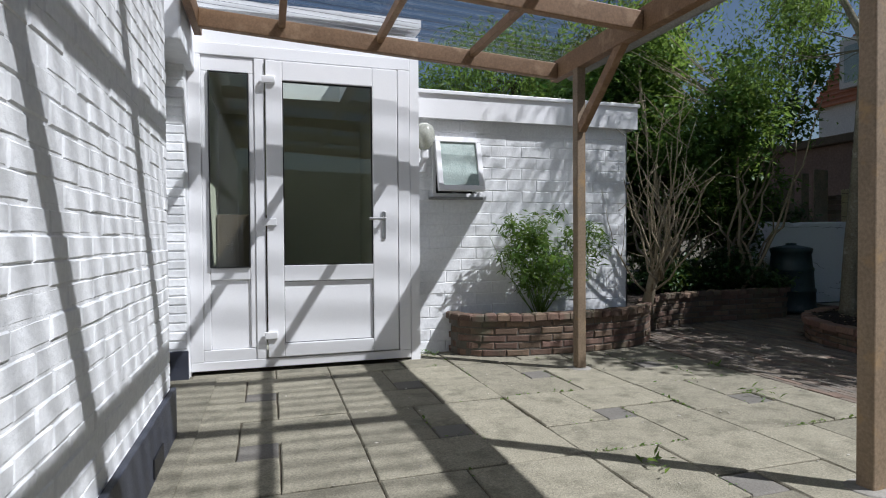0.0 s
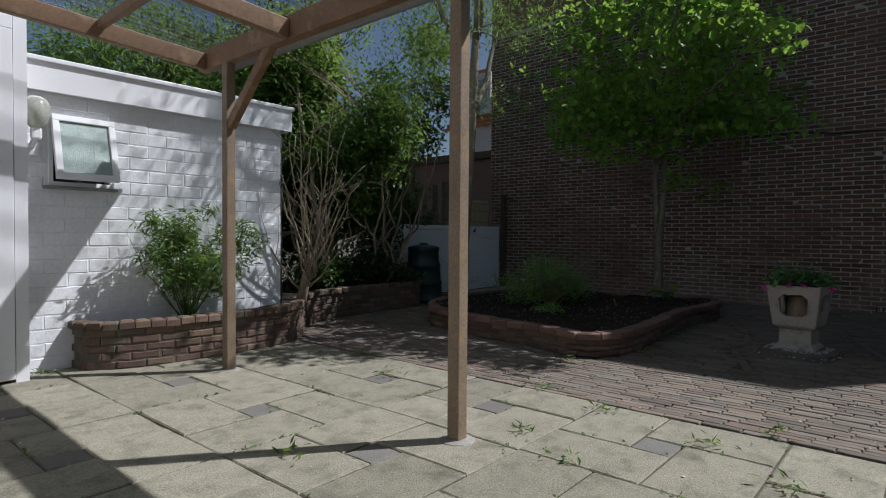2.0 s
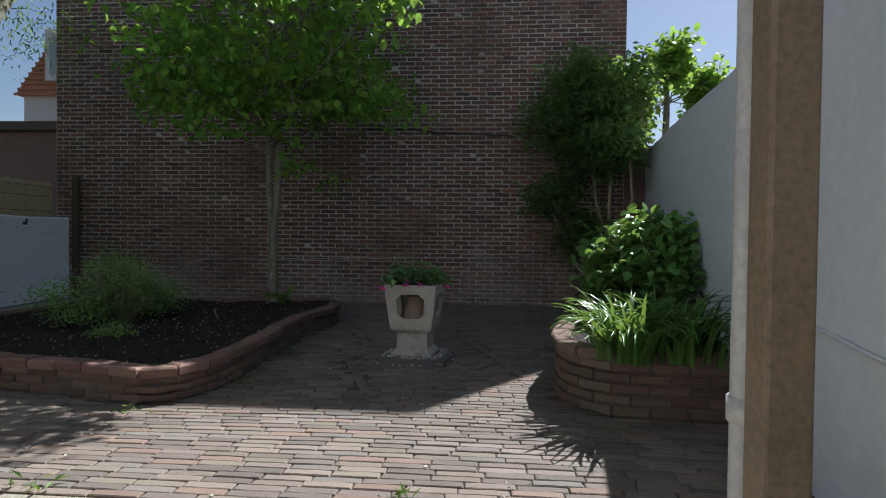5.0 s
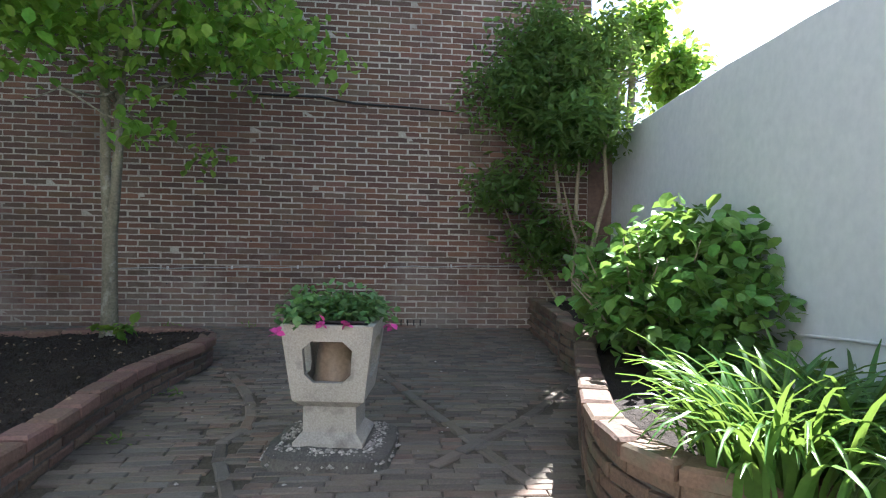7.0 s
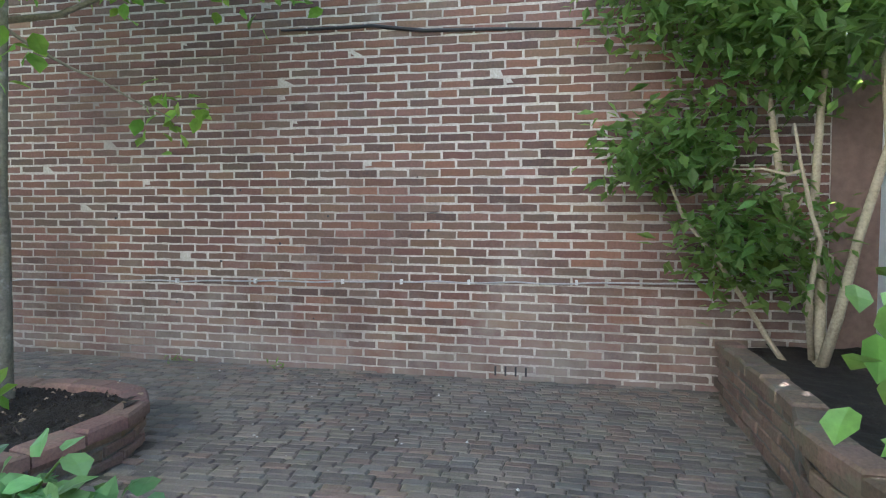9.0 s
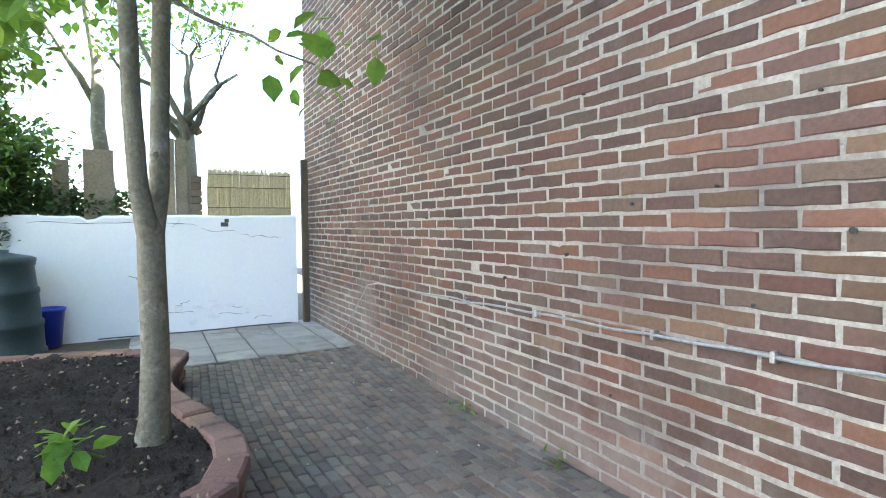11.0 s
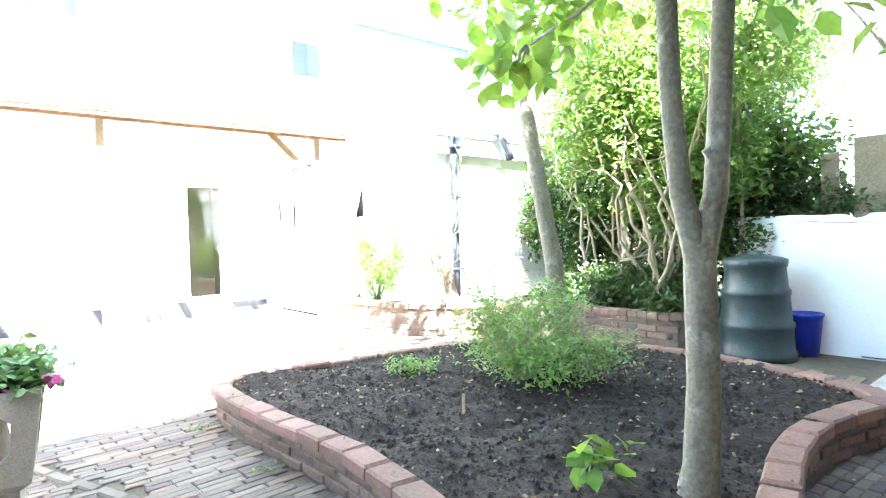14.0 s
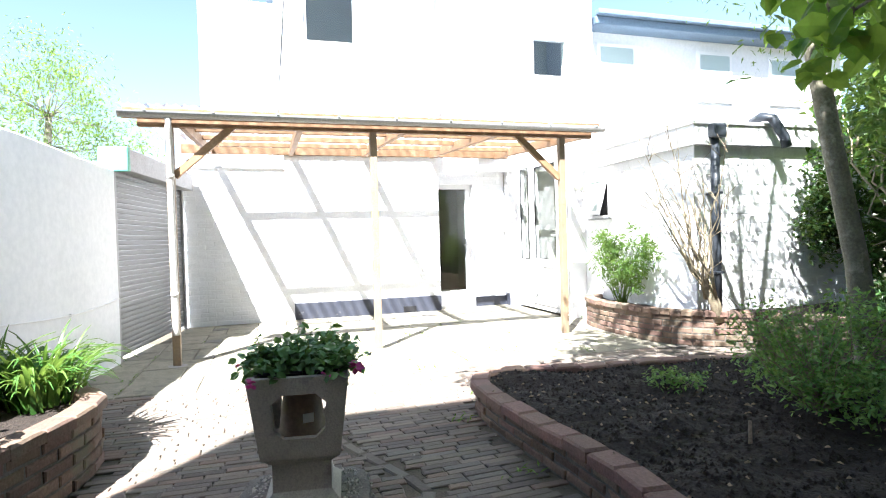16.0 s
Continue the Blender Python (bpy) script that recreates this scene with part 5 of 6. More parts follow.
# wood chips and pale bits on the compost
rnd = random.Random(12)
vs, fs = [], []
while len(fs) < 1500:
    x, y = rnd.uniform(4.6, 7.8), rnd.uniform(2.2, 5.0)
    if not inside(POLY2, x, y):
        continue
    a, l, w = rnd.uniform(0, 6.28), rnd.uniform(0.004, 0.014), rnd.uniform(0.003, 0.006)
    z = gz(x) + 0.21 + rnd.uniform(-0.015, 0.02)
    o = len(vs)
    c, s = math.cos(a), math.sin(a)
    for u, v, h in ((-l, -w, 0), (l, -w, 0.004), (l, w, 0.006), (-l, w, 0.002), (0, 0, 0.012)):
        vs.append((x + u * c - v * s, y + u * s + v * c, z + h))
    fs += [(o, o + 1, o + 4), (o + 1, o + 2, o + 4), (o + 2, o + 3, o + 4), (o + 3, o, o + 4)]
chips = tagged(part("wood_chips", mesh_of("wood_chips", vs, fs, M["chip"]), None, None), "scattered pale wood chips on the compost", "wood chips", kind="stuff")

vs, fs = [], []
while len(fs) < 32000:
    x, y = rnd.uniform(4.6, 7.8), rnd.uniform(2.2, 5.0)
    if not inside(POLY2, x, y) or not inside(POLY2, x + 0.1, y) or not inside(POLY2, x - 0.1, y) or not inside(POLY2, x, y + 0.1) or not inside(POLY2, x, y - 0.1):
        continue
    q, o = rnd.uniform(0.003, 0.007) + 0.011 * rnd.random() ** 4, len(vs)
    c0 = Vector((x, y, gz(x) + 0.185 + noise.noise(Vector((x * 3.1, y * 3.1, 2))) * 0.045))
    for p in ((1, 0, 0), (-1, 0, 0), (0, 1, 0), (0, -1, 0), (0, 0, 1)):
        vs.append(c0 + Vector((p[0] * rnd.uniform(0.6, 1.5), p[1] * rnd.uniform(0.6, 1.5), p[2] * rnd.uniform(0.6, 1.3))) * q)
    fs += [tuple(o + k for k in f) for f in ((0, 2, 4), (2, 1, 4), (1, 3, 4), (3, 0, 4))]
tagged(part("soil_clods", mesh_of("soil_clods", vs, fs, M["soil"]), None, None), "loose dark clods of compost on the kidney bed", "soil", kind="stuff")
stick = thing("wood_stick", (6.35, 2.95, 0.23), "pale broken stick stuck in the compost", "stick")
part("stick", beam((6.35, 2.95, 0.2), (6.32, 2.98, 0.31), 0.016, 0.012, 0.002), M["chip"], stick)

# ---- concrete planter ----
PC = Vector((5.82, 1.143, gz(5.82)))
pt = Matrix.Translation(PC) @ pose(0, 0, 0, 0, 0, -7) @ Matrix.Diagonal((1.0, 1.0, 1.06, 1))
planter = thing("stone_planter", tuple(PC), "square cast-concrete planter on a pedestal with octagonal openings", "planter")


def taper(rings, material, name, parent, turn, label="", caps=(True, True)):
    """A square shape from (half width, z) rings."""
    vs, fs = [], []
    for h, z in rings:
        vs += [turn @ Vector(p) for p in ((-h, -h, z), (h, -h, z), (h, h, z), (-h, h, z))]
    for i in range(len(rings) - 1):
        for k in range(4):
            n = (k + 1) % 4
            fs.append((i * 4 + k, i * 4 + n, i * 4 + 4 + n, i * 4 + 4 + k))
    if caps[0]:
        fs.append((3, 2, 1, 0))
    if caps[1]:
        o = len(vs) - 4
        fs.append((o, o + 1, o + 2, o + 3))
    return part(name, mesh_of(name, vs, fs, material), None, parent, label)


taper([(0.15, 0.05), (0.15, 0.065), (0.115, 0.10), (0.115, 0.205), (0.152, 0.235), (0.156, 0.25)], M["concrete"], "pedestal", planter, pt)
# four sides with octagonal holes
for q in range(4):
    rot = pt @ pose(0, 0, 0, 0, 0, 90 * q)
    lo, hi, z0, z1, th = 0.156, 0.195, 0.25, 0.545, 0.032
    oct_ = [(-0.062, 0.312), (-0.098, 0.345), (-0.105, 0.445), (-0.066, 0.48), (0.066, 0.48), (0.105, 0.445), (0.098, 0.345), (0.062, 0.312)]

    def at(u, z, inner):
        h = lo + (hi - lo) * (z - z0) / (z1 - z0) - (th if inner else 0)
        return rot @ Vector((u, -h, z))

    def edge(z, s, inner):
        h = lo + (hi - lo) * (z - z0) / (z1 - z0) - (th if inner else 0)
        return s * h
    vs, fs = [], []
    for inner in (False, True):
        outer = [(edge(z0, -1, inner), z0), (edge(0.335, -1, inner), 0.335), (edge(0.445, -1, inner), 0.445), (edge(z1, -1, inner), z1), (edge(z1, 1, inner), z1), (edge(0.445, 1, inner), 0.445), (edge(0.335, 1, inner), 0.335), (edge(z0, 1, inner), z0)]
        vs += [at(u, z, inner) for u, z in outer] + [at(u, z, inner) for u, z in oct_]
    for k in range(8):
        n = (k + 1) % 8
        fs.append((k, 8 + k, 8 + n, n))
        fs.append((16 + k, 16 + n, 24 + n, 24 + k))
        fs.append((8 + k, 24 + k, 24 + n, 8 + n))
    fs.append((3, 19, 20, 4))
    part("side_panel", mesh_of("side_panel", vs, fs, M["concrete"]), None, planter)
taper([(0.155, 0.252), (0.155, 0.27)], M["concrete"], "floor_slab", planter, pt)
base = thing("pebble_base", tuple(PC), "rough pebble-dash concrete footing under the planter", "footing")
vs, fs = [], []
for i, (h, z) in enumerate(((0.29, -0.03), (0.27, 0.035), (0.22, 0.05), (0.0, 0.052))):
    for k in range(28):
        a = 2 * math.pi * k / 28
        sq = 1 / max(abs(math.cos(a)), abs(math.sin(a))) ** 0.75
        rr = h * sq * (1 + 0.05 * noise.noise(Vector((k * 0.9, i * 2.0, 0))))
        vs.append(pt @ Vector((rr * math.cos(a), rr * math.sin(a), z + 0.01 * noise.noise(Vector((k * 1.3, i, 4))))))
for i in range(3):
    for k in range(28):
        n = (k + 1) % 28
        fs.append((i * 28 + k, i * 28 + n, i * 28 + 28 + n, i * 28 + 28 + k))
part("footing", mesh_of("footing", vs, fs, M["pebble_mix"]), None, base)
vs, fs = [], []
rnd = random.Random(2)
for i in range(620):
    a, h = rnd.uniform(0, 6.28), rnd.uniform(0.17, 0.285)
    sq = 1 / max(abs(math.cos(a)), abs(math.sin(a))) ** 0.75
    c = pt @ Vector((h * sq * math.cos(a), h * sq * math.sin(a), 0.05 - max(0, h - 0.215) * 0.55))
    s = rnd.uniform(0.005, 0.013)
    o = len(vs)
    for p in ((1, 0, 0), (-1, 0, 0), (0, 1, 0), (0, -1, 0), (0, 0, 0.8), (0, 0, -0.8)):
        vs.append(c + Vector(p) * s * rnd.uniform(0.7, 1.2))
    fs += [tuple(o + k for k in f) for f in ((0, 2, 4), (2, 1, 4), (1, 3, 4), (3, 0, 4), (2, 0, 5), (1, 2, 5), (3, 1, 5), (0, 3, 5))]
tagged(part("pebbles", mesh_of("pebbles", vs, fs, M["pebble"]), None, base), "", kind="stuff")
pot = thing("flower_pot", tuple(pt @ Vector((0, 0, 0.27))), "upturned tan plastic flower pot inside the planter", "flower pot")
c = pt @ Vector((0.0, 0, 0.27))
vs, fs = lathe([(0.0, 0.0), (0.102, 0.0), (0.102, 0.035), (0.096, 0.04), (0.074, 0.195), (0.07, 0.2), (0.0, 0.2)], c, 28)
part("pot", mesh_of("pot", vs, fs, M["pot"], True), None, pot)
lbl = Matrix.Translation(c) @ pose(0, 0, 0, 0, 0, 12)
part("price_label", box(0.0885, 0.0925, -0.022, 0.022, 0.082, 0.118, 0.0, turn=lbl), M["inside_white"], pot, "small white label")
trough = thing("plant_trough", tuple(pt @ Vector((0, 0, 0.48))), "dark plastic plant trough set in the top of the planter", "plant pot")
taper([(0.125, 0.475), (0.148, 0.55), (0.152, 0.552), (0.152, 0.558), (0.142, 0.558), (0.138, 0.53)], M["gasket"], "trough", trough, pt)
flower = thing("pot_plant", tuple(c), "leafy bedding plants with magenta flowers in the planter", "plant")
TOP = c.z + 0.295
sp = clumps([((c.x, c.y, TOP + 0.035), (0.19, 0.2, 0.05)), ((c.x - 0.09, c.y + 0.12, TOP + 0.03), (0.14, 0.12, 0.055)), ((c.x + 0.05, c.y - 0.12, TOP + 0.04), (0.14, 0.12, 0.06)), ((c.x + 0.12, c.y + 0.12, TOP + 0.03), (0.12, 0.12, 0.05))], 190, 0.026, 7, 5, 0.2)
rnd = random.Random(4)
lines = []
for i in range(26):
    a = i * 2.39996
    r = rnd.uniform(0.04, 0.23)
    foot = tuple(c + Vector((0.4 * r * math.cos(a), 0.4 * r * math.sin(a), 0.28)))
    tip = (c.x + r * math.cos(a), c.y + r * math.sin(a), TOP + rnd.uniform(0.05, 0.15) - 0.25 * max(0, r - 0.14))
    ln = wander(foot, tip, 5, 0.01, i)
    lines.append((ln, [0.0035, 0.0033, 0.003, 0.0026, 0.002, 0.0015]))
    sp = np.concatenate([sp, [(q[0] + rnd.gauss(0, 0.012), q[1] + rnd.gauss(0, 0.012), q[2]) for q in ln[2:] for _ in range(3)]])
sp[:, 2] = np.maximum(sp[:, 2], TOP - 0.03)
part("foliage", leaf_mesh("leaves", sp, 0.043, M["leaf_pot"], "broad", 0.1, 1), None, flower)
for line in lines:
    part("stem", tubes("stem", [line], M["leaf_mid"], 4), None, flower)
for q in ((-0.26, 0.21, -0.02), (-0.2, -0.06, 0.0), (-0.15, -0.24, -0.005), (0.2, 0.1, -0.005), (0.23, -0.2, 0.0), (0.2, 0.2, 0.02), (-0.21, 0.04, 0.01)):
    w = Vector((c.x, c.y, TOP)) + Vector(q)
    part("flower", leaf_mesh("flower", [tuple(w + Vector((rnd.uniform(-0.006, 0.006), rnd.uniform(-0.006, 0.006), rnd.uniform(-0.01, 0.01)))) for _ in range(9)], 0.036, M["petal"], "broad", 0.1, rnd.randrange(99)), None, flower, "magenta flower")

# ---- trees and shrubs ----
def tree(name, base, label, category, stems, blobs, count, clump, per, size, leaf, kind="small", bark="bark", seed=0, shell=0.45, droop=0.35, leaf_label="", twigs=0):
    """stems: (points, radii); a crown of leaves in clumps inside the blobs, with twigs out to some of the clumps."""
    t = thing(name, base, label, category)
    for k, (pts, radii) in enumerate(stems):
        part("trunk" if k == 0 else "limb", tubes("wood", [(pts, radii)], M[bark], 9 if k < 3 else 6), None, t)
    if blobs:
        sp = clumps(blobs, count, clump, per, seed, shell)
        part("crown", leaf_mesh("crown", sp, size, M[leaf], kind, droop, seed), None, t, leaf_label)
        if twigs:
            rs = random.Random(seed)
            ends = [sp[i] for i in range(0, len(sp), max(1, len(sp) // twigs))]
            joints = [Vector(p) for pts, _ in stems for p in pts[len(pts) // 2:]]
            lines = []
            for i, e in enumerate(ends):
                e = Vector(e)
                j = min(joints, key=lambda q: (q - e).length + rs.random() * 0.25)
                lines.append((wander(tuple(j), tuple(e), 4, 0.03, i), [0.010, 0.008, 0.006, 0.004, 0.002]))
            for line in lines:
                part("twig", tubes("twig", [line], M[bark], 4), None, t)
    return t


def stem(a, b, r0, r1, n=6, wob=0.03, seed=0):
    pts = wander(a, b, n, wob, seed)
    return pts, [r0 + (r1 - r0) * i / n for i in range(n + 1)]


# forked lime tree in the kidney bed
TA = (7.52, 2.93)
tree("lime_tree", (*TA, 0.2), "young forked lime tree with smooth grey bark and large leaves", "tree",
     [([(7.51, 2.915, 0.15), (7.52, 2.92, 0.22), (7.53, 2.925, 0.32), (7.54, 2.93, 0.6), (7.535, 2.93, 0.9), (7.535, 2.93, 1.04), (7.535, 2.93, 1.1)], [0.085, 0.07, 0.058, 0.052, 0.051, 0.05, 0.03]),
      ([(7.533, 2.925, 0.9), (7.525, 2.915, 1.04), (7.5, 2.885, 1.2), (7.485, 2.86, 1.5), (7.48, 2.845, 2.0), (7.445, 2.805, 2.6), (7.385, 2.745, 3.4), (7.325, 2.645, 4.2)], [0.03, 0.042, 0.036, 0.034, 0.032, 0.028, 0.02, 0.008]),
      ([(7.537, 2.933, 0.9), (7.545, 2.94, 1.04), (7.57, 2.97, 1.2), (7.58, 2.99, 1.5), (7.6, 3.005, 2.0), (7.625, 3.045, 2.6), (7.725, 3.095, 3.4), (7.775, 3.145, 4.2)], [0.03, 0.042, 0.038, 0.036, 0.034, 0.03, 0.02, 0.008]),
      stem((7.575, 2.985, 1.28), (7.555, 2.945, 1.34), 0.022, 0.017, 2, 0.003, 3),
      stem((7.605, 3.015, 2.0), (8.125, 1.945, 2.5), 0.018, 0.005, 5, 0.03, 4), stem((7.475, 2.845, 2.0), (6.725, 2.445, 2.35), 0.018, 0.005, 5, 0.03, 5),
      stem((7.485, 2.845, 1.9), (6.625, 3.445, 2.3), 0.016, 0.005, 5, 0.03, 6), stem((7.605, 3.005, 2.2), (8.125, 3.945, 2.7), 0.018, 0.005, 5, 0.03, 7), stem((7.475, 2.845, 2.3), (6.925, 1.945, 2.7), 0.016, 0.005, 5, 0.03, 8), stem((7.48, 2.845, 2.05), (6.725, 2.965, 1.75), 0.012, 0.004, 5, 0.03, 9), stem((7.595, 3.005, 2.0), (8.045, 2.425, 1.6), 0.01, 0.003, 5, 0.02, 10), stem((7.46, 2.72, 2.5), (6.05, 2.3, 3.0), 0.016, 0.004, 6, 0.04, 14), stem((7.46, 2.72, 2.45), (6.05, 1.5, 2.8), 0.016, 0.004, 6, 0.04, 15), stem((7.42, 2.68, 3.2), (6.2, 2.2, 4.6), 0.02, 0.006, 6, 0.05, 12), stem((7.45, 2.7, 2.9), (6.8, 0.9, 4.2), 0.018, 0.005, 6, 0.05, 13)],
     [((7.4, 3.0, 3.4), (1.4, 1.5, 1.2)), ((7.1, 2.35, 2.6), (0.75, 0.8, 0.5)), ((8.0, 2.05, 2.6), (0.45, 0.6, 0.4)), ((6.8, 3.4, 2.55), (0.85, 0.8, 0.4)), ((8.1, 3.8, 2.75), (0.45, 0.5, 0.35)), ((7.8, 2.4, 2.35), (0.3, 0.5, 0.22)),
      ((7.3, 3.75, 2.4), (0.5, 0.6, 0.26)), ((7.25, 1.6, 2.3), (0.45, 0.5, 0.2)), ((7.1, 2.9, 2.2), (0.4, 0.5, 0.2)), ((7.1, 2.55, 1.75), (0.16, 0.2, 0.22)), ((8.05, 2.4, 1.66), (0.16, 0.18, 0.1)), ((6.6, 3.2, 2.15), (0.35, 0.4, 0.28)),
      ((6.4, 2.2, 4.3), (0.9, 0.8, 0.5)), ((5.9, 2.5, 4.7), (0.8, 0.8, 0.4)), ((7.0, 1.2, 4.0), (0.6, 0.6, 0.35)), ((6.6, 0.7, 4.3), (0.35, 0.35, 0.2)), ((6.05, 1.45, 2.75), (0.28, 0.25, 0.22)), ((6.0, 1.75, 3.0), (0.3, 0.3, 0.25)), ((6.05, 2.35, 2.95), (0.35, 0.35, 0.3)), ((6.2, 2.0, 3.3), (0.45, 0.5, 0.3))],
     1050, 0.09, 10, 0.088, "leaf_lime", "broad", "bark", 11, 0.35, 0.55, "large heart-shaped lime leaves", 60)
shoot = thing("lime_shoot", (7.345, 2.795, 0.2), "low leafy shoot at the foot of the lime tree", "plant")
part("foliage", leaf_mesh("leaves", clumps([((7.255, 2.745, 0.34), (0.095, 0.175, 0.035))], 12, 0.03, 2, 3, 0.2), 0.085, M["leaf_lime"], "broad", 0.05, 4), None, shoot)
part("stem", tubes("stem", [(wander((7.495, 2.895, 0.22), (7.205, 2.725, 0.34), 4, 0.01, 2), [0.005] * 5)], M["leaf_mid"], 4), None, shoot)

# tall leaning tree at the back of the kidney bed
tree("rowan_tree", (5.64, 4.6, 0.15), "tall leaning tree with smooth grey trunk and feathery leaves", "tree",
     [([(5.64, 4.6, 0.1), (5.64, 4.6, 0.3), (5.61, 4.55, 0.9), (5.56, 4.46, 1.5), (5.51, 4.38, 2.1), (5.46, 4.31, 2.7), (5.42, 4.24, 3.3)], [0.1, 0.08, 0.068, 0.063, 0.06, 0.054, 0.042]),
      stem((5.49, 4.35, 2.4), (6.3, 4.5, 3.9), 0.045, 0.015, 6, 0.03, 1), stem((5.46, 4.31, 2.7), (5.1, 5.0, 4.4), 0.04, 0.012, 6, 0.04, 2), stem((5.5, 4.36, 2.3), (6.2, 4.8, 3.2), 0.03, 0.01, 6, 0.03, 3),
      stem((5.43, 4.25, 3.2), (5.6, 4.1, 4.8), 0.04, 0.01, 6, 0.04, 4), stem((5.44, 4.28, 3.0), (4.6, 3.7, 4.9), 0.035, 0.01, 6, 0.04, 5)],
     [((6.0, 4.5, 4.3), (1.3, 1.2, 0.9)), ((5.2, 5.2, 4.2), (1.0, 0.9, 0.8)), ((5.8, 3.9, 3.4), (0.8, 0.6, 0.4)), ((5.0, 4.4, 3.3), (0.6, 0.6, 0.5)), ((5.1, 3.7, 5.3), (1.4, 1.2, 0.8)), ((5.3, 3.6, 5.2), (1.2, 1.0, 0.6)), ((4.65, 3.9, 4.4), (0.7, 0.6, 0.35)), ((4.5, 4.2, 3.9), (0.5, 0.5, 0.25)), ((5.7, 4.9, 3.7), (0.7, 0.7, 0.5)), ((5.1, 5.0, 2.9), (0.7, 0.6, 0.6)), ((5.7, 5.3, 3.3), (0.5, 0.5, 0.45)), ((5.9, 4.2, 2.5), (0.45, 0.4, 0.3))],
     1700, 0.12, 12, 0.055, "leaf_mid", "long", "bark", 21, 0.3, 0.5, "small feathery leaflets", 70)

# bare multi-stemmed shrub at the corner of the shed bed
rnd = random.Random(6)
lines = []
bx, by = 3.75, 5.2
root = [(bx, by, 0.25), (bx + 0.005, by - 0.05, 0.42), (bx - 0.01, by - 0.16, 0.66)]
for i in range(17):
    a = i * 2.4 + rnd.uniform(0, 6.28)
    sp_ = rnd.uniform(0.1, 0.55)
    h = rnd.uniform(1.3, 2.6) - sp_ * 0.9
    top = (bx - 0.03 + sp_ * math.cos(a), by - 0.16 - 0.22 * h / 2 + sp_ * math.sin(a) * 1.1, h)
    z0 = rnd.uniform(0.44, 0.64)
    p = wander((bx - 0.01, by - 0.05 - 0.17 * (z0 - 0.42) / 0.24, z0), top, 6, 0.035, i)
    lines.append((p, [0.014, 0.011, 0.009, 0.007, 0.005, 0.0035, 0.002]))
    for k in range(4):
        q = p[rnd.randrange(2, 6)]
        e = (q[0] + rnd.uniform(-0.26, 0.26), q[1] + rnd.uniform(-0.22, 0.22), q[2] + rnd.uniform(0.05, 0.4))
        lines.append((wander(q, e, 3, 0.015, i * 7 + k), [0.004, 0.0034, 0.0026, 0.0015]))
bare = thing("bare_shrub", (bx, by, 0.3), "bare many-stemmed shrub with pale dry twigs", "shrub")
part("trunk", tubes("trunk", [(root, [0.06, 0.05, 0.045])], M["twig"], 8), None, bare)
for line in lines:
    part("branch", tubes("branch", [line], M["twig"], 5), None, bare)


def shrub(name, base, label, blobs, count, clump, per, size, leaf, kind, seed, stems=10, spread=0.3, height=0.6, bark="dark_bark", shell=0.3, category="shrub", thick=0.012, droop=0.2):
    """A shrub: several stems from the base and a body of leaves in clumps."""
    s = thing(name, base, label, category)
    rs = random.Random(seed)
    lines = []
    for i in range(stems):
        a = rs.uniform(0, 6.28)
        r = spread * rs.uniform(0.3, 1)
        lines.append((wander(base, (base[0] + r * math.cos(a), base[1] + r * math.sin(a), base[2] + height * rs.uniform(0.6, 1)), 5, 0.02, seed + i), [thick * f for f in (1, 0.85, 0.7, 0.55, 0.4, 0.25)]))
    for line in lines:
        part("stem", tubes("stem", [line], M[bark], 5), None, s)
    part("foliage", leaf_mesh("foliage", clumps(blobs, count, clump, per, seed, shell), size, M[leaf], kind, droop, seed), None, s)
    return s


rnd = random.Random(14)
GREEN = [((2.3, 4.93, 0.85), (0.2, 0.16, 0.26)), ((2.5, 4.97, 0.68), (0.26, 0.18, 0.26)), ((2.2, 4.9, 1.05), (0.12, 0.1, 0.14)), ((2.42, 4.95, 0.98), (0.14, 0.12, 0.16))]
for k in range(22):
    a, r = rnd.uniform(0, 6.28), rnd.uniform(0.1, 0.36)
    GREEN.append(((2.42 + 1.15 * r * math.cos(a) + 0.12, 4.93 + 0.5 * r * math.sin(a), rnd.uniform(0.6, 1.25)), (0.06, 0.05, 0.1)))
for x, z in ((2.86, 0.72), (2.92, 0.9), (3.02, 0.8), (3.05, 1.0), (2.95, 1.08), (3.12, 0.92), (2.82, 0.55)):
    GREEN.append(((x, 4.95, z), (0.08, 0.06, 0.1)))
shrub("green_shrub", (2.5, 4.97, 0.3), "bright green leafy shrub in the brick bed by the shed", GREEN,
      430, 0.035, 8, 0.07, "leaf_mid", "long", 31, 26, 0.52, 0.85, "leaf_mid", 0.15, "shrub", 0.006)
shrub("feathery_bush", (6.1, 3.65, 0.2), "rounded feathery yellow-green bush in the kidney bed", [((6.1, 3.65, 0.48), (0.38, 0.38, 0.26)), ((5.8, 3.85, 0.42), (0.3, 0.3, 0.2)), ((6.4, 3.55, 0.42), (0.28, 0.3, 0.18)), ((6.2, 3.8, 0.68), (0.2, 0.22, 0.16)), ((5.95, 3.5, 0.62), (0.16, 0.18, 0.14)), ((6.5, 3.9, 0.4), (0.2, 0.2, 0.14))],
      430, 0.055, 18, 0.034, "leaf_feather", "small", 41, 60, 0.48, 0.62, "twig", 0.35, "bush", 0.005)
shrub("weed_bush", (5.5, 3.35, 0.18), "small low weed on the compost", [((5.45, 3.3, 0.26), (0.18, 0.2, 0.07))], 60, 0.02, 8, 0.03, "leaf_feather", "small", 43, 8, 0.15, 0.1, "twig", 0.2, "plant", 0.003)
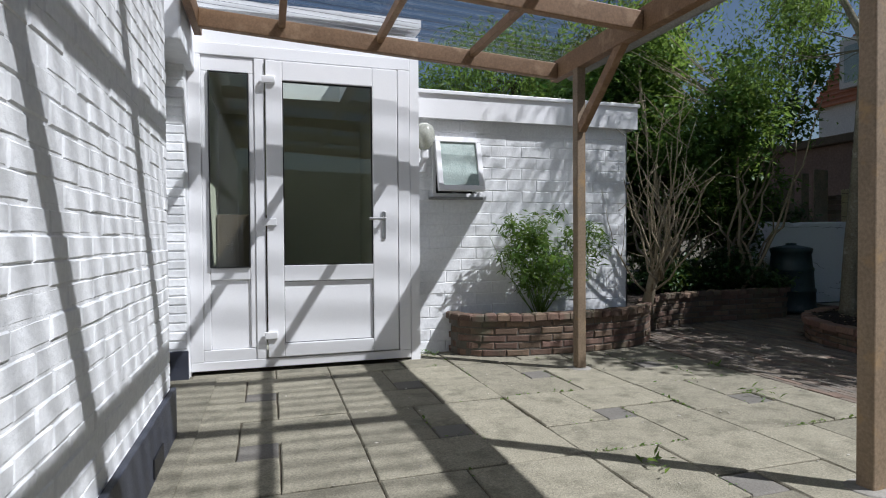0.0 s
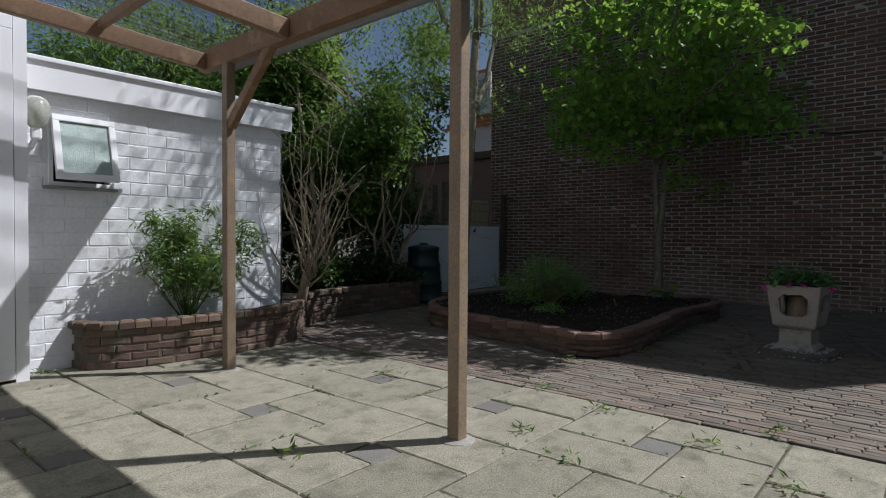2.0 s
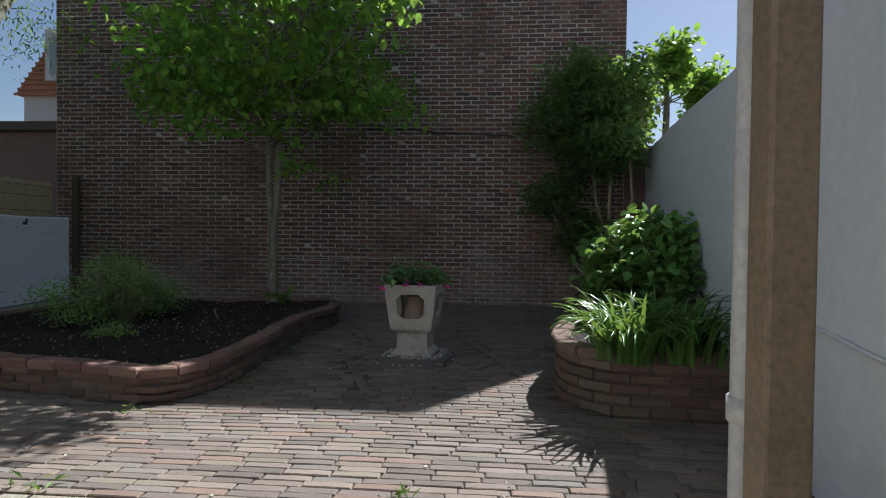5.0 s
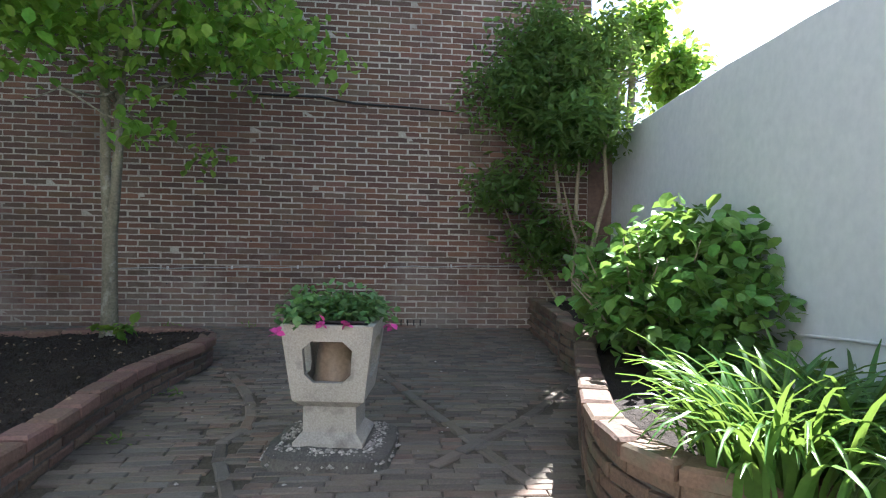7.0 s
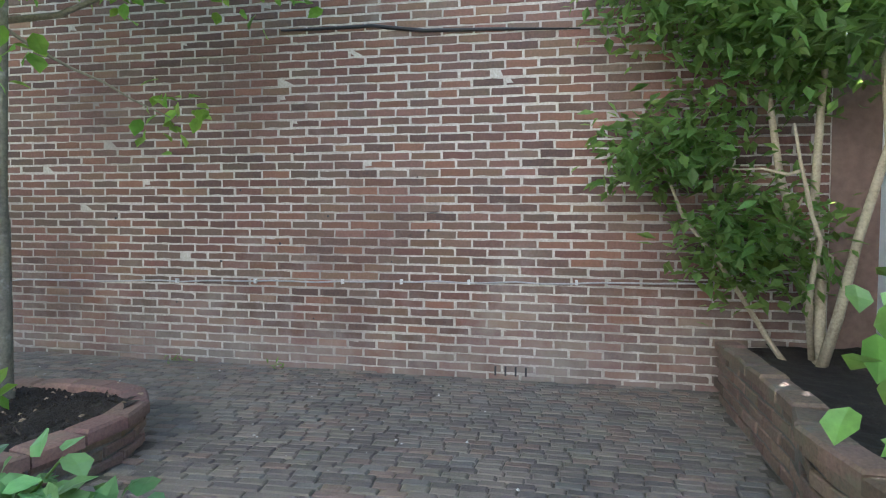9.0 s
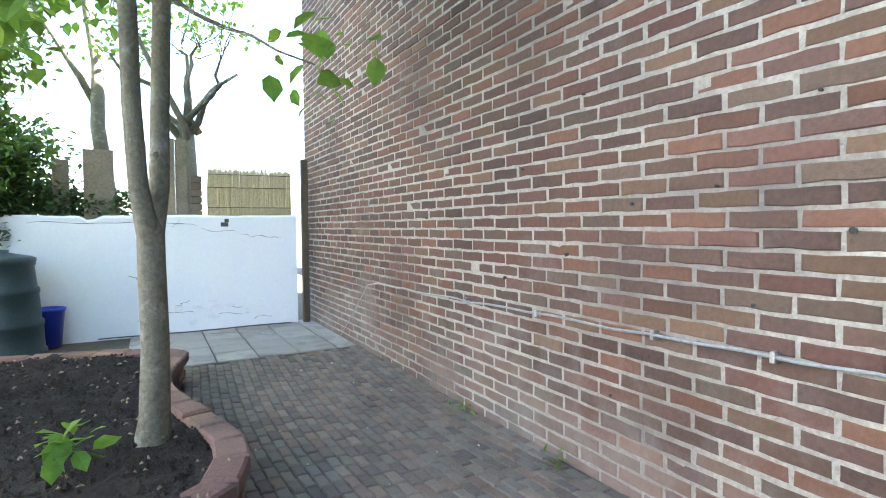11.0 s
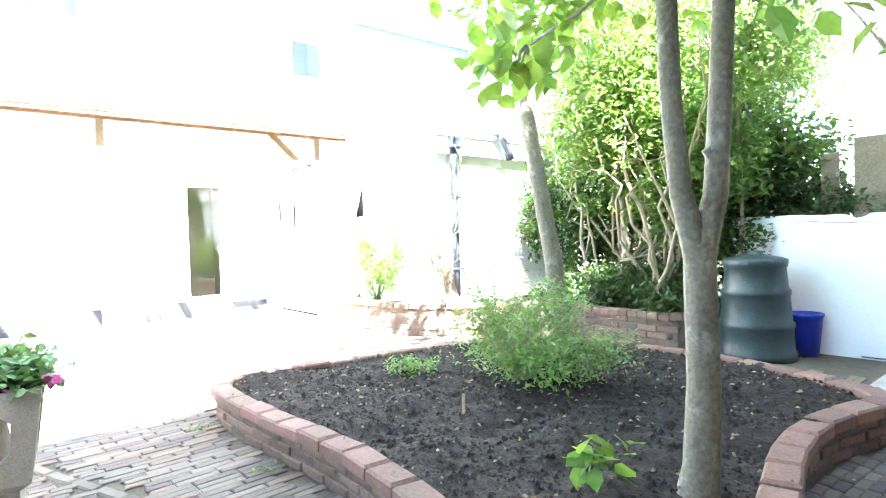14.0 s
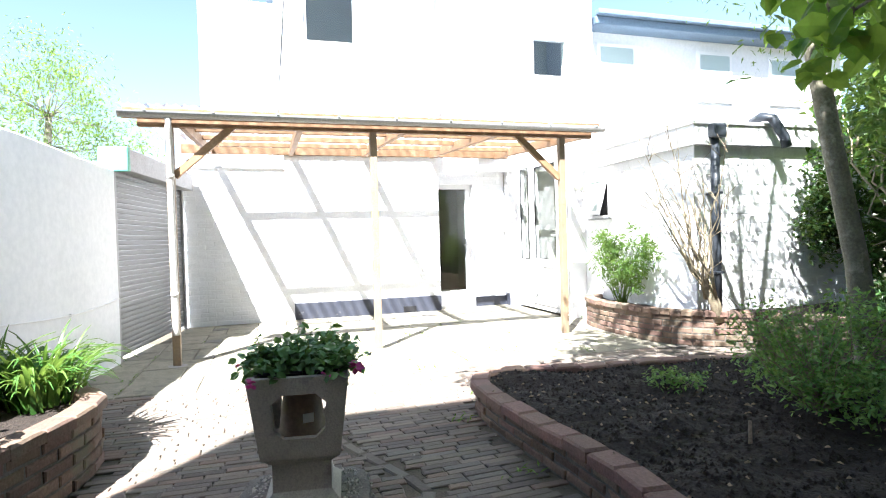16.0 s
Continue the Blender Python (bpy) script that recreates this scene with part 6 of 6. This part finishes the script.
shrub("hydrangea", (6.3, -0.55, 0.3), "hydrangea bush with broad bright green leaves", [((6.3, -0.52, 0.85), (0.48, 0.36, 0.3)), ((6.05, -0.4, 0.7), (0.3, 0.26, 0.26)), ((6.55, -0.47, 0.65), (0.32, 0.3, 0.3)), ((6.2, -0.62, 1.05), (0.34, 0.22, 0.14)), ((5.85, -0.62, 0.75), (0.25, 0.18, 0.16)), ((6.35, -0.84, 0.8), (0.34, 0.26, 0.3)), ((6.3, -1.07, 0.62), (0.24, 0.14, 0.2)), ((6.1, -0.92, 0.95), (0.3, 0.18, 0.14)), ((5.95, -0.6, 0.48), (0.3, 0.25, 0.12)), ((6.0, -0.82, 0.9), (0.34, 0.16, 0.24)), ((5.72, -0.72, 0.68), (0.28, 0.18, 0.2)), ((5.7, -0.5, 0.45), (0.22, 0.2, 0.12))],
      820, 0.06, 5, 0.084, "leaf_broad", "broad", 51, 30, 0.45, 0.72, "twig", 0.45, "shrub", 0.013, 0.35)
tree("wall_shrub", (8.5, -0.89, 0.3), "tall evergreen shrub trained up in the corner by the brick wall", "shrub",
     [stem((8.5, -0.87, 0.25), (8.45, -0.82, 2.3), 0.03, 0.012, 6, 0.03, 1), stem((8.52, -0.89, 0.25), (8.7, -0.47, 2.6), 0.028, 0.01, 6, 0.04, 2), stem((8.45, -0.87, 0.25), (8.3, -1.17, 2.5), 0.028, 0.01, 6, 0.04, 3), stem((8.55, -0.82, 0.3), (8.8, -0.02, 1.6), 0.018, 0.006, 6, 0.04, 4), stem((8.5, -0.82, 0.3), (8.1, -0.57, 1.5), 0.018, 0.006, 6, 0.04, 5)],
     [((8.5, -0.7, 2.1), (0.45, 0.58, 0.5)), ((8.55, -0.27, 2.4), (0.42, 0.55, 0.4)), ((8.4, -0.7, 2.6), (0.45, 0.48, 0.35)), ((8.0, -0.78, 2.05), (0.35, 0.3, 0.25)), ((8.65, -0.17, 1.5), (0.28, 0.35, 0.25)), ((8.6, -0.57, 1.0), (0.3, 0.35, 0.35)), ((8.45, -0.5, 2.9), (0.4, 0.45, 0.28)), ((8.35, -1.06, 2.8), (0.3, 0.25, 0.36))],
     1250, 0.1, 9, 0.095, "leaf_mid", "small", "twig", 61, 0.35, 0.35, "fresh green leaves", 50)
tree("back_lime", (9.9, -1.9, 0), "sunlit lime-green tree beyond the boundary wall", "tree",
     [stem((9.9, -2.0, -0.06), (9.4, -1.7, 3.4), 0.09, 0.03, 6, 0.05, 1)], [((9.6, -1.38, 2.8), (0.3, 0.25, 0.6)), ((9.7, -2.35, 3.0), (0.4, 0.35, 0.5)), ((9.2, -1.75, 3.3), (0.32, 0.32, 0.4))], 360, 0.08, 9, 0.1, "leaf_lime", "broad", "bark", 71, 0.2, 0.5, "", 20)

# strap-leaved clump and big ground leaves in the side bed
def strap_clump(name, cx, cy, z, n, length, seed, label):
    rs = random.Random(seed)
    t = thing(name, (cx, cy, z), label, "plant", "strap-leaved clumps")
    for i in range(n):
        vs, fs = [], []
        a = rs.uniform(0, 6.28)
        r0 = rs.uniform(0, 0.16)
        x, y = cx + r0 * math.cos(a) * 1.6, cy + r0 * math.sin(a)
        a += rs.uniform(-0.6, 0.6)
        l = length * rs.uniform(0.55, 1.15)
        lean = rs.uniform(0.5, 1.4)
        w = rs.uniform(0.007, 0.0125)
        side = Vector((-math.sin(a), math.cos(a), 0))
        p, ang_ = Vector((x, y, z)), math.pi / 2 - rs.uniform(0.05, 0.35)
        o = len(vs)
        seg = 7
        for k in range(seg + 1):
            ww = w * (1 - (k / seg) ** 3) + 0.001
            vs += [p - side * ww, p + Vector((0, 0, -0.004)), p + side * ww]
            p = p + (Vector((math.cos(a), math.sin(a), 0)) * math.cos(ang_) + Vector((0, 0, 1)) * math.sin(ang_)) * (l / seg)
            ang_ -= lean * 2.4 / seg * (0.4 + k / seg)
        for k in range(seg):
            b = o + k * 3
            fs += [(b, b + 1, b + 4, b + 3), (b + 1, b + 2, b + 5, b + 4)]
        part("blade", mesh_of("blade", vs, fs, M["blade"], True), None, t)
    return t


for cx, cy, n, l, sd in ((4.72, -0.16, 180, 0.42, 1), (4.78, -0.12, 120, 0.34, 2), (4.72, -0.4, 110, 0.42, 3), (4.68, -0.5, 90, 0.36, 4)):
    strap_clump("agapanthus", cx, cy, 0.32, n, l, sd, "clump of arching bright green strap leaves in the side bed")
shrub("bergenia", (4.85, -0.52, 0.3), "low plant with large round dark leaves", [((4.86, -0.5, 0.45), (0.2, 0.12, 0.12)), ((5.1, -0.6, 0.5), (0.2, 0.1, 0.1))], 16, 0.04, 3, 0.2, "leaf_broad", "broad", 81, 6, 0.2, 0.15, "twig", 0.3, "plant", 0.008)

# hedge of tall evergreen shrubs and ivy behind the beds
tree("laurel_hedge", (4.9, 6.7, 0.2), "tall dense evergreen shrubs with many pale stems", "hedge",
     [stem((5.0, 6.5, 0.2), (4.7, 6.6, 3.2), 0.05, 0.015, 7, 0.06, 1)] + [stem((5.0 + rnd.uniform(-0.25, 0.25), 6.4 + rnd.uniform(-0.2, 0.2), 0.25), (5.1 + rnd.uniform(-1.1, 1.1), 6.6 + rnd.uniform(-0.4, 0.5), rnd.uniform(1.3, 2.6)), 0.024, 0.006, 9, 0.075, 10 + i) for i in range(20)],
     [((4.4, 7.0, 2.2), (1.0, 0.7, 1.0)), ((5.4, 7.1, 2.2), (1.0, 0.6, 1.0)), ((6.1, 7.2, 1.6), (0.7, 0.5, 0.7)), ((5.0, 7.4, 3.0), (1.4, 0.7, 0.6)), ((5.9, 6.6, 1.3), (0.5, 0.35, 0.6)), ((4.1, 7.2, 1.2), (0.6, 0.7, 0.9)), ((5.0, 7.5, 1.2), (1.2, 0.4, 0.9)), ((6.0, 6.6, 2.0), (0.5, 0.45, 0.5)), ((6.5, 6.9, 1.6), (0.45, 0.3, 0.5)), ((5.0, 7.7, 1.1), (1.9, 0.3, 1.2)), ((4.7, 6.9, 2.2), (0.9, 0.5, 0.9))],
     3300, 0.09, 12, 0.1, "leaf_hedge", "small", "twig", 91, 0.25, 0.3, "dark glossy leaves", 120)
tree("hazel_tree", (6.05, 6.6, 0.2), "slender leafy tree rising out of the hedge", "tree",
     [stem((6.05, 6.6, 0.2), (6.4, 6.1, 2.6), 0.02, 0.013, 7, 0.03, 1), stem((6.4, 6.1, 2.55), (6.8, 5.8, 4.2), 0.012, 0.005, 6, 0.04, 2), stem((6.3, 6.25, 2.0), (6.3, 5.7, 3.8), 0.012, 0.005, 6, 0.04, 3)],
     [((6.45, 6.0, 2.45), (0.42, 0.32, 0.45)), ((6.7, 5.95, 3.1), (0.4, 0.3, 0.45)), ((6.4, 5.8, 3.7), (0.5, 0.4, 0.45))],
     260, 0.08, 10, 0.085, "leaf_mid", "small", "twig", 117, 0.2, 0.4, "fresh green leaves", 60)
tree("elder_shrub", (5.6, 6.0, 0.3), "loose fresh green shrub with arching pale stems", "shrub",
     [stem((5.6, 6.05, 0.25), (5.5, 5.7, 2.4), 0.028, 0.01, 8, 0.06, 1)] + [stem((5.6 + 0.1 * (i % 3), 6.05, 0.25), (5.7 + rnd.uniform(-0.7, 0.6), 5.8 + rnd.uniform(-0.5, 0.4), rnd.uniform(1.4, 2.8)), 0.022, 0.006, 8, 0.07, 40 + i) for i in range(9)],
     [((5.35, 5.65, 2.4), (0.55, 0.45, 0.85)), ((5.6, 5.9, 2.4), (0.4, 0.35, 0.6)), ((5.0, 6.0, 2.0), (0.5, 0.4, 0.7)), ((5.7, 6.2, 1.3), (0.5, 0.3, 0.5)), ((6.2, 6.2, 1.7), (0.35, 0.3, 0.5)), ((4.6, 6.7, 3.4), (0.9, 0.6, 0.6)), ((5.1, 7.0, 3.4), (0.8, 0.5, 0.5))],
     1500, 0.08, 10, 0.085, "leaf_mid", "small", "twig", 107, 0.25, 0.35, "fresh green leaves", 60)
shrub("ivy", (5.6, 6.3, 0.3), "ivy and low evergreen growth over the brick bed edge", [((5.6, 6.1, 0.55), (0.55, 0.35, 0.3)), ((6.2, 6.6, 0.9), (0.35, 0.25, 0.55)), ((4.9, 6.2, 0.5), (0.6, 0.35, 0.25)), ((5.9, 5.8, 0.42), (0.3, 0.2, 0.14)), ((6.6, 6.75, 1.3), (0.6, 0.2, 0.28)), ((7.2, 6.7, 1.28), (0.5, 0.12, 0.14)), ((3.75, 6.6, 1.3), (0.14, 0.35, 0.6))],
      1500, 0.06, 10, 0.07, "leaf_dark", "small", 95, 20, 0.5, 0.6)
tree("far_maple", (4.2, 9.5, 0), "broad green tree behind the shed", "tree", [stem((4.2, 9.5, -0.06), (4.3, 9.5, 3.6), 0.14, 0.06, 6, 0.06, 2)],
     [((4.2, 9.4, 3.6), (1.9, 1.2, 1.0)), ((3.0, 10.2, 3.1), (1.2, 0.9, 0.7)), ((5.2, 9.6, 3.4), (1.0, 1.0, 1.0))], 1800, 0.13, 12, 0.12, "leaf_mid", "long", "dark_bark", 97, 0.35, 0.4, "", 60)
tree("tall_ash", (7.2, 9.0, 0), "tall tree with fresh leaves beyond the garden end", "tree", [stem((7.2, 9.0, -0.06), (6.9, 8.6, 5.2), 0.12, 0.04, 7, 0.08, 3), stem((7.0, 8.8, 2.6), (5.8, 8.0, 5.0), 0.05, 0.015, 6, 0.06, 4)],
     [((6.6, 8.4, 4.9), (1.5, 1.2, 1.0)), ((5.6, 7.8, 4.8), (1.0, 1.0, 0.9)), ((6.4, 8.6, 3.9), (0.6, 0.5, 0.4))], 230, 0.11, 11, 0.085, "leaf_mid", "small", "bark", 99, 0.3, 0.45, "", 60)
lines = [stem((8.0, 8.2, 0), (7.95, 8.1, 2.3), 0.12, 0.1, 4, 0.02, 1)] + [stem((7.95 + rnd.uniform(-0.06, 0.06), 8.1, 2.2), (7.9 + rnd.uniform(-0.9, 0.7), 8.0 + rnd.uniform(-0.3, 0.3), rnd.uniform(2.7, 3.9)), 0.05, 0.015, 6, 0.07, i) for i in range(2, 9)]
tree("pollard_tree", (8.0, 8.2, 0), "pollarded tree with stubby bare limbs behind the low wall", "tree", lines, [((7.9, 8.0, 3.7), (0.9, 0.5, 0.6)), ((7.4, 8.0, 3.2), (0.5, 0.4, 0.4))], 120, 0.1, 7, 0.07, "leaf_lime", "broad", "bark", 101, 0.3, 0.4, "", 30)
tree("left_garden_tree", (-3.0, -2.5, -0.06), "pale green tree in the neighbouring garden", "tree", [stem((-3.0, -2.5, -0.3), (-2.9, -2.5, 3.4), 0.12, 0.05, 6, 0.05, 5)],
     [((-2.9, -2.4, 3.6), (1.4, 1.1, 1.3)), ((-2.2, -3.4, 3.0), (1.0, 0.9, 1.0)), ((-3.6, -1.6, 2.9), (0.8, 0.7, 0.8))], 900, 0.12, 11, 0.09, "leaf_mid", "long", "bark", 103, 0.3, 0.4, "", 50)
tree("thin_tree", (11.5, -3.4, 0), "thin twiggy tree beyond the white wall", "tree", [stem((11.5, -3.4, -0.06), (11.3, -3.3, 3.4), 0.06, 0.02, 6, 0.06, 6)] + [stem((11.4, -3.35, 1.6 + 0.2 * i), (11.3 + rnd.uniform(-0.9, 0.9), -3.3 + rnd.uniform(-0.9, 0.9), 2.6 + 0.2 * i), 0.02, 0.005, 5, 0.05, 30 + i) for i in range(6)],
     [((11.3, -3.3, 2.9), (1.0, 0.9, 0.8))], 110, 0.08, 7, 0.06, "leaf_mid", "long", "bark", 105, 0.2, 0.4, "", 50)

# ---- compost bin and bucket ----
bin_ = thing("compost_bin", (6.49, 6.0, 0.04), "dark green ribbed plastic compost bin with a lid", "compost bin")
vs, fs = lathe([(0.0, 0.0), (0.29, 0.0), (0.29, 0.05), (0.275, 0.07), (0.268, 0.24), (0.275, 0.25), (0.275, 0.28), (0.258, 0.3), (0.245, 0.5), (0.252, 0.51), (0.252, 0.54), (0.235, 0.56), (0.22, 0.72), (0.23, 0.73), (0.23, 0.76)], (6.49, 6.0, 0.04), 32)
body_ = part("body", mesh_of("body", vs, fs, M["bin"], True), None, bin_)
vs, fs = lathe([(0.235, 0.755), (0.235, 0.785), (0.2, 0.8), (0.1, 0.82), (0.06, 0.83), (0.06, 0.85), (0.0, 0.855)], (6.49, 6.0, 0.04), 32)
part("lid", mesh_of("lid", vs, fs, M["bin"], True), None, bin_)
bucket = thing("blue_bucket", (6.74, 6.3, 0.05), "bright blue plastic bucket beside the compost bin", "bucket")
vs, fs = lathe([(0.0, 0.0), (0.1, 0.0), (0.13, 0.3), (0.14, 0.31), (0.14, 0.33), (0.125, 0.33), (0.095, 0.03), (0.0, 0.03)], (6.74, 6.3, 0.05), 24)
part("bucket", mesh_of("bucket", vs, fs, M["blue"], True), None, bucket)

# loose cables lying along the foot of the low wall
ground_cable = thing("ground_cable", (8.2, 6.1, 0.07), "thin dark cable lying on the paving by the low wall", "cable")
run = [(x, low_y(x) - 0.05 - 0.02 * math.sin(x * 5), gz(x) + 0.012) for x in np.linspace(7.1, 8.78, 14)]
part("cable", tubes("cable", [(run, [0.006] * len(run))], M["pipe_dark"], 6), None, ground_cable)
loop = smooth_line([(8.0, 6.1), (8.35, 5.95), (8.55, 5.62), (8.72, 5.4), (8.9, 5.36), (8.98, 5.2), (8.96, 4.98)], 0.06)
part("cable_loop", tubes("cable_loop", [([(q.x, q.y, gz(q.x) + 0.013) for q in loop], [0.004] * len(loop))], M["conduit_grey"], 6), None, ground_cable)

# ---- weeds in the joints ----
rnd = random.Random(15)
for k, (x, y) in enumerate(((2.55, 1.55), (3.2, 1.1), (2.9, 0.75), (2.75, 1.9), (3.35, 1.75), (3.55, 0.9), (3.55, 2.3), (1.8, 2.5), (3.1, 3.2), (2.1, 1.2), (8.95, 3.05), (8.93, 2.3), (5.0, 2.12), (5.9, 2.12), (6.6, 2.15), (4.4, 2.5), (1.5, 5.05), (3.4, 3.9))):
    wd = thing("weed", (x, y, gz(x)), "small green weed in a paving joint", "weed", "weeds in the joints")
    n = 14
    part("foliage", leaf_mesh("leaves", [(x + rnd.gauss(0, 0.03), y + rnd.gauss(0, 0.05), gz(x) + rnd.uniform(0.004, 0.035)) for _ in range(n)], 0.055, M["leaf_mid"], "long", -0.3, k), None, wd)
# moss and seedlings along the joints
sp = []
for (x0, y0), (x1, y1) in EDGES:
    if x0 < 0.9 or rnd.random() < 0.25:
        continue
    t0, t1 = sorted((rnd.random(), rnd.random()))
    for i in range(int(60 * (t1 - t0) * math.hypot(x1 - x0, y1 - y0) * rnd.uniform(0.3, 1.6))):
        t = rnd.uniform(t0, t1)
        sp.append((x0 + (x1 - x0) * t + rnd.gauss(0, 0.006), y0 + (y1 - y0) * t + rnd.gauss(0, 0.006), rnd.uniform(-0.006, 0.006)))
tagged(part("moss", leaf_mesh("moss", sp, 0.024, M["leaf_mid"], "small", 0.0, 3), None, None), "tiny weeds and moss along the patio joints", "moss", kind="stuff")

vs, fs = [], []
for i in range(420):
    x, y = rnd.uniform(0.2, 8.8), rnd.uniform(0.2, 4.6)
    if any(inside(p, x, y) for p in BEDS):
        continue
    q, o = rnd.uniform(0.003, 0.009), len(vs)
    for p in ((1, 0, 0), (-1, 0, 0), (0, 1, 0), (0, -1, 0), (0, 0, 0.8)):
        vs.append(Vector((x, y, gz(x) + 0.004)) + Vector(p) * q * rnd.uniform(0.6, 1.5))
    fs += [tuple(o + k for k in f) for f in ((0, 2, 4), (2, 1, 4), (1, 3, 4), (3, 0, 4))]
tagged(part("grit", mesh_of("grit", vs, fs, M["pebble"]), None, None), "scattered pale grit and crumbs on the paving", "grit", kind="stuff")

# ---- neighbouring buildings ----
garage = thing("garage", (15, 8.6, 0), "brown brick garage with a flat roof edge beyond the garden", "garage")
part("wall", box(12.9, 17, 6.9, 14.2, -0.1, 3.1), M["far_brick"], garage)
part("roof", box(12.7, 17.2, 6.7, 14.4, 3.102, 3.3, 0.02), M["dark_bark"], garage)
house = thing("far_house", (25, 13, 0), "distant house with white walls and an orange tiled mansard roof", "house")
part("wall", box(22, 31, 10.3, 18.4, -0.1, 6.2), M["far_wall"], house)
vs = [(21.8, 10.1, 6.2), (31.2, 10.1, 6.2), (31.2, 18.6, 6.2), (21.8, 18.6, 6.2), (22.9, 11.2, 9.2), (30.1, 11.2, 9.2), (30.1, 17.5, 9.2), (22.9, 17.5, 9.2)]
roof = part("roof", mesh_of("roof", vs, [(0, 1, 5, 4), (1, 2, 6, 5), (2, 3, 7, 6), (3, 0, 4, 7), (4, 5, 6, 7), (3, 2, 1, 0)], M["roof_tile"]), None, house, "orange clay tile roof")
rows = [([(21.8 + 1.1 * k / 14 - 0.03, 10.1 + 1.1 * k / 14 - 0.03, 6.22 + 3.0 * k / 14), (21.8 + 1.1 * k / 14 - 0.03, 18.6 - 1.1 * k / 14, 6.22 + 3.0 * k / 14)], [0.05, 0.05]) for k in range(14)]
rows += [([(21.8 + 1.1 * k / 14 - 0.03, 10.1 + 1.1 * k / 14 - 0.03, 6.22 + 3.0 * k / 14), (31.2 - 1.1 * k / 14, 10.1 + 1.1 * k / 14 - 0.03, 6.22 + 3.0 * k / 14)], [0.05, 0.05]) for k in range(14)]
for row in rows:
    part("tile_row", tubes("tile_row", [row], M["roof_tile"], 5), None, roof)
for y in (13.0, 15.8):
    dm = part("dormer", box(21.7, 23.6, y, y + 1.5, 6.7, 8.6), M["far_wall"], house, "white dormer")
    part("pane", box(21.66, 21.69, y + 0.2, y + 1.3, 6.9, 8.3), M["glass"], dm)
for y in (11.4, 13.8, 16.3):
    w = part("window", box(21.94, 21.99, y, y + 1.3, 3.4, 5.0), M["upvc"], house)
    part("pane", box(21.92, 21.935, y + 0.1, y + 1.2, 3.5, 4.9), M["glass"], w)
next_house = thing("next_house", (HX, 9, 0), "neighbouring house with white walls and grey-blue eaves", "house")
part("wall", box(HX - 5, HX - 0.6, 6.7, 13.0, -0.1, 4.9), M["render"], next_house)
eav = part("eaves_board", box(HX - 5.2, HX - 0.2, 6.72, 13.2, 4.9, 5.05, 0.02), M["blue_trim"], next_house, "grey-blue eaves board")
part("eaves_lip", box(HX - 0.25, HX - 0.1, 6.72, 13.2, 5.051, 5.14, 0.01), M["blue_trim"], next_house)
for y in (6.95, 9.2, 11.0):
    w = part("window", box(HX - 0.598, HX - 0.56, y, y + 0.85, 3.7, 4.7, 0.005), M["upvc"], next_house)
    part("pane", box(HX - 0.558, HX - 0.55, y + 0.07, y + 0.78, 3.77, 4.63), M["glass"], w)
# garden enclosure out of view
tagged(part("wall_neighbour", box(-9, -5.6, -6, -0.4, -0.1, 2.6), M["render"], None), "white wall of the neighbouring plot", "wall", kind="structure")
tagged(part("wall_behind_shutter", box(-6, 1.9, -5.0, -4.85, -0.1, 2.0), M["render"], None), "white wall of the passage behind the shutter", "wall", kind="structure")
